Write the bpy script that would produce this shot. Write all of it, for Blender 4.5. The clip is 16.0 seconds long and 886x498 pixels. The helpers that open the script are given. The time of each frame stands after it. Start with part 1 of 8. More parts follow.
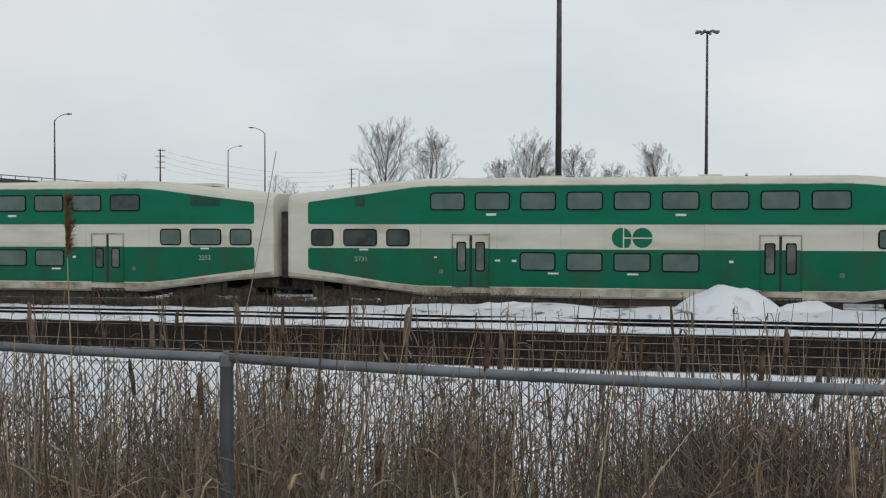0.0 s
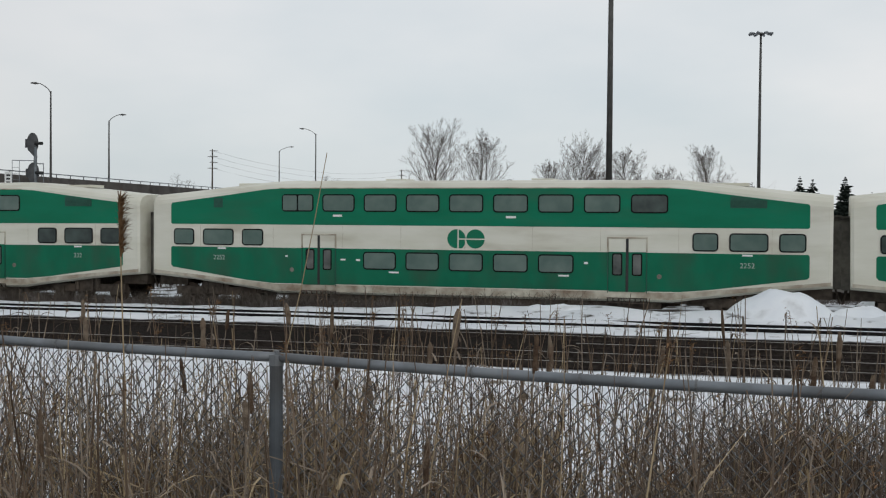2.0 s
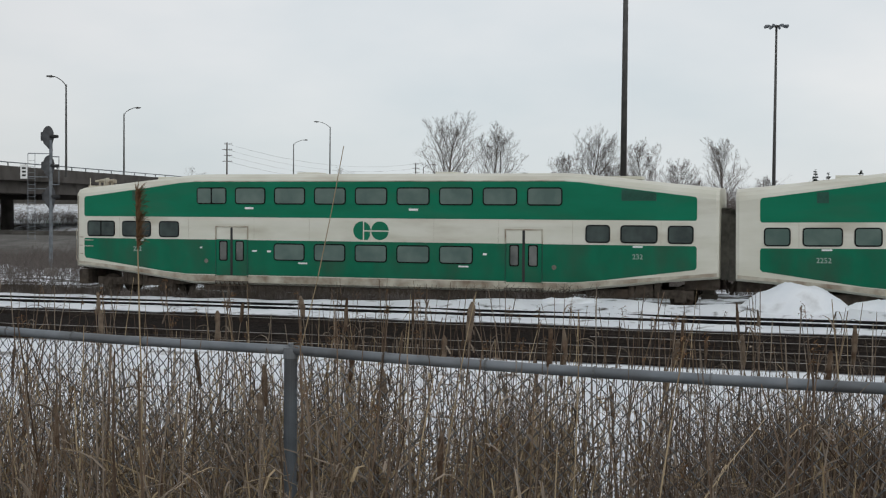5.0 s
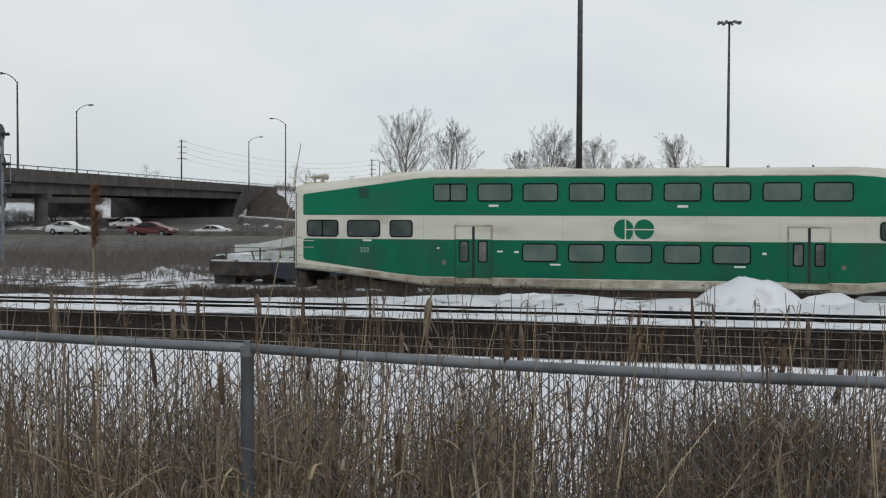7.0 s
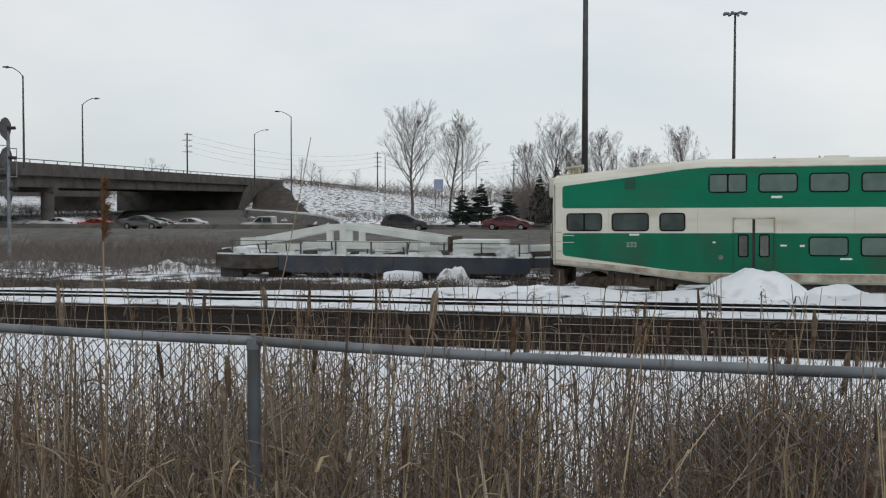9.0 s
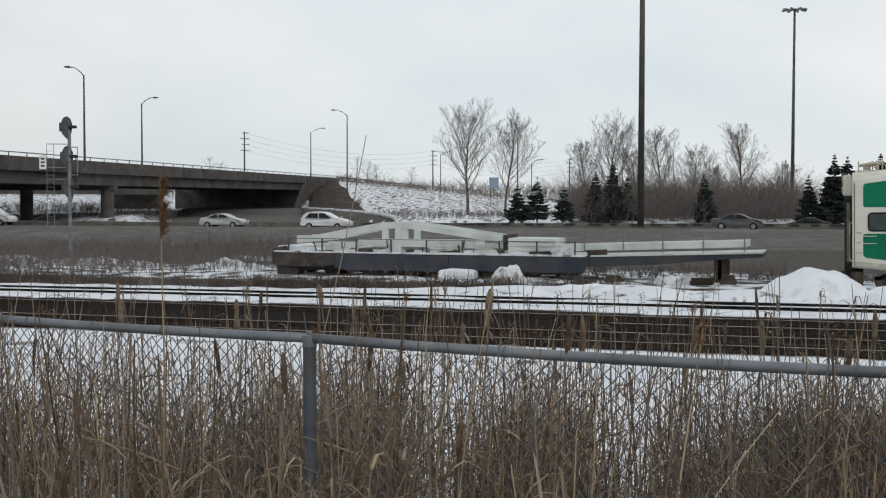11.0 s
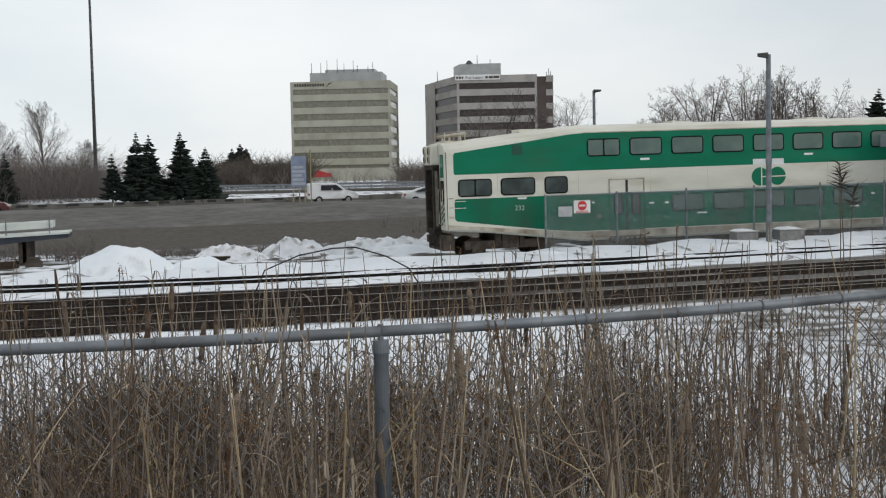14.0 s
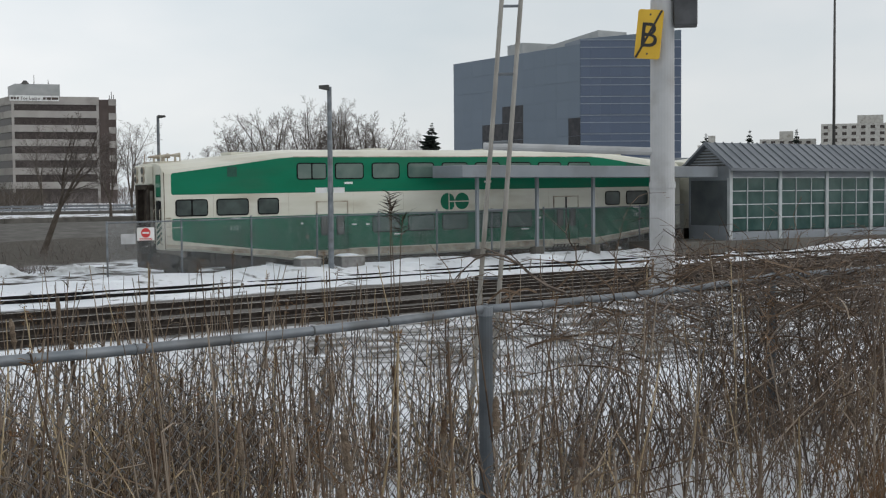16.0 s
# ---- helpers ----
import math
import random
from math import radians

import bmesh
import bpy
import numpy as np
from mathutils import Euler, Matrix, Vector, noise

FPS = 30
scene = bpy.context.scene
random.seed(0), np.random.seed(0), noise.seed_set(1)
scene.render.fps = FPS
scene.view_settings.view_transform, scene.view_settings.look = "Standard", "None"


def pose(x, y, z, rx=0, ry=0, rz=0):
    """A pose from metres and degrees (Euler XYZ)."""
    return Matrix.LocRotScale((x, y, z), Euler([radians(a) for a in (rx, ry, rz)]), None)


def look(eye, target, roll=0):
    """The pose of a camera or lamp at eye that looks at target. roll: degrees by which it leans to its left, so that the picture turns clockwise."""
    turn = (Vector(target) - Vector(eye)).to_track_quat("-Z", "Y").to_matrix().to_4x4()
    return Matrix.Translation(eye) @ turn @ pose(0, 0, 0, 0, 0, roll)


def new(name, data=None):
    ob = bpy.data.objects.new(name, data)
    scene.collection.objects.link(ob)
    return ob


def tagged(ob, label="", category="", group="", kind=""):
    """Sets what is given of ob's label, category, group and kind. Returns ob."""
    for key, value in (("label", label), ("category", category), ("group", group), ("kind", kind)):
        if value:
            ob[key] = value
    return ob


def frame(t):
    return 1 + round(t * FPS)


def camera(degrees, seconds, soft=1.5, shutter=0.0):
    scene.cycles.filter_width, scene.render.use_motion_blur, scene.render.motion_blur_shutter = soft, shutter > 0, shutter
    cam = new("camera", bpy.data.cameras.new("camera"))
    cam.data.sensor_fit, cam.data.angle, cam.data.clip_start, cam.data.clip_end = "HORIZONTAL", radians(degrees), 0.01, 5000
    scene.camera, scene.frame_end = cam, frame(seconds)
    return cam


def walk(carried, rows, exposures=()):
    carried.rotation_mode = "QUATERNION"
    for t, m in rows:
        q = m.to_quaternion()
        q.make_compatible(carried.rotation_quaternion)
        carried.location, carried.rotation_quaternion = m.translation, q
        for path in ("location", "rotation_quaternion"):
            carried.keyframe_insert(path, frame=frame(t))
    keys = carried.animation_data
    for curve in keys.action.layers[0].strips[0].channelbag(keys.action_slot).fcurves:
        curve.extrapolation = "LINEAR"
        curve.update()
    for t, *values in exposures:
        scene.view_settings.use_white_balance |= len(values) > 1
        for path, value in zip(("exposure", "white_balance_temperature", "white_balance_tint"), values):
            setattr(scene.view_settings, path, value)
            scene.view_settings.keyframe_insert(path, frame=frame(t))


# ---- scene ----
# Plan: the railway runs along s, its distance from the viewer is d; z = 0 is the rail top of the passenger track at s = 0.
EYE = 3.4
BEAR = 15.83            # bearing of the square line from the viewer to the railway, degrees right of y
SN, CS = math.sin(radians(BEAR)), math.cos(radians(BEAR))
GRADE = 0.0085


SAG = ((-40, 0.12), (-28, 0.10), (-19, 0.07), (-10, 0.02), (0, -0.05), (10, -0.06), (15, -0.02), (20, 0.05), (24, 0.08), (31, 0.07), (38, 0.04))


def rise(s):
    """Height of the line above its level at s = 0: a steady grade with a shallow dip."""
    dip = SAG[-1][1] if s >= SAG[-1][0] else SAG[0][1]
    for (a, u), (b, v) in zip(SAG, SAG[1:]):
        if a <= s < b:
            dip = u + (v - u) * (s - a) / (b - a)
    return GRADE * max(-70.0, min(70.0, s)) + dip


def track(s, d, z=0.0):
    """World place of a point s along and d across the railway, z above its rails."""
    return Vector((d * SN + s * CS, d * CS - s * SN, z + rise(s)))


def polar(az, r, z=0.0):
    a = radians(az)
    return Vector((r * math.sin(a), r * math.cos(a), z))


def sd(x, y):
    return x * CS - y * SN, x * SN + y * CS


cam = camera(39.1, 16.0, soft=1.2)
PATH = [
    (0.0, 88.446, -0.149, -1.298), (0.5, 88.414, -0.264, -0.369), (1.0, 88.396, -0.227, 0.448), (1.5, 88.472, -0.315, 0.560),
    (2.0, 88.507, -0.496, 0.981), (2.5, 88.586, -0.580, 1.444), (3.0, 88.671, -0.511, 1.371), (3.5, 88.591, -0.550, 1.731),
    (6.0, 88.055, -0.462, 1.257), (6.5, 88.117, -0.321, 0.117), (7.0, 88.034, -0.241, -0.366), (7.5, 87.853, -0.216, -0.117),
    (8.0, 87.854, -0.115, -0.079), (8.5, 87.712, -0.205, -0.087), (9.0, 87.683, -0.051, -0.102), (9.5, 87.628, -0.174, 0.296),
    (10.0, 87.684, -0.145, 1.686), (10.2, 87.681, -0.109, 2.464), (12.3, 86.467, 0.363, 1.917), (12.5, 85.722, 0.429, 0.973),
    (12.8, 84.764, 0.991, -2.584), (13.0, 84.892, 1.071, -5.706), (13.2, 85.427, 1.180, -10.110), (13.3, 85.462, 1.20, -12.737), (13.5, 85.505, 1.097, -17.850),
    (14.0, 86.334, 1.140, -28.693), (14.5, 86.852, 0.735, -36.204), (14.7, 86.992, 0.58, -38.49), (15.0, 87.304, 0.474, -42.325), (15.5, 87.382, 0.264, -46.129),
    (16.0, 87.319, 0.436, -48.370)]
# The viewer leans a little to the side while turning.
LEAN = ((0.0, 0.0), (13.0, 0.0), (13.2, 0.01), (13.5, 0.035), (14.0, 0.05), (14.5, 0.065), (15.0, 0.085), (15.5, 0.10), (16.0, 0.11))


def lean_at(t):
    for (a, u), (b, v) in zip(LEAN, LEAN[1:]):
        if t <= b:
            return u + (v - u) * (t - a) / (b - a)
    return LEAN[-1][1]


walk(cam, [(t, pose(0.766 * lean_at(t), -0.643 * lean_at(t), EYE, rx, ry, rz)) for t, rx, ry, rz in PATH],
     [(0.0, -0.24), (3.5, -0.22), (10.0, -0.12), (12.5, -0.03), (14.0, 0.02), (16.0, 0.0)])

# Overcast winter daylight
world = bpy.data.worlds.new("overcast_sky")
scene.world = world
world.use_nodes = True
wn, wl = world.node_tree.nodes, world.node_tree.links
wn.clear()
SUN_EL, SUN_AZ = 32.0, 150.0
sky = wn.new("ShaderNodeTexSky")
sky.sky_type, sky.sun_disc = "NISHITA", False
sky.sun_elevation, sky.sun_rotation = radians(SUN_EL), radians(SUN_AZ)
sky_gain = wn.new("ShaderNodeVectorMath")
sky_gain.operation = "SCALE"
sky_gain.inputs["Scale"].default_value = 0.10
coord = wn.new("ShaderNodeTexCoord")
squash = wn.new("ShaderNodeMapping")
squash.inputs["Scale"].default_value = (1.0, 1.0, 2.6)
cloud = wn.new("ShaderNodeTexNoise")
cloud.inputs["Scale"].default_value, cloud.inputs["Detail"].default_value = 2.2, 5.0
cloud_ramp = wn.new("ShaderNodeValToRGB")
cloud_ramp.color_ramp.elements[0].position, cloud_ramp.color_ramp.elements[0].color = 0.28, (0.63, 0.705, 0.75, 1)
cloud_ramp.color_ramp.elements[1].position, cloud_ramp.color_ramp.elements[1].color = 0.62, (0.86, 0.87, 0.88, 1)
veil = wn.new("ShaderNodeMix")
veil.data_type = "RGBA"
veil.inputs["Factor"].default_value = 0.9
back = wn.new("ShaderNodeBackground")
out = wn.new("ShaderNodeOutputWorld")
wl.new(coord.outputs["Generated"], squash.inputs["Vector"])
wl.new(squash.outputs["Vector"], cloud.inputs["Vector"])
wl.new(cloud.outputs["Fac"], cloud_ramp.inputs["Fac"])
wl.new(sky.outputs["Color"], sky_gain.inputs[0])
# the cloud is thinner, and brighter, towards the north
toward = wn.new("ShaderNodeVectorMath")
toward.operation = "DOT_PRODUCT"
toward.inputs[1].default_value = (0.20, 0.965, 0.17)
thin = wn.new("ShaderNodeMapRange")
thin.interpolation_type = "SMOOTHSTEP"
thin.inputs["From Min"].default_value, thin.inputs["From Max"].default_value = 0.75, 0.99
thin.inputs["To Min"].default_value, thin.inputs["To Max"].default_value = 0.95, 1.12
glow = wn.new("ShaderNodeVectorMath")
glow.operation = "SCALE"
wl.new(coord.outputs["Generated"], toward.inputs[0])
wl.new(toward.outputs["Value"], thin.inputs["Value"])
wl.new(cloud_ramp.outputs["Color"], glow.inputs[0])
wl.new(thin.outputs["Result"], glow.inputs["Scale"])
wl.new(sky_gain.outputs[0], veil.inputs["A"])
wl.new(glow.outputs[0], veil.inputs["B"])
wl.new(veil.outputs["Result"], back.inputs["Color"])
wl.new(back.outputs["Background"], out.inputs["Surface"])
sun = new("sun", bpy.data.lights.new("sun", "SUN"))
sun.data.energy, sun.data.angle, sun.data.color = 0.6, radians(25), (1.0, 0.97, 0.93)
sun.matrix_basis = look((0, 0, 50), (-50 * math.sin(radians(SUN_AZ)), -50 * math.cos(radians(SUN_AZ)), 50 - 50 * math.tan(radians(SUN_EL))))


# ---- materials ----
def material(name, rough=0.8, metal=0.0):
    m = bpy.data.materials.new(name)
    m.use_nodes = True
    b = m.node_tree.nodes["Principled BSDF"]
    b.inputs["Roughness"].default_value, b.inputs["Metallic"].default_value = rough, metal
    if rough >= 0.8:
        b.inputs["Specular IOR Level"].default_value = 0.08
    return m, m.node_tree.nodes, m.node_tree.links, b


def rgba(c):
    return (c[0], c[1], c[2], 1.0)


def mixed(nodes, links, factor, a, b):
    """A colour mix; factor, a and b are sockets or values."""
    n = nodes.new("ShaderNodeMix")
    n.data_type = "RGBA"
    for key, v in (("Factor", factor), ("A", a), ("B", b)):
        if isinstance(v, bpy.types.NodeSocket):
            links.new(v, n.inputs[key])
        elif key == "Factor":
            n.inputs[key].default_value = v
        else:
            n.inputs[key].default_value = rgba(v)
    return n.outputs["Result"]


def grain(nodes, links, scale, detail=4.0, low=0.4, high=0.6, vector=None, stretch=None):
    """Noise in world metres, sharpened between low and high."""
    n = nodes.new("ShaderNodeTexNoise")
    n.inputs["Scale"].default_value, n.inputs["Detail"].default_value = scale, detail
    if vector is None:
        vector = nodes.new("ShaderNodeNewGeometry").outputs["Position"]
    if stretch:
        mp = nodes.new("ShaderNodeMapping")
        mp.inputs["Scale"].default_value = stretch
        links.new(vector, mp.inputs["Vector"])
        vector = mp.outputs["Vector"]
    links.new(vector, n.inputs["Vector"])
    r = nodes.new("ShaderNodeMapRange")
    r.inputs["From Min"].default_value, r.inputs["From Max"].default_value = low, high
    links.new(n.outputs["Fac"], r.inputs["Value"])
    return r.outputs["Result"]


def bumped(nodes, links, b, height, strength=0.4, distance=0.02):
    n = nodes.new("ShaderNodeBump")
    n.inputs["Strength"].default_value, n.inputs["Distance"].default_value = strength, distance
    links.new(height, n.inputs["Height"])
    links.new(n.outputs["Normal"], b.inputs["Normal"])


def surface(name, c1, c2, scale=3.0, rough=0.8, metal=0.0, dirt=None, dirt_scale=0.7, dirt_low=0.5, dirt_high=0.75, bump=0.25, fine=40.0, local=True, stretch=None):
    """Two-scale surface: a blend of two tones, fine grain relief and stains of a third tone."""
    m, n, l, b = material(name, rough, metal)
    v = n.new("ShaderNodeTexCoord").outputs["Object"] if local else None
    col = mixed(n, l, grain(n, l, scale, 5.0, 0.35, 0.65, v, stretch), c1, c2)
    if dirt:
        col = mixed(n, l, grain(n, l, dirt_scale, 6.0, dirt_low, dirt_high, v, stretch), col, dirt)
    l.new(col, b.inputs["Base Color"])
    if bump:
        bumped(n, l, b, grain(n, l, fine, 3.0, 0.2, 0.8, v), bump, 0.01)
    return m


def random_tone(name, c1, c2, rough=0.8, island=False, metal=0.0, dark=None):
    """A tone picked anew for each object, or for each loose piece of a mesh."""
    m, n, l, b = material(name, rough, metal)
    src = n.new("ShaderNodeNewGeometry").outputs["Random Per Island"] if island else n.new("ShaderNodeObjectInfo").outputs["Random"]
    col = mixed(n, l, src, c1, c2)
    if dark:
        col = mixed(n, l, grain(n, l, 9.0, 3.0, 0.5, 0.75), col, dark)
    l.new(col, b.inputs["Base Color"])
    return m


def glazing(name, tint, rough=0.08, streak=(0.2, 0.22, 0.23), spec=0.6):
    m, n, l, b = material(name, rough)
    l.new(mixed(n, l, grain(n, l, 1.3, 3.0, 0.35, 0.7), tint, streak), b.inputs["Base Color"])
    b.inputs["Specular IOR Level"].default_value = spec
    return m


M = {}
M["cream"] = surface("cream_paint", (0.62, 0.61, 0.52), (0.69, 0.68, 0.60), 1.5, 0.42, dirt=(0.36, 0.31, 0.23), dirt_scale=0.9, dirt_low=0.52, dirt_high=0.95, bump=0.05, stretch=(0.35, 1, 1.6))
M["skirt"] = surface("soiled_cream_paint", (0.52, 0.49, 0.40), (0.62, 0.60, 0.50), 2.5, 0.6, dirt=(0.17, 0.105, 0.06), dirt_scale=1.8, dirt_low=0.34, dirt_high=0.75, bump=0.08)
M["green"] = surface("green_paint", (0.001, 0.150, 0.078), (0.002, 0.176, 0.094), 1.2, 0.36, dirt=(0.03, 0.12, 0.07), dirt_scale=0.8, dirt_low=0.5, dirt_high=0.9, bump=0.04, stretch=(0.4, 1, 1.6))
M["green_low"] = surface("soiled_green_paint", (0.002, 0.128, 0.068), (0.003, 0.156, 0.084), 1.4, 0.42, dirt=(0.035, 0.078, 0.050), dirt_scale=1.1, dirt_low=0.46, dirt_high=0.86, bump=0.05, stretch=(0.8, 1, 0.5))
for key in ("green", "green_low", "cream"):
    M[key].node_tree.nodes["Principled BSDF"].inputs["Specular IOR Level"].default_value = 0.2
M["rubber"] = surface("black_rubber", (0.006, 0.007, 0.007), (0.012, 0.012, 0.012), 6, 0.85, bump=0.1)
# greenish tint; the paler streaks paint reflections into the panes, end_glass has darker tones
M["train_glass"] = glazing("tinted_reflecting_glass", (0.080, 0.128, 0.112), 0.12, (0.125, 0.175, 0.155), 0.4)
M["end_glass"] = glazing("dim_end_glass", (0.025, 0.034, 0.032), 0.1, (0.065, 0.09, 0.082), 0.4)
M["door_glass"] = glazing("grimy_door_glass", (0.055, 0.062, 0.058), 0.15, (0.17, 0.175, 0.165), 0.4)
M["dark_glass"] = glazing("dark_glass", (0.012, 0.014, 0.016), 0.06, (0.03, 0.035, 0.04))
M["under"] = surface("grimy_running_gear", (0.050, 0.041, 0.034), (0.095, 0.080, 0.066), 5, 0.9, dirt=(0.13, 0.10, 0.078), bump=0.4)
M["white"] = surface("white_paint", (0.72, 0.73, 0.72), (0.80, 0.80, 0.79), 3, 0.5, dirt=(0.5, 0.49, 0.45), bump=0.05)
M["grille"] = surface("dark_green_grille", (0.008, 0.07, 0.045), (0.012, 0.09, 0.06), 9, 0.6)
M["bellows"] = surface("grey_bellows", (0.10, 0.095, 0.085), (0.17, 0.16, 0.14), 4, 0.8, dirt=(0.05, 0.045, 0.04))
M["steel_rail"] = surface("weathered_rail", (0.030, 0.025, 0.022), (0.060, 0.051, 0.045), 8, 0.85, bump=0.2)
M["rail_head"] = surface("worn_rail_head", (0.27, 0.245, 0.225), (0.40, 0.375, 0.35), 0.6, 0.5, 0.3, dirt=(0.12, 0.095, 0.08), dirt_scale=0.3, bump=0.05, local=False)
M["black_rail"] = surface("dark_wet_rail", (0.008, 0.008, 0.009), (0.02, 0.019, 0.018), 4, 0.85)
M["tie"] = random_tone("creosoted_tie", (0.03, 0.022, 0.016), (0.07, 0.052, 0.038), 0.9, dark=(0.02, 0.015, 0.012))
M["post_steel"] = surface("weathered_post_steel", (0.085, 0.098, 0.112), (0.13, 0.145, 0.16), 6, 0.65, 0.3, dirt=(0.06, 0.055, 0.05), dirt_scale=3, bump=0.15)
M["galvanised"] = surface("galvanised_steel", (0.16, 0.18, 0.20), (0.24, 0.26, 0.28), 5, 0.55, 0.45, dirt=(0.10, 0.10, 0.10), dirt_scale=3, bump=0.1)
M["mesh_wire"] = surface("dull_fence_wire", (0.09, 0.092, 0.095), (0.16, 0.165, 0.17), 7, 0.7, 0.2, bump=0)
M["pole_dark"] = surface("weathered_dark_pole", (0.066, 0.066, 0.064), (0.105, 0.103, 0.098), 1.5, 0.7, 0.3, bump=0.1)
M["concrete"] = surface("aged_concrete", (0.12, 0.11, 0.10), (0.165, 0.155, 0.14), 0.25, 0.9, dirt=(0.07, 0.065, 0.058), dirt_scale=0.5, bump=0.25, fine=12)
M["concrete_light"] = surface("pale_concrete", (0.40, 0.39, 0.36), (0.50, 0.49, 0.46), 0.8, 0.85, dirt=(0.27, 0.25, 0.22), bump=0.2, fine=20)
M["barrier"] = surface("road_barrier_concrete", (0.13, 0.125, 0.115), (0.19, 0.18, 0.165), 0.5, 0.9, dirt=(0.08, 0.075, 0.065), dirt_scale=0.9, bump=0.2, fine=10)
M["asphalt"] = surface("salt_bleached_asphalt", (0.098, 0.093, 0.086), (0.122, 0.117, 0.108), 0.3, 0.9, dirt=(0.135, 0.13, 0.12), dirt_scale=0.1, bump=0.15)
M["bark"] = surface("winter_bark", (0.075, 0.062, 0.052), (0.13, 0.112, 0.095), 3, 0.95, bump=0.5, fine=15)
M["twig"] = random_tone("winter_twigs", (0.100, 0.087, 0.080), (0.195, 0.172, 0.158), 0.95, True)
M["thicket"] = random_tone("bare_thicket", (0.125, 0.108, 0.10), (0.21, 0.185, 0.172), 0.95, True)
M["needles"] = random_tone("spruce_needles", (0.017, 0.024, 0.020), (0.042, 0.054, 0.045), 0.9, True)
M["snow_heap"] = surface("heaped_snow", (0.74, 0.78, 0.83), (0.83, 0.86, 0.89), 1.2, 0.7, dirt=(0.45, 0.46, 0.47), dirt_scale=1.2, dirt_low=0.58, dirt_high=0.85, bump=0.5, fine=6, local=False)
M["dirty_snow"] = surface("dirty_snow", (0.42, 0.43, 0.43), (0.66, 0.68, 0.70), 2.2, 0.8, dirt=(0.14, 0.13, 0.115), dirt_scale=1.7, dirt_low=0.48, dirt_high=0.68, bump=0.6, fine=7, local=False)
M["wagon_blue"] = surface("faded_blue_wagon", (0.044, 0.053, 0.070), (0.068, 0.074, 0.088), 1.0, 0.85, dirt=(0.095, 0.083, 0.073), bump=0.15)
M["wagon_deck"] = surface("rusty_wagon_side", (0.045, 0.040, 0.038), (0.085, 0.078, 0.072), 1.5, 0.9, dirt=(0.13, 0.10, 0.08), dirt_scale=2.2, bump=0.3)
M["bridge_concrete"] = surface("stained_bridge_concrete", (0.092, 0.084, 0.078), (0.130, 0.120, 0.112), 0.25, 0.9, dirt=(0.052, 0.047, 0.043), dirt_scale=0.4, bump=0.25, fine=12)
M["crusty_snow"] = surface("crusty_ploughed_snow", (0.58, 0.60, 0.62), (0.78, 0.80, 0.83), 2.2, 0.8, dirt=(0.22, 0.205, 0.18), dirt_scale=2.4, dirt_low=0.54, dirt_high=0.70, bump=0.7, fine=7, local=False)
M["bright_wire"] = surface("bright_wire", (0.30, 0.32, 0.33), (0.42, 0.44, 0.45), 6, 0.6, 0.3, bump=0)
M["boom_white"] = surface("weathered_white_steel", (0.56, 0.60, 0.565), (0.68, 0.71, 0.68), 1.2, 0.6, dirt=(0.40, 0.41, 0.375), bump=0.05)
M["yellow"] = surface("yellow_sign", (0.62, 0.37, 0.02), (0.70, 0.43, 0.03), 3, 0.5, bump=0)
M["black"] = surface("black_paint", (0.012, 0.012, 0.012), (0.025, 0.025, 0.025), 3, 0.6, bump=0)
M["red"] = surface("red_sign", (0.45, 0.02, 0.025), (0.55, 0.035, 0.035), 3, 0.5, bump=0)
M["sign_print"] = surface("pale_sign_print", (0.36, 0.40, 0.47), (0.44, 0.47, 0.52), 3, 0.6, bump=0.0)
M["blue_sign"] = surface("grey_blue_board", (0.20, 0.25, 0.36), (0.26, 0.31, 0.42), 2, 0.5, bump=0)
M["yellow_post"] = surface("faded_yellow_post", (0.26, 0.235, 0.11), (0.33, 0.30, 0.15), 2, 0.7, bump=0)
M["wood_pole"] = surface("weathered_timber_pole", (0.06, 0.05, 0.042), (0.1, 0.085, 0.07), 2, 0.9, bump=0.2)
M["pole_white"] = surface("off_white_mast", (0.38, 0.385, 0.39), (0.46, 0.465, 0.47), 1.5, 0.6, dirt=(0.31, 0.305, 0.295), dirt_scale=2, bump=0.05)
M["signal_grey"] = surface("dark_grey_signal", (0.05, 0.052, 0.056), (0.085, 0.088, 0.094), 4, 0.6, 0.2, bump=0.1)
M["cable"] = surface("black_cable", (0.03, 0.03, 0.032), (0.05, 0.05, 0.052), 1, 0.7, bump=0)


# ---- mesh helpers ----
def ring_between(bm, p0, p1, r0, r1, n=6, caps=True):
    """A tapered round bar from p0 to p1."""
    p0, p1 = Vector(p0), Vector(p1)
    axis = (p1 - p0)
    if axis.length < 1e-6:
        return
    axis.normalize()
    side = axis.orthogonal().normalized()
    other = axis.cross(side)
    rings = []
    for p, r in ((p0, r0), (p1, r1)):
        rings.append([bm.verts.new(p + (side * math.cos(2 * math.pi * k / n) + other * math.sin(2 * math.pi * k / n)) * r) for k in range(n)])
    for k in range(n):
        bm.faces.new((rings[0][k], rings[0][(k + 1) % n], rings[1][(k + 1) % n], rings[1][k]))
    if caps and n > 2:
        bm.faces.new(rings[0][::-1])
        bm.faces.new(rings[1])


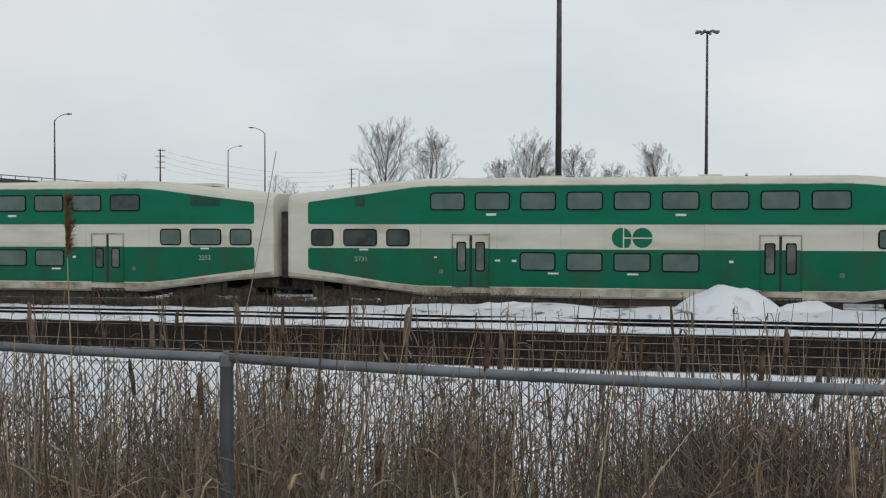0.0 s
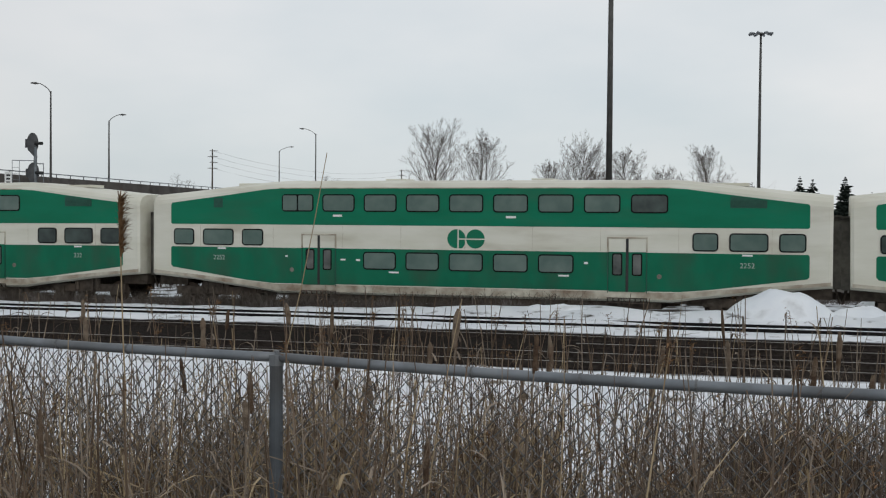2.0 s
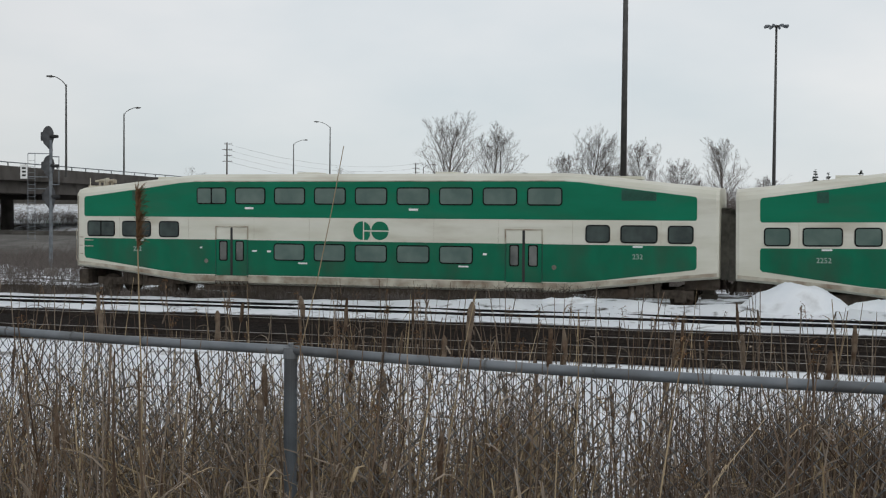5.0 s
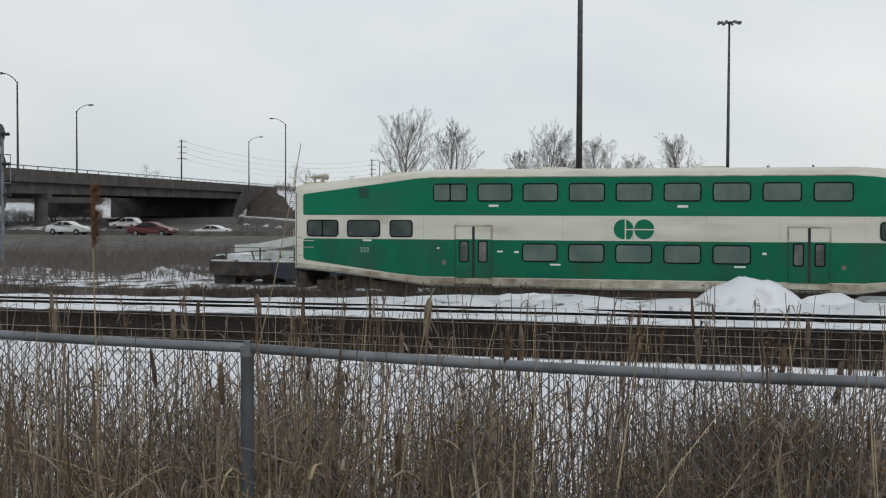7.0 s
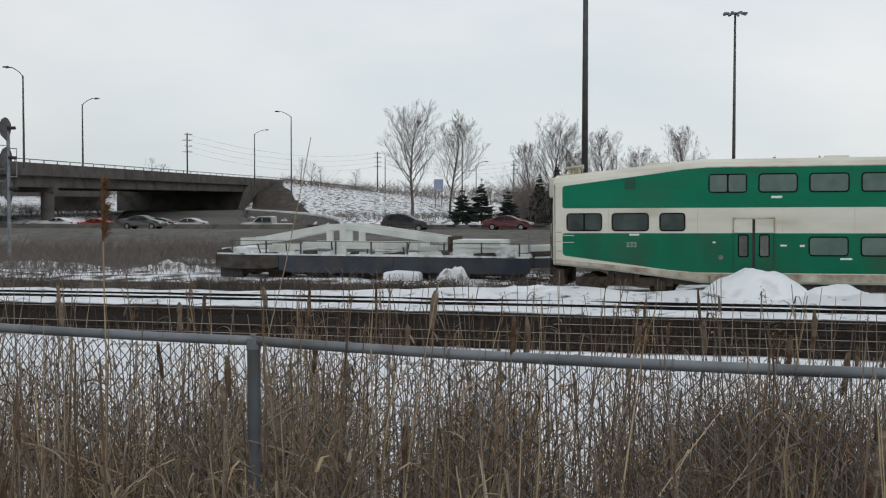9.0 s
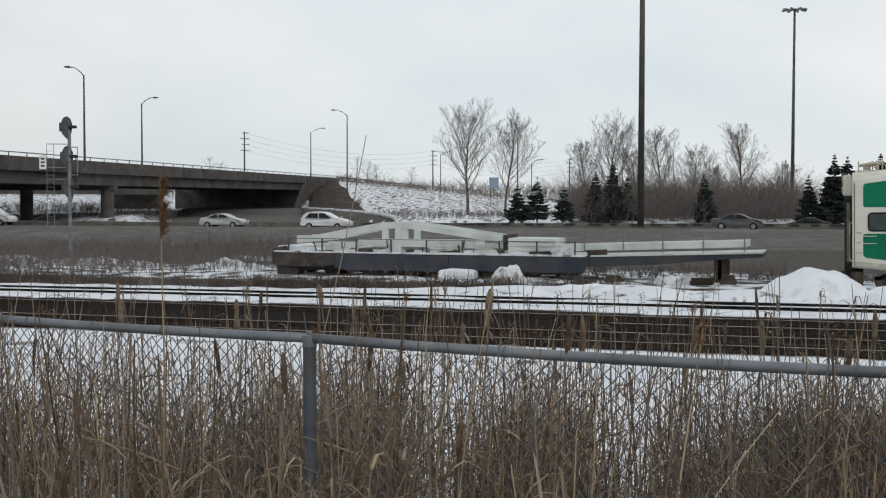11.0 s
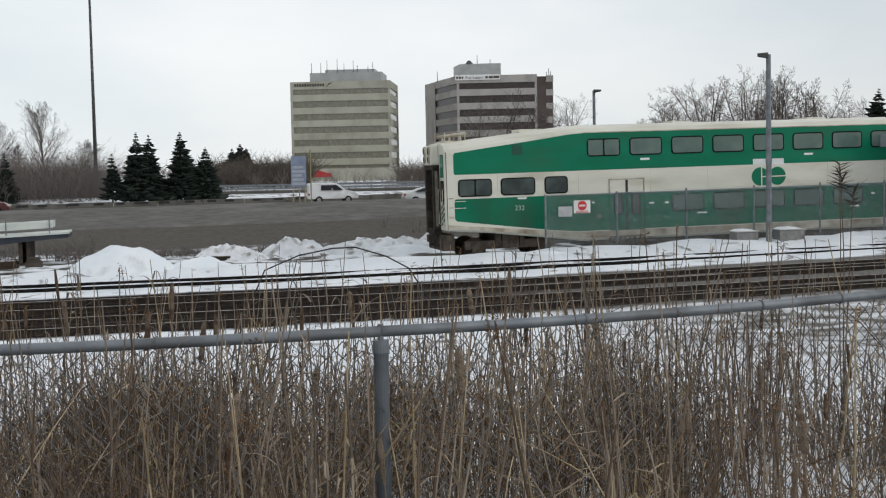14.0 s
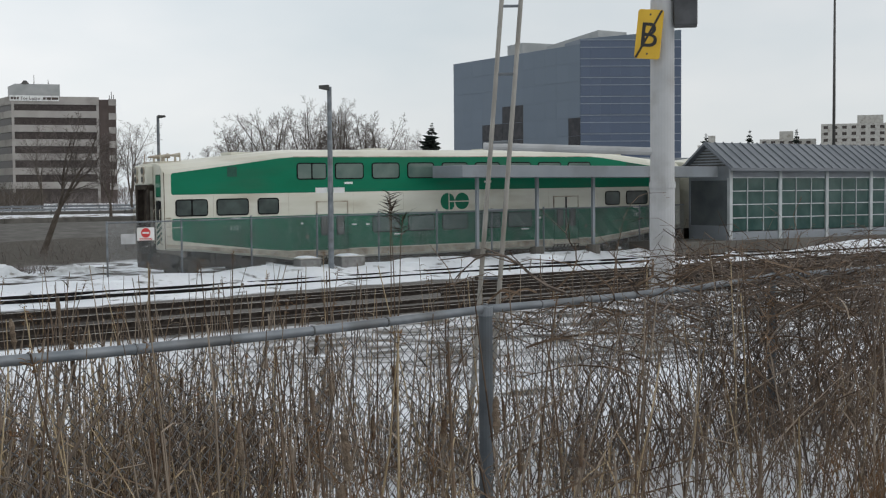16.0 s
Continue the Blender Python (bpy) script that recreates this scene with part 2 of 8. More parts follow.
def tube(bm, pts, r, n=6, tip=None):
    """A bent round tube through points, in one piece; tip: its radius at the far end."""
    pts = [Vector(p) for p in pts]
    rings = []
    r0, r1 = r, (r if tip is None else tip)
    for i, p in enumerate(pts):
        r = r0 + (r1 - r0) * i / (len(pts) - 1)
        way = (pts[min(i + 1, len(pts) - 1)] - pts[max(i - 1, 0)]).normalized()
        side = way.cross(Vector((0, 0, 1)))
        side = side.normalized() if side.length > 1e-3 else Vector((1, 0, 0))
        other = way.cross(side)
        rings.append([bm.verts.new(p + (side * math.cos(2 * math.pi * k / n) + other * math.sin(2 * math.pi * k / n)) * r) for k in range(n)])
    for a, b in zip(rings, rings[1:]):
        for k in range(n):
            bm.faces.new((a[k], a[(k + 1) % n], b[(k + 1) % n], b[k]))
    bm.faces.new(rings[0][::-1])
    bm.faces.new(rings[-1])


def box(bm, x0, x1, y0, y1, z0, z1, m=None):
    v = [Vector((x, y, z)) for z in (z0, z1) for x, y in ((x0, y0), (x1, y0), (x1, y1), (x0, y1))]
    if m is not None:
        v = [m @ p for p in v]
    w = [bm.verts.new(p) for p in v]
    for f in ((3, 2, 1, 0), (4, 5, 6, 7), (0, 1, 5, 4), (1, 2, 6, 5), (2, 3, 7, 6), (3, 0, 4, 7)):
        bm.faces.new([w[i] for i in f])


def slab(bm, outline, y0, y1, m=None):
    """An upright slab: a closed outline of (x, z) points, from depth y0 to y1."""
    a = [Vector((x, y0, z)) for x, z in outline]
    b = [Vector((x, y1, z)) for x, z in outline]
    if m is not None:
        a, b = [m @ p for p in a], [m @ p for p in b]
    va, vb = [bm.verts.new(p) for p in a], [bm.verts.new(p) for p in b]
    bm.faces.new(va)
    bm.faces.new(vb[::-1])
    n = len(va)
    for k in range(n):
        bm.faces.new((va[k], vb[k], vb[(k + 1) % n], va[(k + 1) % n]))


def rounded(x0, x1, z0, z1, r, n=4):
    pts = []
    for cx, cz, a0 in ((x1 - r, z1 - r, 0), (x0 + r, z1 - r, 90), (x0 + r, z0 + r, 180), (x1 - r, z0 + r, 270)):
        for k in range(n + 1):
            a = radians(a0 + 90 * k / n)
            pts.append((cx + r * math.cos(a), cz + r * math.sin(a)))
    return pts


def prism(bm, plan, z0, z1):
    """An upright prism over a plan of (x, y) points; z1 may be a list, one height a corner."""
    tops = z1 if isinstance(z1, (list, tuple)) else [z1] * len(plan)
    lo = [bm.verts.new((x, y, z0)) for x, y in plan]
    hi = [bm.verts.new((x, y, z)) for (x, y), z in zip(plan, tops)]
    n = len(plan)
    bm.faces.new(lo[::-1])
    bm.faces.new(hi)
    for k in range(n):
        bm.faces.new((lo[k], lo[(k + 1) % n], hi[(k + 1) % n], hi[k]))


def mesh_of(name, bm, mat, smooth=False):
    bmesh.ops.recalc_face_normals(bm, faces=bm.faces[:])
    me = bpy.data.meshes.new(name)
    bm.to_mesh(me)
    bm.free()
    me.materials.append(mat)
    if smooth:
        for p in me.polygons:
            p.use_smooth = True
    return me


def part(name, bm, mat, parent=None, label="", smooth=False, bevel=0.0):
    """Links a bmesh as one mesh object, under a thing or a part."""
    ob = new(name, mesh_of(name, bm, mat, smooth))
    if parent is not None:
        ob.parent = parent
    if bevel:
        mod = ob.modifiers.new("bevel", "BEVEL")
        mod.width, mod.segments, mod.limit_method = bevel, 2, "ANGLE"
    return tagged(ob, label)


def thing(name, label, category, m=None, group="", kind=""):
    ob = new(name)
    ob.empty_display_size = 0.3
    if m is not None:
        ob.matrix_basis = m
    return tagged(ob, label, category, group, kind)
M["seam_dirt"] = surface("grimy_seam", (0.10, 0.075, 0.05), (0.19, 0.15, 0.11), 6, 0.9, dirt=(0.05, 0.035, 0.025), dirt_scale=5, bump=0)
M["gangway_brown"] = surface("worn_brown_gangway", (0.030, 0.025, 0.021), (0.055, 0.046, 0.038), 4, 0.85, dirt=(0.09, 0.075, 0.06), dirt_scale=3, bump=0.2)
M["seam_pale"] = surface("worn_pale_strip", (0.16, 0.155, 0.135), (0.24, 0.23, 0.20), 4, 0.8, dirt=(0.09, 0.08, 0.065), dirt_scale=3, bump=0.1)
M["faded_white"] = surface("faded_white_lettering", (0.30, 0.38, 0.34), (0.42, 0.48, 0.44), 6, 0.7, bump=0)


# ---- ground ----
def smooth01(a, b, v):
    k = max(0.0, min(1.0, (v - a) / (b - a)))
    return k * k * (3 - 2 * k)


def between(x, pts):
    """Linear interpolation through (x, value) points."""
    if x <= pts[0][0]:
        return pts[0][1]
    for (x0, v0), (x1, v1) in zip(pts, pts[1:]):
        if x <= x1:
            return v0 + (v1 - v0) * (x - x0) / (x1 - x0)
    return pts[-1][1]


RIDGE = ((-30, 3.2), (-15, 3.0), (-10.2, 3.0), (-8.6, 6.6), (-7.4, 7.7), (-2.63, 5.0), (2.0, 2.6), (6.0, 1.0), (12.0, 0.6))


def ground_z(x, y):
    s, d = sd(x, y)
    r = math.hypot(x, y)
    az = math.degrees(math.atan2(x, y))
    n = noise.noise((x * 0.35, y * 0.35, 0)) + 0.4 * noise.noise((x * 1.3, y * 1.3, 3))
    if d < 25.5:
        z = 1.72 - 1.72 * smooth01(3.5, 25.0, d) + 0.07 * n
    elif d < 37.0:
        z = 0.02 + 0.02 * n
    elif d < 46.6:
        z = -0.02 + 0.025 * n + 0.10 * smooth01(36.9, 37.9, d) * (1 - smooth01(42.4, 43.3, d))
        bank = smooth01(40.3, 41.2, d) * (1 - smooth01(42.3, 43.1, d)) * smooth01(-22, -8, s)
        z += bank * (0.36 + 0.16 * noise.noise((s * 0.5, d * 0.7, 7)))
    elif d < 54:
        z = -0.02 + 0.10 * smooth01(46.6, 49, d) * (1 + n)
    else:
        z = 0.08 + 0.22 * smooth01(54, 97, d) + 0.03 * n - 0.75 * smooth01(108, 119, d)
    if d > 139:
        top = between(az, RIDGE) if -40 < az < 20 else 0.6
        ridge_r = between(az, ((-20, 420), (-10.4, 420), (-8.4, 318), (2, 350)))
        foot = between(az, ((-10.4, 0.85), (-8.8, 0.80), (-6.0, 0.58), (2.0, 0.5)))
        edge = between(az, ((-16.5, 140), (-15.0, 190), (-9.0, 215), (-4.6, 140)))
        z = -0.45 + 1.05 * smooth01(edge, edge + 12, d) + (top - 0.6) * smooth01(foot * ridge_r, ridge_r * 1.02, r) + 0.03 * n
        z += 1.0 * smooth01(380, 900, r)
    fade = 1 - smooth01(80, 140, abs(d))
    return z + rise(s) * fade


def build_ground():
    azs = [a * 0.5 for a in range(-60, 150)] + [75 + a * 3.75 for a in range(0, 68)]
    azs = azs + [330.0 + 0.0] if azs[-1] < 330 else azs
    radii, r = [0.6], 0.6
    while r < 4600:
        r *= 1.035 if 24 < r < 60 else 1.07
        radii.append(r)
    verts = [(0, 0, ground_z(0, 0))]
    for r in radii:
        for a in azs:
            p = polar(a, r)
            verts.append((p.x, p.y, ground_z(p.x, p.y)))
    n = len(azs)
    faces = [(0, 1 + (k + 1) % n, 1 + k) for k in range(n)]
    for i in range(len(radii) - 1):
        a, b = 1 + i * n, 1 + (i + 1) * n
        for k in range(n):
            k2 = (k + 1) % n
            faces.append((a + k, a + k2, b + k2, b + k))
    me = bpy.data.meshes.new("ground")
    me.from_pydata(verts, [], faces)
    for p in me.polygons:
        p.use_smooth = True
    m, nd, l, b = material("winter_ground", 0.9)
    b.inputs["Specular IOR Level"].default_value = 0.04
    pos = nd.new("ShaderNodeNewGeometry").outputs["Position"]
    across = nd.new("ShaderNodeVectorMath")
    across.operation = "DOT_PRODUCT"
    across.inputs[1].default_value = (SN, CS, 0)
    l.new(pos, across.inputs[0])
    along = nd.new("ShaderNodeVectorMath")
    along.operation = "DOT_PRODUCT"
    along.inputs[1].default_value = (CS, -SN, 0)
    l.new(pos, along.inputs[0])

    def zone(socket, a0, a1, wobble=0.5, scale=0.7):
        """1 where the value lies past a0, softly to a1, with an uneven edge."""
        w = nd.new("ShaderNodeTexNoise")
        w.inputs["Scale"].default_value, w.inputs["Detail"].default_value = scale, 5
        l.new(pos, w.inputs["Vector"])
        mul = nd.new("ShaderNodeMath")
        mul.operation = "MULTIPLY_ADD"
        mul.inputs[1].default_value = wobble * 4
        l.new(w.outputs["Fac"], mul.inputs[0])
        l.new(socket, mul.inputs[2])
        mr = nd.new("ShaderNodeMapRange")
        mr.inputs["From Min"].default_value, mr.inputs["From Max"].default_value = a0 + wobble * 2, a1 + wobble * 2
        l.new(mul.outputs[0], mr.inputs["Value"])
        return mr.outputs["Result"]

    d_, s_ = across.outputs["Value"], along.outputs["Value"]
    snow = mixed(nd, l, grain(nd, l, 0.6, 6, 0.35, 0.65), (0.70, 0.73, 0.77), (0.82, 0.84, 0.87))
    straw = mixed(nd, l, grain(nd, l, 6.0, 4, 0.35, 0.65), (0.06, 0.045, 0.03), (0.15, 0.115, 0.075))
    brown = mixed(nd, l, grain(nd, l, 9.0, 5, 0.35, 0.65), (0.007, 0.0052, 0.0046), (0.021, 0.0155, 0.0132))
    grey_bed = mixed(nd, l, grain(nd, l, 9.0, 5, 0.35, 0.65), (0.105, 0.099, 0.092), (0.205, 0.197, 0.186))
    gravel = mixed(nd, l, grain(nd, l, 3.0, 6, 0.35, 0.65, None, (1, 2.5, 1)), (0.065, 0.059, 0.051), (0.125, 0.116, 0.103))
    slush = mixed(nd, l, grain(nd, l, 1.1, 8, 0.40, 0.62), (0.13, 0.118, 0.104), (0.64, 0.65, 0.67))
    near = mixed(nd, l, grain(nd, l, 0.6, 8, 0.60, 0.72), snow, straw)
    right = nd.new("ShaderNodeMath")
    right.operation = "MAXIMUM"
    right.inputs[1].default_value = 0.0
    l.new(s_, right.inputs[0])
    skew = nd.new("ShaderNodeMath")
    skew.operation = "MULTIPLY_ADD"
    skew.inputs[1].default_value = 0.75
    l.new(right.outputs[0], skew.inputs[0])
    l.new(d_, skew.inputs[2])
    litter = mixed(nd, l, grain(nd, l, 1.1, 6, 0.40, 0.52), straw, snow)
    under_reeds = mixed(nd, l, zone(skew.outputs[0], 5.6, 7.0, 0.6, 1.6), litter, near)
    wet = mixed(nd, l, zone(s_, 6.0, 11.0, 1.2, 0.4), under_reeds, mixed(nd, l, grain(nd, l, 0.7, 6, 0.32, 0.42), under_reeds, slush))
    col = mixed(nd, l, zone(d_, 10.6, 12.4, 0.9), under_reeds, wet)
    col = mixed(nd, l, zone(d_, 22.0, 23.0, 0.4), col, mixed(nd, l, zone(s_, 8.0, 12.0, 1.2, 0.4), near, slush))
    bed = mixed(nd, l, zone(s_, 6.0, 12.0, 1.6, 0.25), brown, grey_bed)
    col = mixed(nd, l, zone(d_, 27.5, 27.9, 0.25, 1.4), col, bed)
    verge = mixed(nd, l, grain(nd, l, 1.6, 8, 0.58, 0.72), snow, gravel)
    col = mixed(nd, l, zone(d_, 36.5, 36.9, 0.12, 2.0), col, verge)
    mud = mixed(nd, l, grain(nd, l, 7.0, 5, 0.35, 0.65), (0.035, 0.029, 0.025), (0.10, 0.088, 0.077))
    col = mixed(nd, l, zone(d_, 43.0, 43.4, 0.2), col, mixed(nd, l, grain(nd, l, 0.8, 5, 0.64, 0.76), mud, slush))
    col = mixed(nd, l, zone(d_, 47.2, 47.8, 0.4), col, mixed(nd, l, grain(nd, l, 0.9, 8, 0.47, 0.58), snow, gravel))
    col = mixed(nd, l, zone(d_, 54.5, 58.0, 1.6, 0.25), col, gravel)
    far_field = mixed(nd, l, grain(nd, l, 1.3, 8, 0.50, 0.62, None, (1, 0.22, 1)), snow, straw)
    col = mixed(nd, l, zone(d_, 138.0, 142.0, 1.0, 0.1), col, far_field)
    l.new(col, b.inputs["Base Color"])
    bumped(nd, l, b, grain(nd, l, 5.0, 8, 0.2, 0.8), 0.6, 0.06)
    me.materials.append(m)
    return tagged(new("ground", me), "snowy trackside ground with gravel beds and dead grass", "ground", kind="structure")


build_ground()


M["gravel_bank"] = surface("grey_gravel_bank", (0.102, 0.097, 0.090), (0.148, 0.141, 0.132), 1.2, 0.95, dirt=(0.20, 0.192, 0.18), dirt_scale=0.25, dirt_low=0.5, dirt_high=0.8, bump=0.5, fine=9, local=False)


def shoulder_bank():
    """The long gravel bank that hides the near edge of the highway."""
    prof = ((75.0, -0.45), (79.0, 0.25), (84.0, 0.62), (89.0, 0.98), (91.5, 1.10), (93.0, 1.12), (94.6, 0.92), (96.0, 0.60))
    verts, faces = [], []
    n = len(prof)
    steps = 240
    for i in range(steps + 1):
        s = -150 + 350 * i / steps
        for k, (d, z) in enumerate(prof):
            wob = 0.05 * noise.noise((s * 0.35, d * 0.4, 2)) + 0.03 * noise.noise((s * 1.3, d, 6)) if 0 < k < n - 1 else 0
            verts.append((d * SN + s * CS, d * CS - s * SN, z + wob + 0.005 * max(-70, min(70, s))))
    for i in range(steps):
        for k in range(n - 1):
            a = i * n + k
            faces.append((a, a + n, a + n + 1, a + 1))
    me = bpy.data.meshes.new("shoulder_bank")
    me.from_pydata(verts, [], faces)
    for p in me.polygons:
        p.use_smooth = True
    me.materials.append(M["gravel_bank"])
    tagged(new("shoulder_bank", me), "long grey gravel bank along the highway shoulder", "embankment", kind="structure")


shoulder_bank()


# ---- tracks ----
def rail_profile(bm, d, s0, s1, z_top, wide=0.075, head=None):
    """A length of rail: foot, web and head along the railway, at rail-top height z_top."""
    steps = max(1, int((s1 - s0) / 12))
    prof = ((-wide, -0.17), (wide, -0.17), (wide, -0.15), (0.012, -0.13), (0.012, -0.045), (0.036, -0.04), (0.036, 0.0), (-0.036, 0.0), (-0.036, -0.04), (-0.012, -0.045), (-0.012, -0.13), (-wide, -0.15))
    rows = []
    for i in range(steps + 1):
        s = s0 + (s1 - s0) * i / steps
        rows.append([bm.verts.new(track(s, d + y, z_top + z)) for y, z in prof])
    n = len(prof)
    for a, b in zip(rows, rows[1:]):
        for k in range(n):
            bm.faces.new((a[k], a[(k + 1) % n], b[(k + 1) % n], b[k]))
    bm.faces.new(rows[0])
    bm.faces.new(rows[-1][::-1])


def head_strip(bm, d, s0, s1, z_top):
    steps = max(1, int((s1 - s0) / 12))
    rows = [[bm.verts.new(track(s0 + (s1 - s0) * i / steps, d + y, z_top + z)) for y, z in ((-0.03, 0.0), (0.03, 0.0), (0.028, 0.005), (-0.028, 0.005))] for i in range(steps + 1)]
    for a, b in zip(rows, rows[1:]):
        for k in range(4):
            bm.faces.new((a[k], a[(k + 1) % 4], b[(k + 1) % 4], b[k]))


def railway_track(label, centre, s0, s1, z_top, rail_mat, tie_stretch, gauge=1.5, polished=True):
    t = thing("railway_track", label, "railway track", kind="structure")
    for side in (-1, 1):
        bm = bmesh.new()
        rail_profile(bm, centre + side * gauge / 2, s0, s1, z_top)
        r = part("rail", bm, rail_mat, t)
        if polished:
            bm = bmesh.new()
            head_strip(bm, centre + side * gauge / 2, s0, s1, z_top)
            part("rail_head", bm, M["rail_head"], r)
    bm = bmesh.new()
    box(bm, -0.11, 0.11, -1.3, 1.3, -0.16, 0)
    me = mesh_of("tie", bm, M["tie"])
    a, b = tie_stretch
    s = a
    while s < b:
        o = new("tie", me)
        o.parent = t
        o.matrix_basis = Matrix.Translation(track(s, centre, z_top - 0.165)) @ pose(0, 0, 0, 0, 0, -BEAR + random.uniform(-1, 1))
        s += 0.6
    return t


railway_track("passenger track with weathered rails on soiled ballast", 44.8, -140, 160, 0.0, M["steel_rail"], (-30, 30))
railway_track("dark wet rails of a track half buried in snow", 39.15, -140, 160, 0.16, M["black_rail"], (-10, 8), polished=False)
railway_track("siding track with rusty rails in snow", 51.2, -60, 6, 0.05, M["steel_rail"], (-30, 0), polished=False)
railway_track("old track with rusty rails on dark brown ballast", 29.75, -140, 160, 0.12, M["steel_rail"], (-20, 9), polished=False)
for d, s0, s1 in ((34.4, -140, 160), (32.4, -6.1, 130), (30.15, -140, 160), (28.2, -140, 160), (33.4, 16, 120), (31.3, 20, 120), (35.4, 24, 110), (27.3, 22, 100)):
    bm = bmesh.new()
    rail_profile(bm, d, s0, s1, 0.15)
    loose = part("loose_rail", bm, M["steel_rail"])
    tagged(loose, "long rusty spare rail lying on the ballast", "rail", "spare rails")
    bm = bmesh.new()
    head_strip(bm, d, s0, s1, 0.15)
    part("rail_head", bm, M["rail_head"], loose)


# ---- bilevel coaches ----
HALF = 12.66           # half the body's length
SIDE = 1.49            # half its width
ROOF = ((-12.66, 4.28), (-11.4, 4.40), (-9.4, 4.61), (-7.9, 4.77), (-7.3, 4.81), (7.3, 4.81), (7.9, 4.77), (9.4, 4.61), (11.4, 4.40), (12.66, 4.28))
FLOOR = ((-12.66, 1.16), (-11.0, 1.02), (-8.2, 0.68), (-7.4, 0.56), (7.4, 0.56), (8.2, 0.68), (11.0, 1.02), (12.66, 1.16))


def coach_shell(bm, cab):
    """The body: cross-sections along x with a rounded roof; a cab end is cut shorter."""
    xs = sorted({x for x, _ in ROOF} | {x for x, _ in FLOOR} | {-4.0, 0.0, 4.0, -12.55, 12.55})
    if cab:
        xs = [-12.50] + [x for x in xs if x > -12.5]
    rows = []
    for x in xs:
        top, low = between(x, ROOF), between(x, FLOOR)
        w = SIDE - (0.06 if abs(x) > 12.6 else 0.0)
        sec = [(-w + 0.10, low), (-w, low + 0.08), (-w, top - 0.42), (-w + 0.05, top - 0.26), (-w + 0.17, top - 0.12), (-w + 0.42, top - 0.03), (-w + 0.8, top),
               (w - 0.8, top), (w - 0.42, top - 0.03), (w - 0.17, top - 0.12), (w - 0.05, top - 0.26), (w, top - 0.42), (w, low + 0.08), (w - 0.10, low)]
        rows.append([bm.verts.new((x, y, z)) for y, z in sec])
    n = len(rows[0])
    for a, b in zip(rows, rows[1:]):
        for k in range(n):
            bm.faces.new((a[k], a[(k + 1) % n], b[(k + 1) % n], b[k]))
    bm.faces.new(rows[0])
    bm.faces.new(rows[-1][::-1])


def both_sides(bm, outline, y, thick):
    """A flat panel on the near and the far flank."""
    slab(bm, outline, -y - thick, -y + 0.02)
    slab(bm, outline, y - 0.02, y + thick)


def coach_window(coach, x, z, w, h, glass, split=False, r=0.09):
    for sgn in (-1, 1):
        bm = bmesh.new()
        slab(bm, rounded(x - w / 2 - 0.045, x + w / 2 + 0.045, z - h / 2 - 0.045, z + h / 2 + 0.045, r + 0.04), sgn * (SIDE - 0.02), sgn * (SIDE + 0.022))
        f = part("window", bm, M["rubber"], coach)
        bm = bmesh.new()
        if split:
            slab(bm, rounded(x - w / 2, x - 0.03, z - h / 2, z + h / 2, r * 0.6), sgn * (SIDE - 0.01), sgn * (SIDE + 0.027))
            slab(bm, rounded(x + 0.03, x + w / 2, z - h / 2, z + h / 2, r * 0.6), sgn * (SIDE - 0.01), sgn * (SIDE + 0.027))
        else:
            slab(bm, rounded(x - w / 2, x + w / 2, z - h / 2, z + h / 2, r), sgn * (SIDE - 0.01), sgn * (SIDE + 0.027))
        part("pane", bm, glass, f)


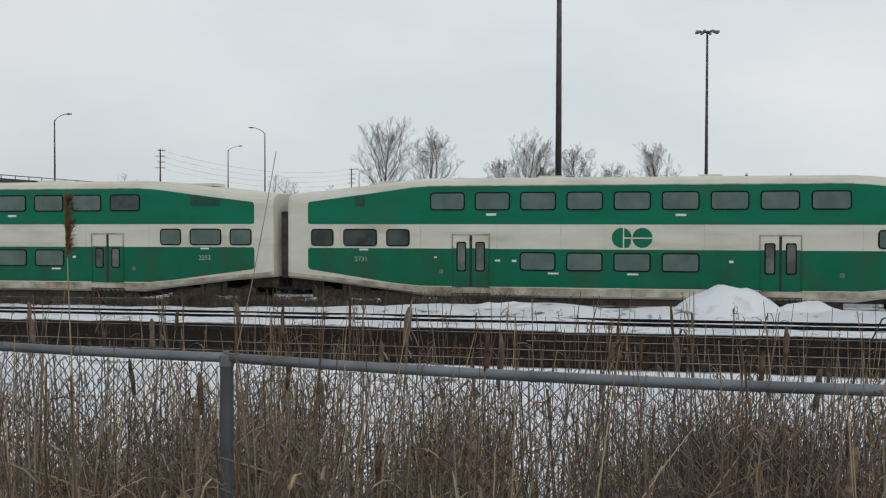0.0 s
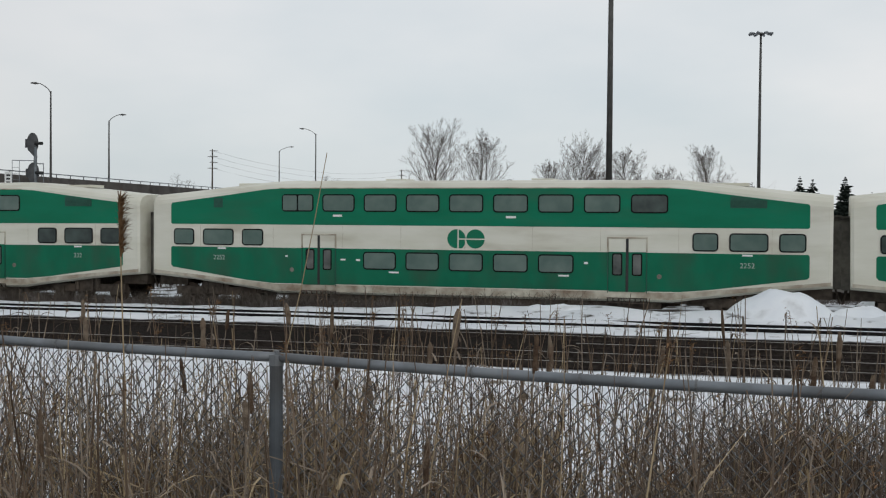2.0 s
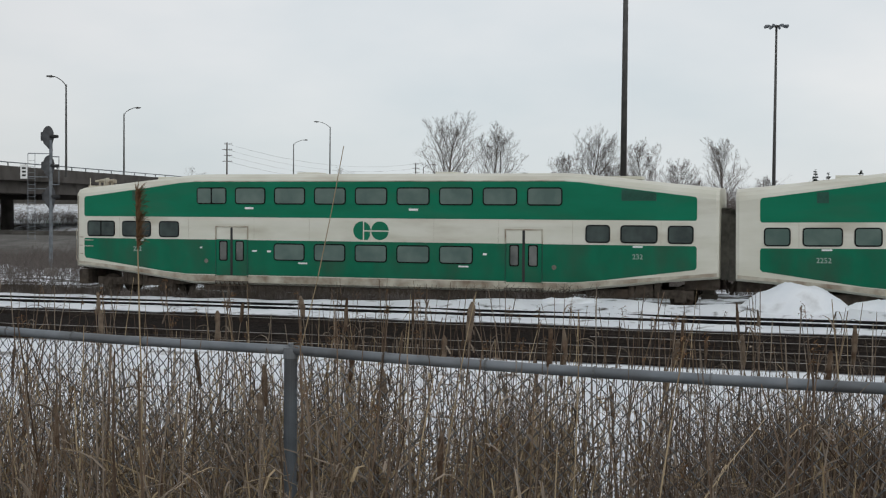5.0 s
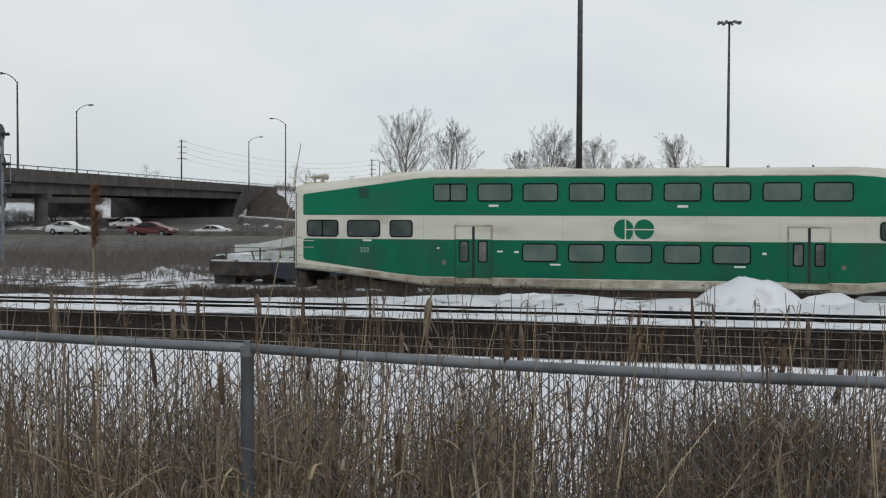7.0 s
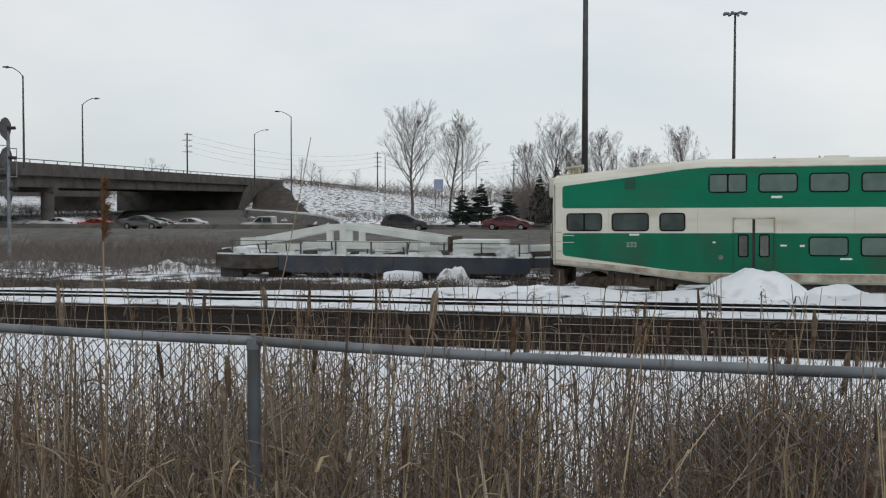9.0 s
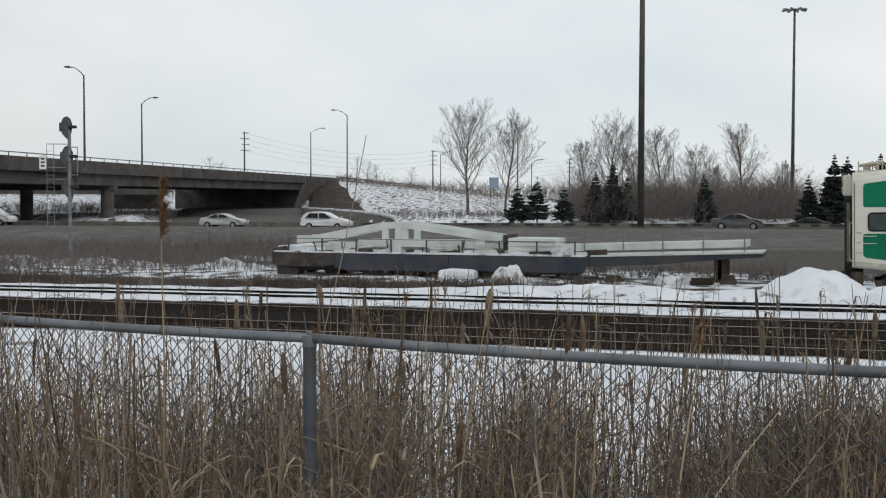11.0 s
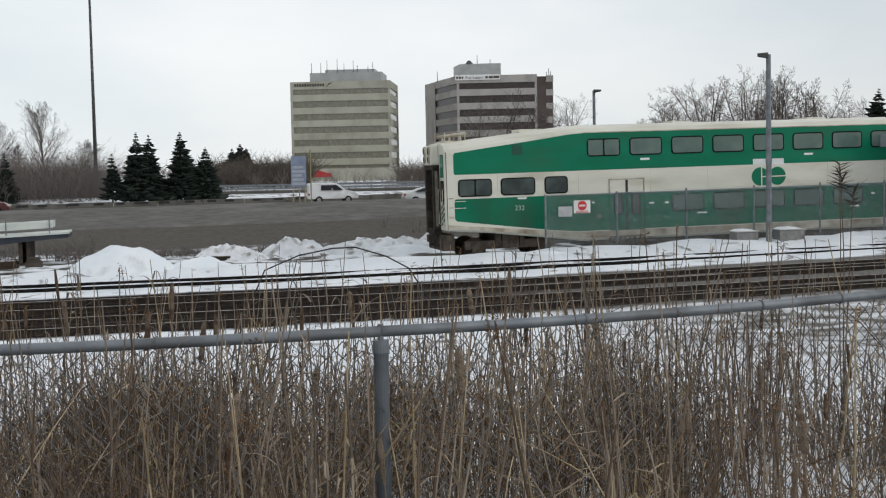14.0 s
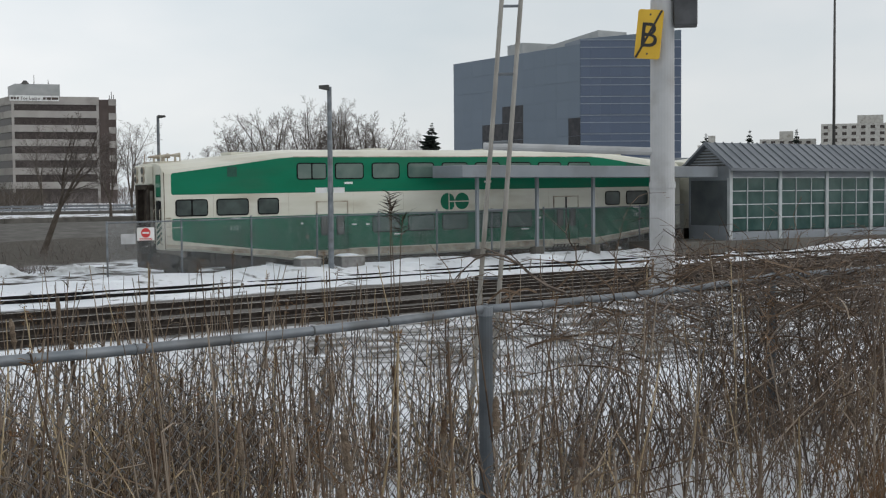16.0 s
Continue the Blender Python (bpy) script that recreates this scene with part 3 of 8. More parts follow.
def coach_door(coach, x, tall=False):
    """A pair of sliding leaves with narrow rubber-edged windows under a pressed cream frame."""
    top = 2.52 if tall else 2.24
    for sgn in (-1, 1):
        y0, y1 = sgn * (SIDE - 0.03), sgn * (SIDE + 0.018)
        bm = bmesh.new()
        slab(bm, [(x - 0.70, 2.28), (x - 0.70, 2.80), (x + 0.70, 2.80), (x + 0.70, 2.28), (x + 0.655, 2.28), (x + 0.655, 2.75), (x - 0.655, 2.75), (x - 0.655, 2.28)], sgn * (SIDE - 0.03), sgn * (SIDE + 0.028))
        f = part("door_frame", bm, M["skirt"], coach)
        bm = bmesh.new()
        slab(bm, rounded(x - 1.02, x + 1.02, 2.86, 2.90, 0.018), sgn * (SIDE - 0.03), sgn * (SIDE + 0.014))
        part("pressed_lip", bm, M["cream"], f)
        for a, b in ((x - 0.69, x - 0.665), (x + 0.665, x + 0.69)):
            bm = bmesh.new()
            slab(bm, [(a, 0.86), (a, 2.275), (b, 2.275), (b, 0.86)], sgn * (SIDE - 0.03), sgn * (SIDE + 0.020))
            part("lower_jamb", bm, M["grille"], f)
        for lx0, lx1 in ((x - 0.64, x - 0.05), (x + 0.05, x + 0.64)):
            bm = bmesh.new()
            slab(bm, [(lx0, 2.29), (lx0, 2.74), (lx1, 2.74), (lx1, 2.29)], y0, y1)
            upper = part("door_leaf", bm, M["cream"], coach)
            bm = bmesh.new()
            slab(bm, [(lx0, 0.9), (lx0, 2.285), (lx1, 2.285), (lx1, 0.9)], y0, y1)
            part("lower_panel", bm, M["green_low"], upper)
            mid = (lx0 + lx1) / 2
            bm = bmesh.new()
            slab(bm, rounded(mid - 0.18, mid + 0.18, 1.46, top, 0.07), sgn * (SIDE - 0.01), sgn * (SIDE + 0.024))
            part("glass_seal", bm, M["rubber"], upper)
            bm = bmesh.new()
            slab(bm, rounded(mid - 0.135, mid + 0.135, 1.505, top - 0.045, 0.05), sgn * (SIDE - 0.01), sgn * (SIDE + 0.029))
            part("door_glass", bm, M["door_glass"], upper)
        bm = bmesh.new()
        slab(bm, [(x - 0.045, 0.9), (x - 0.045, 2.76), (x + 0.045, 2.76), (x + 0.045, 0.9)], y0, sgn * (SIDE + 0.023))
        part("door_seal", bm, M["black"], f)
        bm = bmesh.new()
        a, b = sorted((sgn * (SIDE - 0.1), sgn * (SIDE + 0.05)))
        for z in (0.50, 0.66):
            box(bm, x - 0.70, x + 0.70, a, b, z, z + 0.035)
        for k in range(8):
            xx = x - 0.68 + k * 0.194
            box(bm, xx - 0.012, xx + 0.012, a + 0.02, b - 0.012, 0.53, 0.67)
        part("door_step", bm, M["under"], coach)


def emblem(coach, x, z):
    """A round and a rounded green mark with cream slits."""
    r, n = 0.345, 32
    ring = [(math.cos(2 * math.pi * k / n), math.sin(2 * math.pi * k / n)) for k in range(n)]
    for sgn in (-1, 1):
        y0, y1 = sgn * (SIDE - 0.02), sgn * (SIDE + 0.008)
        for cx, square in ((x - 0.355, True), (x + 0.355, False)):
            flip = 1 if sgn < 0 else -1
            bm = bmesh.new()
            slab(bm, [(cx + (r if square and u * flip > 0.15 and w < -0.15 and abs(u) > abs(w) else r * abs(u)) * math.copysign(1, u) * (0.93 if square and u * flip > 0 and w < 0 else 1.0),
                       z + (-r if square and u * flip > 0.15 and w < -0.15 and abs(w) >= abs(u) else r * w)) for u, w in ring], y0, y1)
            disc = part("emblem", bm, M["green"], coach, "round green mark")
            bars = [(0.04, 0.085, -r, r), (0.085, r, -0.03, 0.012)] if square else [(-r, r, -0.03, 0.012)]
            for a, b, c0, c1 in bars:
                a, b = sorted((a * flip, b * flip))
                bm = bmesh.new()
                slab(bm, [(cx + a, z + c0), (cx + a, z + c1), (cx + b, z + c1), (cx + b, z + c0)], y0, sgn * (SIDE + 0.012))
                part("slit", bm, M["cream"], disc)


def bogie(coach, x):
    bm = bmesh.new()
    box(bm, x - 1.7, x + 1.7, -1.15, -0.95, 0.42, 0.72)
    box(bm, x - 1.7, x + 1.7, 0.95, 1.15, 0.42, 0.72)
    box(bm, x - 0.3, x + 0.3, -1.2, 1.2, 0.45, 0.95)
    for sx in (-1.25, 1.25):
        for sy in (-1.05, 1.05):
            box(bm, x + sx - 0.2, x + sx + 0.2, sy - 0.14, sy + 0.14, 0.3, 0.62)
    for sy in (-1.1, 1.1):
        ring_between(bm, (x - 0.45, sy, 0.5), (x - 0.45, sy, 0.95), 0.13, 0.13, 8)
        ring_between(bm, (x + 0.45, sy, 0.5), (x + 0.45, sy, 0.95), 0.13, 0.13, 8)
    b = part("bogie", bm, M["under"], coach, "grimy wheel frame")
    wheels = []
    for sx in (-1.25, 1.25):
        w = new("wheelset", None)
        w.parent = b
        w.matrix_basis = pose(x + sx, 0, 0.42)
        bm = bmesh.new()
        for sy in (-0.75, 0.75):
            ring_between(bm, (0, sy - 0.065, 0), (0, sy + 0.065, 0), 0.42, 0.42, 24)
            ring_between(bm, (0, sy + math.copysign(0.06, sy), 0), (0, sy + math.copysign(0.10, sy), 0), 0.33, 0.16, 16)
        ring_between(bm, (0, -0.9, 0), (0, 0.9, 0), 0.09, 0.09, 10)
        me = mesh_of("wheelset", bm, M["under"])
        bpy.data.objects.remove(w)
        w = new("wheelset", me)
        w.parent = b
        w.matrix_basis = pose(x + sx, 0, 0.42)
        wheels.append(w)
    return wheels


def text_plate(coach, body, x, z, size, sgn=-1):
    cu = bpy.data.curves.new("fleet_number", "FONT")
    cu.body, cu.size, cu.extrude, cu.align_x = body, size, 0.003, "CENTER"
    tmp = bpy.data.objects.new("fleet_number", cu)
    me = bpy.data.meshes.new_from_object(tmp)
    bpy.data.objects.remove(tmp)
    me.materials.clear()
    me.materials.append(M["faded_white"])
    o = new("fleet_number", me)
    o.parent = coach
    o.matrix_basis = pose(x, sgn * (SIDE + 0.008), z, 90, 0, 0 if sgn < 0 else 180)


def cab_end(c):
    """The flat driving end: face sheet, gangway, windows, number boards, lamps, stripes, horns and pilot."""
    f = -12.50
    bm = bmesh.new()
    slab(bm, [(-1.47, 1.16), (-1.47, 4.02), (-1.30, 4.20), (-0.80, 4.30), (0.80, 4.30), (1.30, 4.20), (1.47, 4.02), (1.47, 1.16)], f - 0.05, f + 0.04, pose(0, 0, 0, 0, 0, 0) @ Matrix(((0, 1, 0, 0), (1, 0, 0, 0), (0, 0, 1, 0), (0, 0, 0, 1))))
    nose = part("cab_front", bm, M["cream"], c, "flat soiled cream cab front", bevel=0.03)
    bm = bmesh.new()
    box(bm, f - 0.34, f - 0.05, -0.62, 0.62, 3.52, 4.22)
    part("lamp_housing", bm, M["cream"], nose, bevel=0.04)
    for y in (-0.36, 0.36):
        for z, r in ((4.03, 0.13), (3.72, 0.11)):
            bm = bmesh.new()
            ring_between(bm, (f - 0.39, y, z), (f - 0.33, y, z), r + 0.03, r + 0.04, 14)
            part("headlight_rim", bm, M["skirt"], nose)
            bm = bmesh.new()
            ring_between(bm, (f - 0.395, y, z), (f - 0.36, y, z), r, r, 14)
            part("headlight", bm, M["door_glass"], nose, "unlit headlight")
    for y0, y1, z0, z1 in ((-0.70, -0.50, 1.10, 3.50), (0.50, 0.70, 1.10, 3.50), (-0.70, 0.70, 3.34, 3.51), (-0.70, 0.70, 1.02, 1.22)):
        bm = bmesh.new()
        box(bm, f - 0.30, f - 0.02, y0, y1, z0, z1)
        part("gangway_frame", bm, M["gangway_brown"], nose, "dark brown gangway frame", bevel=0.02)
    for y in (-0.705, 0.705):
        bm = bmesh.new()
        box(bm, f - 0.23, f - 0.13, y - 0.012, y + 0.012, 1.3, 3.3)
        part("gangway_strip", bm, M["seam_pale"], nose, "pale worn strip")
    bm = bmesh.new()
    box(bm, f - 0.07, f - 0.04, -0.48, 0.48, 1.24, 3.33)
    part("end_door", bm, M["gangway_brown"], nose)
    for sy in (-1, 1):
        m = Matrix(((0, 1, 0, 0), (1, 0, 0, 0), (0, 0, 1, 0), (0, 0, 0, 1)))

        def face_panel(name, y0, y1, z0, z1, r, out, mat, lab=""):
            b = bmesh.new()
            a0, a1 = sorted((sy * y0, sy * y1))
            slab(b, rounded(a0, a1, z0, z1, r), f - 0.05 - out, f - 0.04, m)
            return part(name, b, M[mat], nose, lab)

        face_panel("number_board", 0.86, 1.36, 3.06, 3.88, 0.04, 0.012, "grille", "dark green number board")
        face_panel("number_board_face", 0.90, 1.32, 3.10, 3.84, 0.03, 0.016, "green")
        face_panel("window_seal", 0.86, 1.36, 2.18, 2.94, 0.07, 0.014, "rubber")
        face_panel("cab_window", 0.91, 1.31, 2.23, 2.89, 0.05, 0.020, "dark_glass")
        for k in range(3):
            bm = bmesh.new()
            a0, a1 = sorted((sy * (0.96 + 0.12 * k), sy * (1.03 + 0.12 * k)))
            slab(bm, [(a0, 3.42), (a0, 3.56), (a1, 3.56), (a1, 3.42)], f - 0.071, f - 0.06, m)
            part("number_bar", bm, M["faded_white"], nose)
        for k in range(4):
            z = 1.30 + k * 0.20
            bm = bmesh.new()
            slab(bm, [(sy * 0.86, z), (sy * 1.36, z + 0.22), (sy * 1.36, z + 0.32), (sy * 0.86, z + 0.10)], f - 0.062, f - 0.045, m)
            part("warning_stripe", bm, M["grille"], nose)
        for y in (0.80, 1.41):
            bm = bmesh.new()
            x = f - 0.13
            tube(bm, [Vector((x + 0.08, sy * y, 1.35)), Vector((x, sy * y, 1.40)), Vector((x, sy * y, 2.60)), Vector((x + 0.08, sy * y, 2.65))], 0.018, 6)
            part("grab_iron", bm, M["skirt"], nose)
        # grab irons and grime on the flank beside the corner
        for z in (1.95, 2.19):
            bm = bmesh.new()
            y = sy * (SIDE + 0.05)
            tube(bm, [Vector((-12.20, y - sy * 0.05, z)), Vector((-12.18, y, z)), Vector((-11.82, y, z)), Vector((-11.80, y - sy * 0.05, z))], 0.013, 6)
            part("grab_iron", bm, M["cream"], nose)
        for k in range(4):
            bm = bmesh.new()
            a, b = sorted((sy * (SIDE - 0.02), sy * (SIDE + 0.03)))
            box(bm, -12.42, -12.26, a, b, 1.30 + k * 0.33, 1.33 + k * 0.33)
            part("step_iron", bm, M["skirt"], nose)
        bm = bmesh.new()
        slab(bm, [(-12.49, 1.20), (-12.49, 3.95), (-12.465, 3.95), (-12.465, 1.20)], sy * (SIDE - 0.02), sy * (SIDE + 0.007))
        part("corner_seam", bm, M["seam_dirt"], nose)
    for x, y, ln in ((-12.1, -0.55, 0.42), (-12.0, -0.1, 0.52), (-12.15, 0.4, 0.40), (-11.75, -0.75, 0.36)):
        z = between(x, ROOF)
        bm = bmesh.new()
        ring_between(bm, (x, y, z - 0.02), (x, y, z + 0.24), 0.05, 0.04, 8)
        ring_between(bm, (x - ln / 2, y, z + 0.22), (x + ln / 2, y, z + 0.24), 0.035, 0.085, 10)
        part("horn", bm, M["skirt"], c)
    bm = bmesh.new()
    box(bm, -12.4, -11.55, -0.9, 0.9, 4.28, 4.37)
    part("horn_rack", bm, M["skirt"], c)
    for x, y in ((-12.35, -0.85), (-11.6, -0.85), (-11.9, -0.35), (-12.35, 0.85)):
        bm = bmesh.new()
        ring_between(bm, (x, y, 4.3), (x, y, 4.30 + 0.38), 0.022, 0.022, 6)
        part("rack_post", bm, M["skirt"], c)
    bm = bmesh.new()
    box(bm, f - 0.10, f + 0.30, -1.25, 1.25, 0.42, 1.00)
    box(bm, f - 0.42, f - 0.05, -0.14, 0.14, 0.72, 0.98)
    part("pilot", bm, M["under"], c)
    for y in (-0.55, -0.35, 0.35, 0.55):
        bm = bmesh.new()
        tube(bm, [Vector((f - 0.12, y, 1.05)), Vector((f - 0.24, y, 0.78)), Vector((f - 0.22, y, 0.55)), Vector((f - 0.10, y, 0.62))], 0.03, 6)
        part("air_hose", bm, M["black"], c)


def build_coach(name, label, s0, cab=False, lower=5, numbers=("2252", "2252"), group="train"):
    c = thing(name, label, "train coach", coach_pose(s0), group)
    bm = bmesh.new()
    coach_shell(bm, cab)
    part("body", bm, M["cream"], c, "soiled cream metal body", bevel=0.0)
    fl = -12.21 if cab else -11.86
    el = -12.46 if cab else -12.6
    # soiled skirt
    bm = bmesh.new()
    both_sides(bm, [(el, 1.24), (el, 1.36), (-8.2, 0.96), (-7.4, 0.90), (7.4, 0.90), (8.2, 0.96), (12.6, 1.36), (12.6, 1.24), (11.0, 1.10), (8.2, 0.77), (7.4, 0.65), (-7.4, 0.65), (-8.2, 0.77), (-11.0, 1.10)], SIDE, 0.004)
    part("skirt", bm, M["skirt"], c, "rust-streaked cream skirt")
    # green bands
    bm = bmesh.new()
    both_sides(bm, [(fl, 3.20), (fl + 0.05, 3.14), (11.87, 3.14), (11.92, 3.20), (11.92, 3.88), (11.86, 3.96), (9.4, 4.26), (7.9, 4.46), (7.3, 4.50), (-7.3, 4.50), (-7.9, 4.46), (-9.4, 4.26), (fl + 0.05, 3.96 if not cab else 3.92), (fl, 3.88 if not cab else 3.84)], SIDE, 0.004)
    part("upper_band", bm, M["green"], c, "green painted band")
    bm = bmesh.new()
    both_sides(bm, [(fl, 1.57), (fl + 0.08, 1.48), (-8.6, 1.02), (-7.6, 0.93), (7.6, 0.93), (8.6, 1.02), (11.85, 1.45), (11.92, 1.53), (11.92, 2.21), (11.87, 2.27), (fl + 0.05, 2.27), (fl, 2.21)], SIDE, 0.004)
    part("lower_band", bm, M["green_low"], c, "green painted band")
    for k in range(9):
        x = -6.55 + k * 1.643
        coach_window(c, x, 3.96, 1.19, 0.56, M["train_glass"] if k != 8 or numbers[0] != "2252" else M["end_glass"], split=(k == 0 and numbers[0] != "2731"))
    for k in range(lower):
        coach_window(c, -3.28 + k * 1.65, 1.835, 1.19, 0.57, M["train_glass"])
    for x, w in ((-11.44 if cab else -11.30, 1.16 if cab else 0.78), (-9.84, 1.20), (-8.40, 0.79), (8.50, 0.78), (9.94, 1.20), (11.37, 0.79)):
        coach_window(c, x, 2.655, w, 0.54, M["end_glass"] if cab or (lower == 4 and x < 0) else M["train_glass"], split=cab and x < -11)
    tall = lower == 4
    coach_door(c, -5.69, tall)
    coach_door(c, 4.97 if tall else 5.84, tall)
    emblem(c, 0.02, 2.68)
    # faint upright joints between the side sheets
    for x in (-10.6, -7.55, -4.75, -2.46, -0.02, 2.47, 4.1 if tall else 4.9, 7.6, 10.7):
        for sgn in (-1, 1):
            bm = bmesh.new()
            slab(bm, [(x - 0.005, 2.29), (x - 0.005, 3.12), (x + 0.005, 3.12), (x + 0.005, 2.29)], sgn * (SIDE - 0.02), sgn * (SIDE + 0.003))
            part("sheet_joint", bm, M["skirt"], c)
    for sgn in (-1, 1):
        y0, y1 = sorted((sgn * (SIDE - 0.01), sgn * (SIDE + 0.012)))
        bm = bmesh.new()
        box(bm, -10.03, -9.65, y0, y1, 3.78, 4.15)
        for k in range(6):
            z = 3.80 + k * 0.058
            a, b = sorted((sgn * (SIDE + 0.010), sgn * (SIDE + 0.022)))
            box(bm, -10.01, -9.67, a, b, z, z + 0.02)
        part("vent", bm, M["grille"], c)
        bm = bmesh.new()
        slab(bm, [(9.32, 3.82), (9.32, 4.22), (9.55, 4.22), (10.53, 4.08), (10.53, 3.82)], sgn * (SIDE - 0.01), sgn * (SIDE + 0.012))
        for k in range(6):
            a, b = sorted((sgn * (SIDE + 0.010), sgn * (SIDE + 0.022)))
            box(bm, 9.35, 10.50, a, b, 3.84 + k * 0.044, 3.855 + k * 0.044)
        part("vent", bm, M["grille"], c)
        # small white plates and fittings
        for x, z, w, h in ((-4.95, 3.49, 0.36, 0.08), (1.68, 3.47, 0.36, 0.08), (-4.72, 1.86, 0.2, 0.06), (-4.12, 1.85, 0.16, 0.07), (-2.72, 1.42, 0.38, 0.06), (3.6 if not tall else 0.05, 1.42, 0.38, 0.06), (9.9, 2.22, 0.34, 0.06), (-9.7, 2.22, 0.34, 0.06), (4.4 if not tall else 3.36, 1.88, 0.14, 0.08), (-7.0, 1.96, 0.10, 0.06)):
            bm = bmesh.new()
            slab(bm, [(x - w / 2, z - h / 2), (x - w / 2, z + h / 2), (x + w / 2, z + h / 2), (x + w / 2, z - h / 2)], sgn * (SIDE - 0.01), sgn * (SIDE + 0.009))
            part("notice_plate", bm, M["white"], c, "small white notice with unreadable print")
        # door release buttons
        for x in (-6.78, 6.95):
            bm = bmesh.new()
            a, b = sorted((sgn * (SIDE - 0.01), sgn * (SIDE + 0.012)))
            ring_between(bm, (x, a, 1.45), (x, b, 1.45), 0.085, 0.085, 12)
            part("release_button", bm, M["seam_pale"], c)
        # roof gutter and panel joints
        bm = bmesh.new()
        a, b = sorted((sgn * (SIDE - 0.02), sgn * (SIDE + 0.018)))
        box(bm, -7.3, 7.3, a, b, 4.50, 4.53)
        part("gutter", bm, M["skirt"], c)
    text_plate(c, numbers[0], -9.8, 1.79, 0.25)
    text_plate(c, numbers[1], 9.9, 1.79, 0.25)
    # roof hatches and cooling units
    for x, w in ((-3.0, 0.8), (2.6, 0.8), (9.2, 1.3), (-9.0, 0.9)):
        z = between(x, ROOF)
        bm = bmesh.new()
        box(bm, x - w / 2, x + w / 2, -0.5, 0.5, z - 0.04, z + 0.07)
        part("roof_hatch", bm, M["cream"], c)
    # ends: dark gangway frame, buffer beam, coupler
    for sgn in ((1,) if cab else (-1, 1)):
        bm = bmesh.new()
        e = sgn * HALF
        for y0, y1, z0, z1 in ((-0.62, -0.44, 1.25, 3.55), (0.44, 0.62, 1.25, 3.55), (-0.62, 0.62, 3.4, 3.6), (-0.62, 0.62, 1.1, 1.28)):
            box(bm, min(e, e + sgn * 0.28), max(e, e + sgn * 0.28), y0, y1, z0, z1)
        part("gangway_frame", bm, M["bellows"], c, "dark rubber gangway frame")
        bm = bmesh.new()
        box(bm, min(e - sgn * 0.02, e + sgn * 0.01), max(e - sgn * 0.02, e + sgn * 0.01), -0.43, 0.43, 1.28, 3.4)
        part("end_door", bm, M["dark_glass"], c)
        bm = bmesh.new()
        box(bm, min(e, e + sgn * 0.29), max(e, e + sgn * 0.29), -0.14, 0.14, 0.72, 0.98)
        box(bm, min(e - sgn * 1.2, e), max(e - sgn * 1.2, e), -0.9, 0.9, 0.75, 1.12)
        ring_between(bm, (e + sgn * 0.1, -0.5, 1.1), (e + sgn * 0.24, -0.5, 0.62), 0.04, 0.04, 6)
        ring_between(bm, (e + sgn * 0.1, 0.5, 1.1), (e + sgn * 0.24, 0.5, 0.62), 0.04, 0.04, 6)
        part("coupler", bm, M["under"], c)
    wheels = bogie(c, -10.1) + bogie(c, 10.1)
    bm = bmesh.new()
    box(bm, -7.0, 7.0, -1.25, 1.25, 0.30, 0.56)
    box(bm, -8.4, -7.0, -1.1, 1.1, 0.5, 0.9)
    box(bm, 7.0, 8.4, -1.1, 1.1, 0.5, 0.9)
    part("underframe", bm, M["under"], c)
    if cab:
        cab_end(c)
    return c, wheels


TAIL = [-56.273, 10.0223, -0.484585, 0.0150059, -0.00020313]


DRIFT = ((0.0, -0.02), (0.5, -0.10), (1.0, -0.15), (1.5, -0.12), (2.0, -0.07), (2.5, -0.04), (3.0, -0.01), (3.5, 0.05), (6.0, 0.15), (6.5, 0.11), (7.0, 0.06), (7.5, 0.04), (8.0, 0.04),
         (8.5, 0.07), (9.0, 0.115), (9.5, 0.165), (10.0, 0.195), (13.5, 0.125), (14.0, 0.14), (14.5, 0.145), (15.0, 0.16), (15.5, 0.18), (16.0, 0.15))


def tail_place(t):
    """Where the cab coach's middle stands: a long braking curve with a slight unevenness."""
    return sum(k * t ** i for i, k in enumerate(TAIL)) + between(t, DRIFT)


def coach_pose(s):
    """A coach whose two bogies stand on the line."""
    a, b = rise(s - 9.0), rise(s + 9.0)
    p = track(s, 44.78)
    p.z = (a + b) / 2
    return pose(*p, 0, -math.degrees(math.atan((b - a) / 18.0)), -BEAR)


COACHES = [
    build_coach("cab_coach", "green and cream bilevel cab coach, tail of the train", tail_place(0), True, 5, ("232", "232")),
    build_coach("bilevel_coach", "green and cream bilevel passenger coach with grimy skirt", tail_place(0) + 25.9, False, 5, ("2252", "2252")),
    build_coach("bilevel_coach", "green and cream bilevel passenger coach with four lower windows", tail_place(0) + 51.8, False, 4, ("2731", "2731")),
    build_coach("bilevel_coach", "green and cream bilevel passenger coach with grimy skirt", tail_place(0) + 77.7, False, 5, ("2252", "2252")),
]


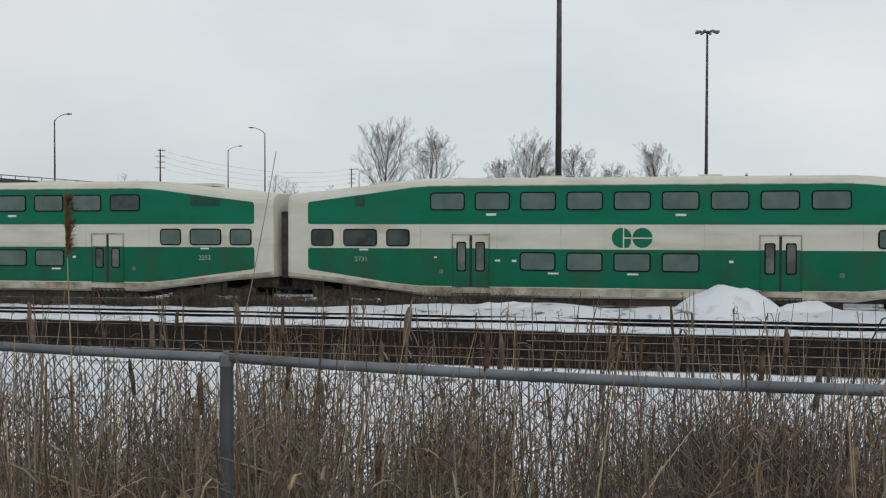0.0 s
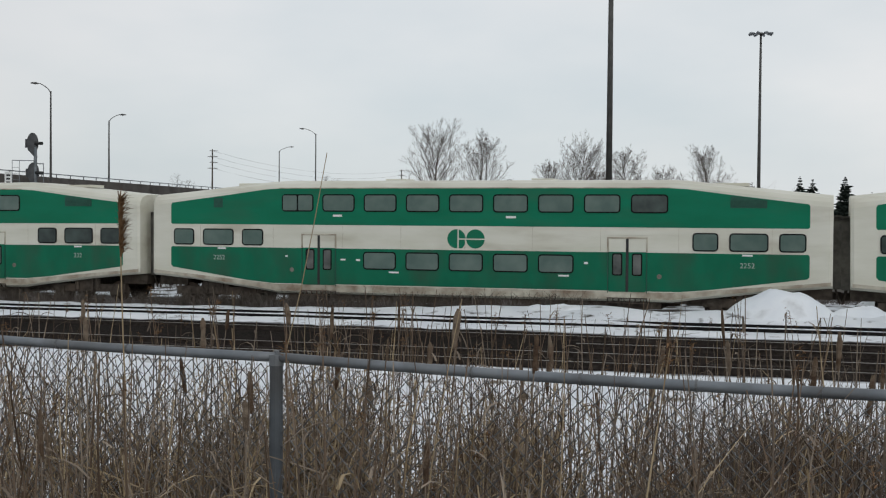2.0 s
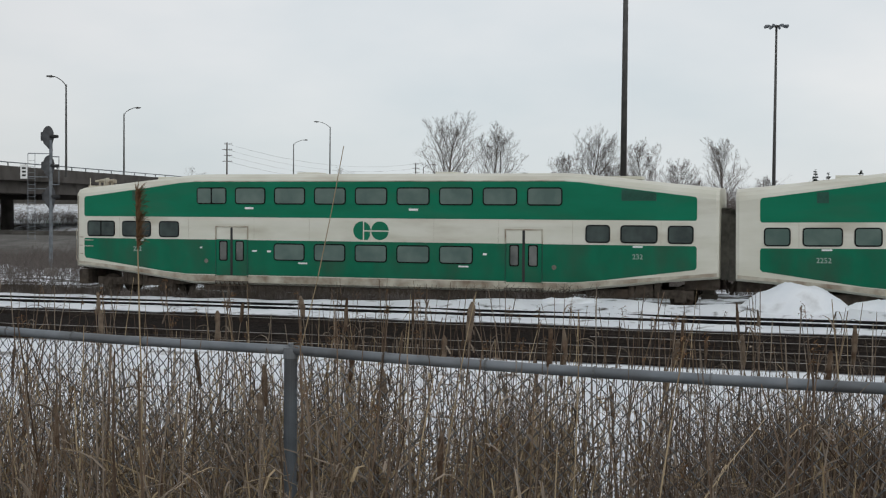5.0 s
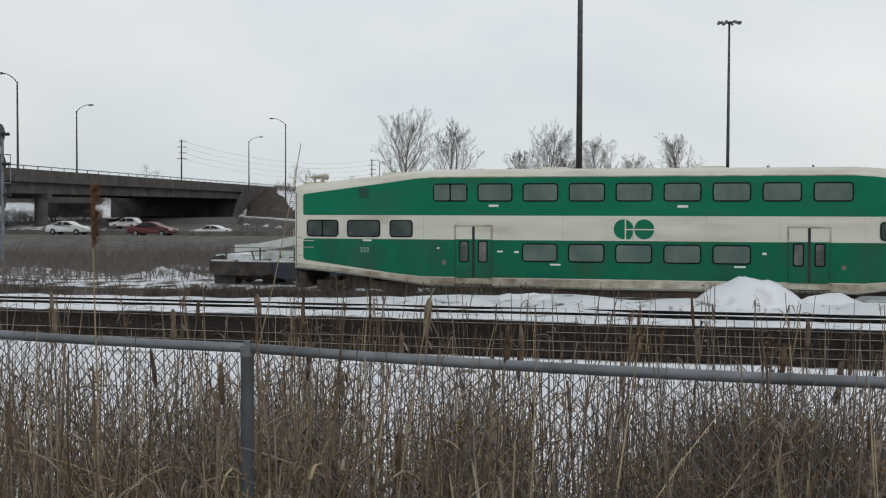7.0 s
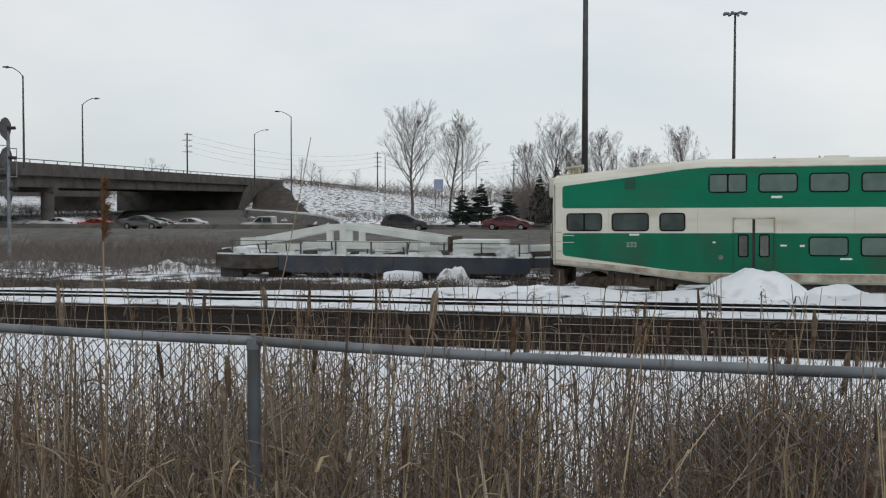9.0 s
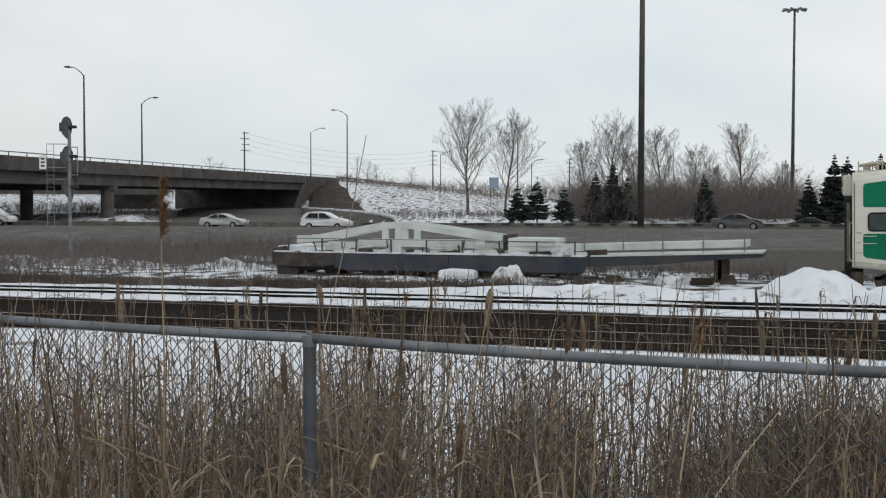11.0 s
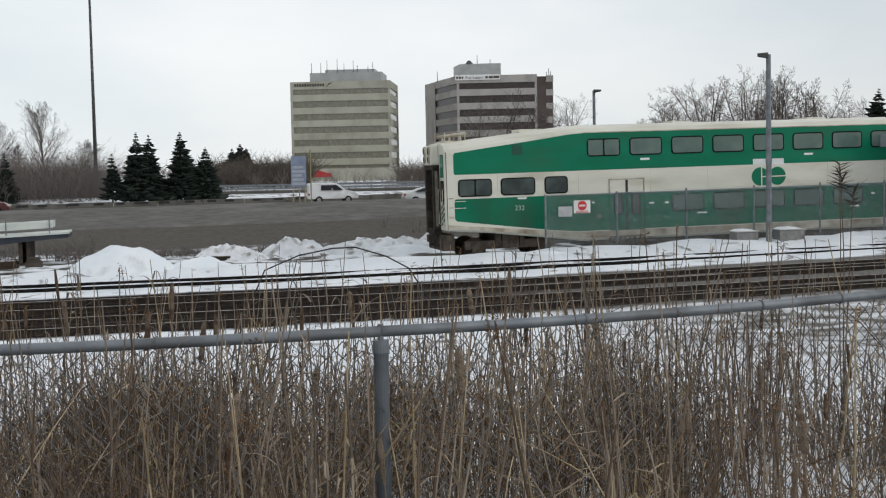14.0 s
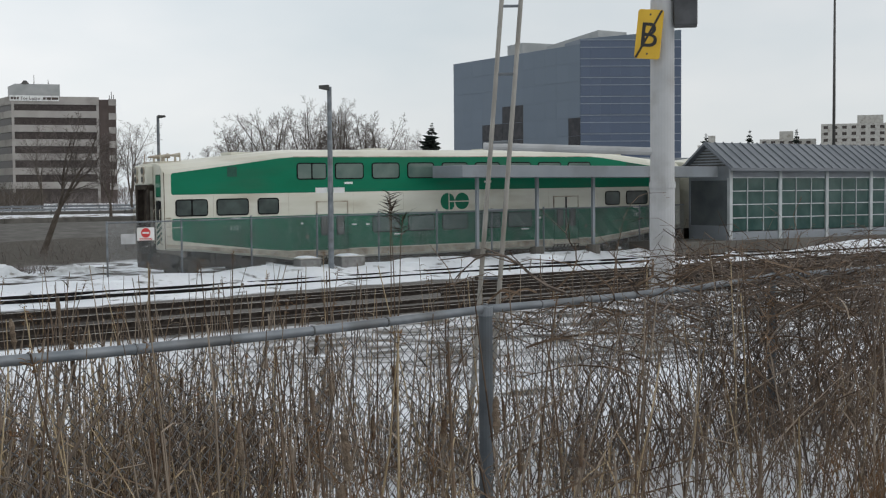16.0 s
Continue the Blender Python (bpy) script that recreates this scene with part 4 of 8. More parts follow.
# ---- highway and overpass ----
def strip(bm, s0, s1, d0, d1, z0, z1, slope=0.005, step=20.0):
    """A long box along the railway's direction, with its own gentle slope."""
    n = max(1, int((s1 - s0) / step))
    rows = []
    for i in range(n + 1):
        s = s0 + (s1 - s0) * i / n
        up = slope * max(-70, min(70, s))
        x0, y0 = d0 * SN + s * CS, d0 * CS - s * SN
        x1, y1 = d1 * SN + s * CS, d1 * CS - s * SN
        rows.append([bm.verts.new(p) for p in ((x0, y0, z0 + up), (x1, y1, z0 + up), (x1, y1, z1 + up), (x0, y0, z1 + up))])
    for a, b in zip(rows, rows[1:]):
        for k in range(4):
            bm.faces.new((a[k], a[(k + 1) % 4], b[(k + 1) % 4], b[k]))
    bm.faces.new(rows[0])
    bm.faces.new(rows[-1][::-1])


bm = bmesh.new()
strip(bm, -260, 260, 94.0, 119.5, 0.0, 0.50)
tagged(part("road", bm, M["asphalt"]), "worn grey asphalt highway, near carriageway", "road", kind="structure")
bm = bmesh.new()
strip(bm, -260, 260, 119.6, 139, -0.5, -0.08)
tagged(part("road", bm, M["asphalt"]), "worn grey asphalt highway, lower far carriageway", "road", kind="structure")
barrier = thing("median_barrier", "low stained concrete median barrier of the highway", "barrier", kind="structure")
for k in range(-40, 41):
    bm = bmesh.new()
    s0, s1 = k * 4.0, k * 4.0 + 3.96
    strip(bm, s0, s1, 119.0, 119.5, 0.3, 0.70)
    strip(bm, s0, s1, 119.12, 119.38, 0.70, 0.97 + 0.02 * math.sin(k * 2.7))
    part("barrier_segment", bm, M["barrier"], barrier)
for k in range(30):
    s = -48 + k * 2.1 + random.uniform(-0.5, 0.5)
    bm = bmesh.new()
    strip(bm, s, s + random.uniform(0.7, 1.3), 119.06, 119.12, 0.72, 0.93)
    part("barrier_gap", bm, M["black"], barrier)
kerb = thing("road_kerb", "low concrete kerb along the highway edge", "kerb", kind="structure")
for k in range(-40, 41):
    bm = bmesh.new()
    strip(bm, k * 4.0, k * 4.0 + 3.97, 93.7, 93.98, 0.1, 0.62)
    part("kerb_stone", bm, M["barrier"], kerb)

M["soil_bank"] = surface("bare_brown_soil", (0.040, 0.033, 0.028), (0.075, 0.063, 0.054), 0.5, 0.95, dirt=(0.12, 0.105, 0.09), dirt_scale=0.3, dirt_low=0.52, dirt_high=0.8, bump=0.6, fine=3, local=False)


def ground_sheet(name, label, category, mat, az0, az1, near, far, lift, ragged):
    """A patch of other ground laid over the ground between two lines of the plan; its far edge may be ragged."""
    na, nr = 70, 26
    verts, faces = [], []
    for i in range(na + 1):
        az = az0 + (az1 - az0) * i / na
        r0, r1 = near(az), far(az)
        r1 += ragged * noise.noise((az * 4.0, 0.0, 9.0)) + 0.5 * ragged * noise.noise((az * 13.0, 0.0, 4.0))
        for k in range(nr + 1):
            p = polar(az, r0 + max(1.0, r1 - r0) * k / nr)
            verts.append((p.x, p.y, ground_z(p.x, p.y) + lift))
    n = nr + 1
    for i in range(na):
        for k in range(nr):
            a = i * n + k
            faces.append((a, a + n, a + n + 1, a + 1))
    me = bpy.data.meshes.new(name)
    me.from_pydata(verts, [], faces)
    me.materials.append(mat)
    tagged(new(name, me), label, category, kind="structure")


def off_line(d):
    """The distance from the viewer, by bearing, of a line along the railway."""
    return lambda az: d / math.cos(radians(az - BEAR))


ground_sheet("road", "grey asphalt road and ramp that passes beneath the overpass", "road", M["asphalt"], -14.7, -4.6, off_line(139.1), lambda az: between(az, ((-14.7, 205), (-13.6, 300), (-9.0, 300), (-8.8, 258), (-4.6, 156))), 0.32, 2.0)
ground_sheet("soil_bank", "bare brown earth slope beside the end of the overpass", "embankment", M["soil_bank"], -9.0, -5.9, lambda az: between(az, ((-9.0, 262), (-8.8, 255), (-5.9, 190))), lambda az: between(az, ((-9.0, 310), (-7.3, 308), (-5.9, 196))), 0.36, 10.0)

BR0, BR1 = polar(-20.4, 156), polar(-7.4, 310)
BAX = (BR1 - BR0).normalized()
BPERP = Vector((-BAX.y, BAX.x, 0))


def bridge_m():
    """Bridge space: x along the deck away from the viewer, y to its far side, z up; x = 0 at the first near corner."""
    return Matrix((( BAX.x, BPERP.x, 0, BR0.x), (BAX.y, BPERP.y, 0, BR0.y), (0, 0, 1, 0), (0, 0, 0, 1)))


BL = (BR1 - BR0).length
overpass = thing("overpass", "grey concrete road overpass on round piers with metal railing", "bridge", bridge_m())
bm = bmesh.new()
box(bm, -70, BL - 14, 0.0, 26, 6.55, 6.95)
part("deck", bm, M["bridge_concrete"], overpass)
bm = bmesh.new()
box(bm, -70, BL + 6, -0.05, 0.35, 6.35, 8.0)
part("parapet", bm, M["bridge_concrete"], overpass)
bm = bmesh.new()
box(bm, -70, BL + 6, 25.65, 26.05, 6.35, 8.0)
part("parapet", bm, M["bridge_concrete"], overpass)
for y in (0.7, 5.6, 10.5, 15.4, 20.3, 24.6):
    bm = bmesh.new()
    box(bm, -70, BL - 30, y, y + 0.7, 4.85, 6.55)
    part("girder", bm, M["bridge_concrete"], overpass)
bm = bmesh.new()
box(bm, -70, BL + 6, 0.08, 0.20, 8.38, 8.50)
for k in range(int((BL + 76) / 4.5)):
    box(bm, -70 + 4.5 * k, -69.88 + 4.5 * k, 0.1, 0.2, 8.0, 8.38)
part("railing", bm, M["galvanised"], overpass)
for x in (-42, 24.3):
    for y in (1.5, 13.3, 24.4):
        bm = bmesh.new()
        ring_between(bm, (x, y, -0.5), (x, y, 4.2), 0.9, 0.9, 18)
        part("pier", bm, M["bridge_concrete"], overpass, smooth=False)
    bm = bmesh.new()
    box(bm, x - 0.8, x + 0.8, 0.3, 25.4, 4.2, 4.86)
    part("pier_cap", bm, M["bridge_concrete"], overpass)
bm = bmesh.new()
box(bm, BL - 32, BL - 30, 0.3, 29.5, -0.4, 6.6)
part("abutment", bm, M["bridge_concrete"], overpass)
bm = bmesh.new()
slab(bm, [(BL - 40, 0.2), (BL - 34, 4.7), (BL - 30.5, 6.4), (BL + 6, 6.4), (BL + 6, 5.6), (BL - 24, 0.2)], -0.12, 0.3)
part("wing_wall", bm, M["bridge_concrete"], overpass)
far_span = thing("overpass", "second grey concrete overpass close behind the first", "bridge", bridge_m())
bm = bmesh.new()
box(bm, -70, BL - 24, 34.5, 46, 5.2, 5.7)
part("deck", bm, M["concrete"], far_span)
bm = bmesh.new()
box(bm, -70, BL - 24, 34.1, 34.49, 3.75, 6.3)
part("parapet", bm, M["concrete"], far_span)
bm = bmesh.new()
box(bm, BL - 30, BL - 28, 34.5, 46, -0.4, 5.19)
part("abutment", bm, M["bridge_concrete"], far_span)


# ---- poles ----
def cobra_lamp(az, r, z0, z1, arm, label="tall grey street lamp with a curved arm"):
    """Street lamp with a bent arm to the right (+) or left (-) as seen from the railway side."""
    c = thing("street_lamp", label, "street lamp", Matrix.Translation(polar(az, r, z0)) @ pose(0, 0, 0, 0, 0, -az), "street lamps")
    h = z1 - z0
    bm = bmesh.new()
    ring_between(bm, (0, 0, 0), (0, 0, h), 0.15, 0.09, 8)
    part("pole", bm, M["pole_dark"], c)
    bm = bmesh.new()
    pts = [(0, 0, h - 0.2)] + [(arm * k / 5, 0, h + 0.95 * math.sin(k / 5 * 1.45)) for k in range(1, 6)]
    tube(bm, pts, 0.058, 6)
    part("arm", bm, M["pole_dark"], c)
    bm = bmesh.new()
    e = pts[-1]
    sg = 1 if arm > 0 else -1
    slab(bm, [(e[0] - sg * 0.1, e[2] - 0.08), (e[0] + sg * 0.2, e[2] + 0.12), (e[0] + sg * 0.8, e[2] + 0.05), (e[0] + sg * 0.85, e[2] - 0.05), (e[0] + sg * 0.3, e[2] - 0.16)], -0.17, 0.17)
    part("lamp_head", bm, M["pole_dark"], c)
    return c


for az, r, z0, z1, arm in ((-18.43, 160, 6.95, 18.25, -1.5), (-15.97, 196, 6.95, 17.5, 1.7), (-8.47, 283, 6.9, 17.8, 2.4), (-6.82, 236, 4.0, 18.7, -2.2),
                           (0.98, 262, 2.0, 15.8, -2.3), (1.62, 335, 1.0, 12.4, 2.4), (-2.55, 330, 4.6, 14.4, 2.2), (5.75, 330, 0.9, 16.8, -2.6), (8.0, 360, 1.0, 15.6, -2.4)):
    cobra_lamp(az, r, z0, z1, arm)


def high_mast(az, r, z0, height, r0, r1):
    c = thing("high_mast_light", "very tall dark tapered steel light mast beside the highway", "light mast", Matrix.Translation(polar(az, r, z0)), "high masts")
    bm = bmesh.new()
    ring_between(bm, (0, 0, 0), (0, 0, height), r0, r1, 12)
    part("mast", bm, M["pole_dark"], c, smooth=True)
    bm = bmesh.new()
    ring_between(bm, (0, 0, 0), (0, 0, 0.25), r0 * 1.8, r0 * 1.8, 12)
    part("base_flange", bm, M["concrete"], c)
    bm = bmesh.new()
    ring_between(bm, (0, 0, height - 0.10), (0, 0, height + 0.12), 0.55, 0.45, 12)
    crown = part("lamp_ring", bm, M["pole_dark"], c)
    for k in range(8):
        a = 2 * math.pi * k / 8 + 0.3
        u = Vector((math.cos(a), math.sin(a), 0))
        bm = bmesh.new()
        ring_between(bm, u * 0.4 + Vector((0, 0, height)), u * 1.1 + Vector((0, 0, height)), 0.05, 0.05, 5)
        ring_between(bm, u * 1.05 + Vector((0, 0, height + 0.02)), u * 1.75 + Vector((0, 0, height - 0.06)), 0.15, 0.20, 8)
        part("lamp_head", bm, M["galvanised"], crown)
    return c


high_mast(6.57, 104, 0.7, 32, 0.29, 0.16)
high_mast(13.19, 186, 0.7, 29.4, 0.29, 0.15)
high_mast(65.76, 190, 0.7, 32, 0.26, 0.15)


def utility_pole(az, r, z0, z1, arms=4):
    c = thing("utility_pole", "weathered timber power pole with short crossarms", "utility pole", Matrix.Translation(polar(az, r, z0)) @ pose(0, 0, 0, 0, 0, -az), "power poles")
    h = z1 - z0
    bm = bmesh.new()
    ring_between(bm, (0, 0, 0), (0, 0, h), 0.26, 0.16, 8)
    part("pole", bm, M["wood_pole"], c)
    for k in range(arms):
        z = h - 0.4 - k * 1.5
        bm = bmesh.new()
        box(bm, -1.2 if k % 2 else -0.7, 1.3, -0.06, 0.06, z - 0.07, z + 0.07)
        part("crossarm", bm, M["wood_pole"], c)
        bm = bmesh.new()
        for x in (-0.55, 0.6, 1.2):
            ring_between(bm, (x, 0, z + 0.07), (x, 0, z + 0.32), 0.06, 0.05, 6)
        part("insulator", bm, M["pole_white"], c)
    return polar(az, r, z1)


tops = [utility_pole(*a) for a in ((-11.46, 330, 2.0, 20.3), (-2.9, 420, 3.0, 19.0), (3.35, 460, 0.6, 17.5), (9.95, 470, 0.6, 14.8), (12.75, 480, 0.6, 15.6), (14.6, 620, 0.6, 12.5), (17.2, 650, 0.6, 12.0))]
for wires in range(4):
    for a, b in zip(tops, tops[1:]):
        bm = bmesh.new()
        pts = [a.lerp(b, k / 10) - Vector((0, 0, 0.4 + wires * 1.5 + 3.0 * 4 * (k / 10) * (1 - k / 10))) for k in range(11)]
        tube(bm, pts, 0.022, 3)
        tagged(part("power_line", bm, M["cable"]), "thin dark sagging overhead power line", "cable", "power lines")


# ---- railway signal ----
def railway_signal():
    c = thing("railway_signal", "grey railway signal mast with two round dark heads and ladder", "railway signal", Matrix.Translation(polar(-19.07, 66, -0.2)) @ pose(0, 0, 0, 0, 0, 19.07))
    bm = bmesh.new()
    ring_between(bm, (0, 0, 0), (0, 0, 6.9), 0.10, 0.085, 10)
    part("mast", bm, M["galvanised"], c)
    bm = bmesh.new()
    box(bm, -0.35, 0.35, -0.35, 0.35, 0, 0.45)
    part("base", bm, M["concrete_light"], c)
    for z, x in ((7.10, -0.13), (5.62, -0.10), (4.08, -0.05)):
        rr = 0.52 if z > 4 else 0.44
        bm = bmesh.new()
        n = 20
        slab(bm, [(x + rr * math.cos(2 * math.pi * k / n) * 0.55, z + rr * math.sin(2 * math.pi * k / n)) for k in range(n)], -0.06, 0.02)
        box(bm, x - 0.36, x + 0.16, 0.02, 0.40, z - 0.22, z + 0.20)
        slab(bm, [(x - 0.24, z - 0.34), (x + 0.2, z - 0.34), (x + 0.2, z - 0.55), (0.10, z - 0.72), (-0.02, z - 0.72)], -0.03, 0.05)
        head = part("signal_head", bm, M["signal_grey"], c, "round dark signal target")
        bm = bmesh.new()
        ring_between(bm, (x + 0.12, -0.05, z), (x + 0.46, -0.3, z - 0.02), 0.085, 0.085, 10)
        part("hood", bm, M["black"], head)
    bm = bmesh.new()
    for z in (6.22, 5.05, 4.45):
        box(bm, -1.10, -0.05, -0.02, 0.02, z - 0.02, z + 0.02)
    for x in (-1.10, -0.76):
        box(bm, x - 0.014, x + 0.014, -0.02, 0.02, 1.9, 6.2)
    for k in range(14):
        box(bm, -1.10, -0.76, -0.008, 0.008, 1.95 + k * 0.3, 1.966 + k * 0.3)
    for z in (6.05, 4.65):
        box(bm, 0.05, 0.4, -0.03, 0.03, z, z + 0.05)
    box(bm, 0.37, 0.41, -0.02, 0.02, 4.65, 6.10)
    part("ladder", bm, M["galvanised"], c)
    bm = bmesh.new()
    box(bm, -1.46, -1.12, -0.05, -0.02, 4.95, 5.65)
    plate = part("number_plate", bm, M["white"], c, "white plate with unreadable marks")
    for z in (5.07, 5.25, 5.43):
        bm = bmesh.new()
        box(bm, -1.38, -1.20, -0.06, -0.051, z, z + 0.09)
        part("mark", bm, M["black"], plate)


railway_signal()

# snow along the edge of the ramp below the bank
bm = bmesh.new()
tube(bm, [polar(a, r, ground_z(*polar(a, r).xy) + 0.35) for a, r in ((-8.85, 258), (-7.6, 228), (-6.2, 195), (-5.3, 174), (-4.6, 158))], 0.30, 7)
tagged(part("snow_ridge", bm, M["crusty_snow"]), "thin ridge of snow along the edge of a ramp", "snow pile", "snow piles")


# ---- wagon with crane boom ----
def wagon():
    m = Matrix.Translation(track(0, 51.2)) @ pose(0, 0, 0, 0, 0, -BEAR)
    c = thing("flat_wagon", "dark blue flat railway wagon on a snowy siding", "railway wagon", m)
    up = -0.12
    bm = bmesh.new()
    box(bm, -24.4, -10.3, -1.35, 1.35, 0.72 + up, 1.12 + up)
    box(bm, -22.0, -12.5, -0.6, 0.6, 0.45 + up, 0.72 + up)
    part("deck", bm, M["wagon_deck"], c, "rusty brown wagon deck", bevel=0.03)
    for x0, x1, zb, mat in ((-24.35, -21.4, 0.52, "wagon_deck"), (-21.38, -16.2, 0.40, "wagon_blue"), (-16.18, -10.35, 0.46, "wagon_blue")):
        bm = bmesh.new()
        slab(bm, [(x0, 1.08 + up), (x1, 1.08 + up), (x1, zb + 0.1 + up), (x1 - 0.5, zb + up), (x0 + 0.5, zb + up), (x0, zb + 0.1 + up)], -1.40, -1.355)
        part("side_panel", bm, M[mat], c, "scuffed dark side panel")
    bm = bmesh.new()
    slab(bm, [(-24.3, 1.125 + up), (-24.3, 1.20 + up), (-19.0, 1.18 + up), (-16.0, 1.22 + up), (-10.4, 1.19 + up), (-10.4, 1.125 + up)], -1.36, 1.30)
    part("snow_layer", bm, M["crusty_snow"], c, "thin layer of old snow")
    for x0, x1, z0 in ((-24.2, -23.2, 0.15), (-20.9, -20.2, 0.30), (-14.3, -13.4, 0.10), (-11.4, -10.6, 0.25)):
        bm = bmesh.new()
        box(bm, x0, x1, -1.25, -0.95, z0 + up, 0.71 + up)
        part("brake_box", bm, M["wagon_deck"], c, bevel=0.02)
    bm = bmesh.new()
    slab(bm, [(-20.9, 0.70 + up), (-13.9, 0.70 + up), (-14.6, 0.22 + up), (-20.2, 0.22 + up)], -0.95, -0.80)
    slab(bm, [(-20.9, 0.70 + up), (-13.9, 0.70 + up), (-14.6, 0.22 + up), (-20.2, 0.22 + up)], 0.80, 0.95)
    box(bm, -18.6, -16.8, -0.7, 0.7, 0.25 + up, 0.7 + up)
    part("truss_sill", bm, M["under"], c)
    for x in (-22.6, -12.2):
        bm = bmesh.new()
        box(bm, x - 1.3, x + 1.3, -1.05, -0.85, 0.35 + up, 0.7 + up)
        box(bm, x - 1.3, x + 1.3, 0.85, 1.05, 0.35 + up, 0.7 + up)
        b = part("bogie", bm, M["under"], c)
        for sx in (-0.85, 0.85):
            bm = bmesh.new()
            for y in (-0.75, 0.75):
                ring_between(bm, (x + sx, y - 0.06, 0.50 + up), (x + sx, y + 0.06, 0.50 + up), 0.42, 0.42, 20)
            part("wheelset", bm, M["under"], b)
    bm = bmesh.new()
    slab(bm, [(-10.3, 0.72 + up), (-10.3, 1.12 + up), (-3.4, 1.24), (-3.4, 1.10), (-5.0, 0.98), (-7.5, 0.74)], -1.1, 1.1)
    part("extension_deck", bm, M["wagon_blue"], c, "faded blue tapering deck")
    bm = bmesh.new()
    slab(bm, [(-10.2, 1.125 + up), (-10.2, 1.19 + up), (-3.4, 1.32), (-3.4, 1.245)], -1.14, 1.14)
    part("deck_planking", bm, M["boom_white"], c, "pale deck planking with snow")
    bm = bmesh.new()
    for x in (-5.2, -4.9):
        box(bm, x - 0.07, x + 0.07, -0.9, 0.9, 0.02, 1.0)
    box(bm, -5.6, -4.6, -1.0, 1.0, -0.05, 0.14)
    part("trestle", bm, M["under"], c)
    rng = random.Random(12)
    for k in range(22):
        # loose timbers, blocks and snow lumps along the deck edge
        x, w, h = -24.0 + k * 0.66 + rng.uniform(-0.2, 0.2), rng.uniform(0.12, 0.55), rng.uniform(0.06, 0.30)
        y = rng.uniform(-1.28, -1.0)
        bm = bmesh.new()
        slab(bm, [(x - w, 1.15 + up), (x + w, 1.15 + up), (x + w * rng.uniform(0.5, 1), 1.18 + h + up), (x - w * rng.uniform(0.4, 1), 1.16 + h * rng.uniform(0.6, 1) + up)], y, y + 0.16)
        part(("timber", "snow_lump", "steel_block")[k % 3], bm, M[("wagon_deck", "crusty_snow", "boom_white")[k % 3]], c)
    # loose gear stacked beside the boom
    for k in range(26):
        x, y = rng.uniform(-23.6, -14.2), rng.uniform(-1.22, -0.95)
        w, h = rng.uniform(0.10, 0.70), rng.uniform(0.08, 0.34)
        tilt = rng.uniform(-0.06, 0.06)
        bm = bmesh.new()
        if k % 4 == 0:
            ring_between(bm, (x - w, y, 1.20 + h + up), (x + w, y + 0.1, 1.20 + h + tilt + up), 0.045, 0.045, 8)
            part("pipe", bm, M["boom_white"], c)
        elif k % 4 == 1:
            ring_between(bm, (x, y, 1.16 + up), (x + tilt * 3, y, 1.45 + h + up), 0.03, 0.03, 6)
            part("upright", bm, M["under"], c)
        else:
            slab(bm, [(x - w / 2, 1.17 + up), (x + w / 2, 1.17 + up), (x + w / 2 - 0.02, 1.17 + h + tilt + up), (x - w / 2 + 0.03, 1.17 + h + up)], y, y + 0.22)
            part("steel_crate", bm, M["boom_white" if k % 3 else "galvanised"], c, bevel=0.012)
    bm = bmesh.new()
    ring_between(bm, (-23.6, -1.31, 1.74 + up), (-10.8, -1.31, 1.72 + up), 0.015, 0.015, 5)
    part("hand_rail", bm, M["pole_dark"], c)
    for k in range(9):
        x = -23.6 + k * 1.6
        bm = bmesh.new()
        box(bm, x - 0.03, x + 0.03, -1.34, -1.28, 1.1 + up, 1.75 + up)
        part("stake", bm, M["pole_dark"], c)
    b = thing("crane_boom", "white painted steel crane boom lying on a flat wagon", "crane boom", m)
    for y in (-0.9, 0.7):
        bm = bmesh.new()
        slab(bm, [(-23.4, 1.40), (-23.4, 1.72), (-22.6, 1.74), (-19.4, 2.34), (-18.3, 2.36), (-14.0, 1.80), (-14.0, 1.52), (-18.2, 2.08), (-19.3, 2.08), (-22.2, 1.50)], y, y + 0.22)
        part("chord", bm, M["boom_white"], b)
        for x in (-19.25, -18.35):
            bm = bmesh.new()
            box(bm, x - 0.13, x + 0.13, y + 0.02, y + 0.2, 1.25, 2.12)
            part("apex_post", bm, M["boom_white"], b)
        bm = bmesh.new()
        box(bm, -22.6, -14.4, y + 0.03, y + 0.19, 1.22, 1.42)
        box(bm, -20.4, -15.2, y - 0.2, y + 0.0, 1.30, 1.58)
        part("tie_beam", bm, M["boom_white"], b)
    bm = bmesh.new()
    box(bm, -13.7, -11.7, -1.0, 0.9, 1.02, 1.72)
    for z in (1.2, 1.4, 1.58):
        box(bm, -13.72, -11.68, -1.03, 0.93, z, z + 0.05)
    part("winch_box", bm, M["boom_white"], b)
    bm = bmesh.new()
    box(bm, -14.0, -13.72, -0.7, 0.6, 1.2, 1.85)
    part("bracket", bm, M["under"], b)
    for y in (-0.85, 0.4):
        bm = bmesh.new()
        slab(bm, [(-11.7, 1.18), (-11.7, 1.46), (-4.0, 1.74), (-4.0, 1.48)], y, y + 0.3)
        part("jib_beam", bm, M["boom_white"], b)
    for k in range(5):
        x = -10.5 + k * 1.6
        bm = bmesh.new()
        box(bm, x - 0.02, x + 0.02, -0.9, -0.86, 1.2, 1.95)
        part("rail_post", bm, M["galvanised"], b)
    bm = bmesh.new()
    slab(bm, [(-24.2, 1.02), (-24.2, 1.28), (-23.5, 1.34), (-22.8, 1.20), (-22.6, 1.02)], -1.1, 0.9)
    part("snow_cap", bm, M["snow_heap"], b, "patch of snow")


wagon()


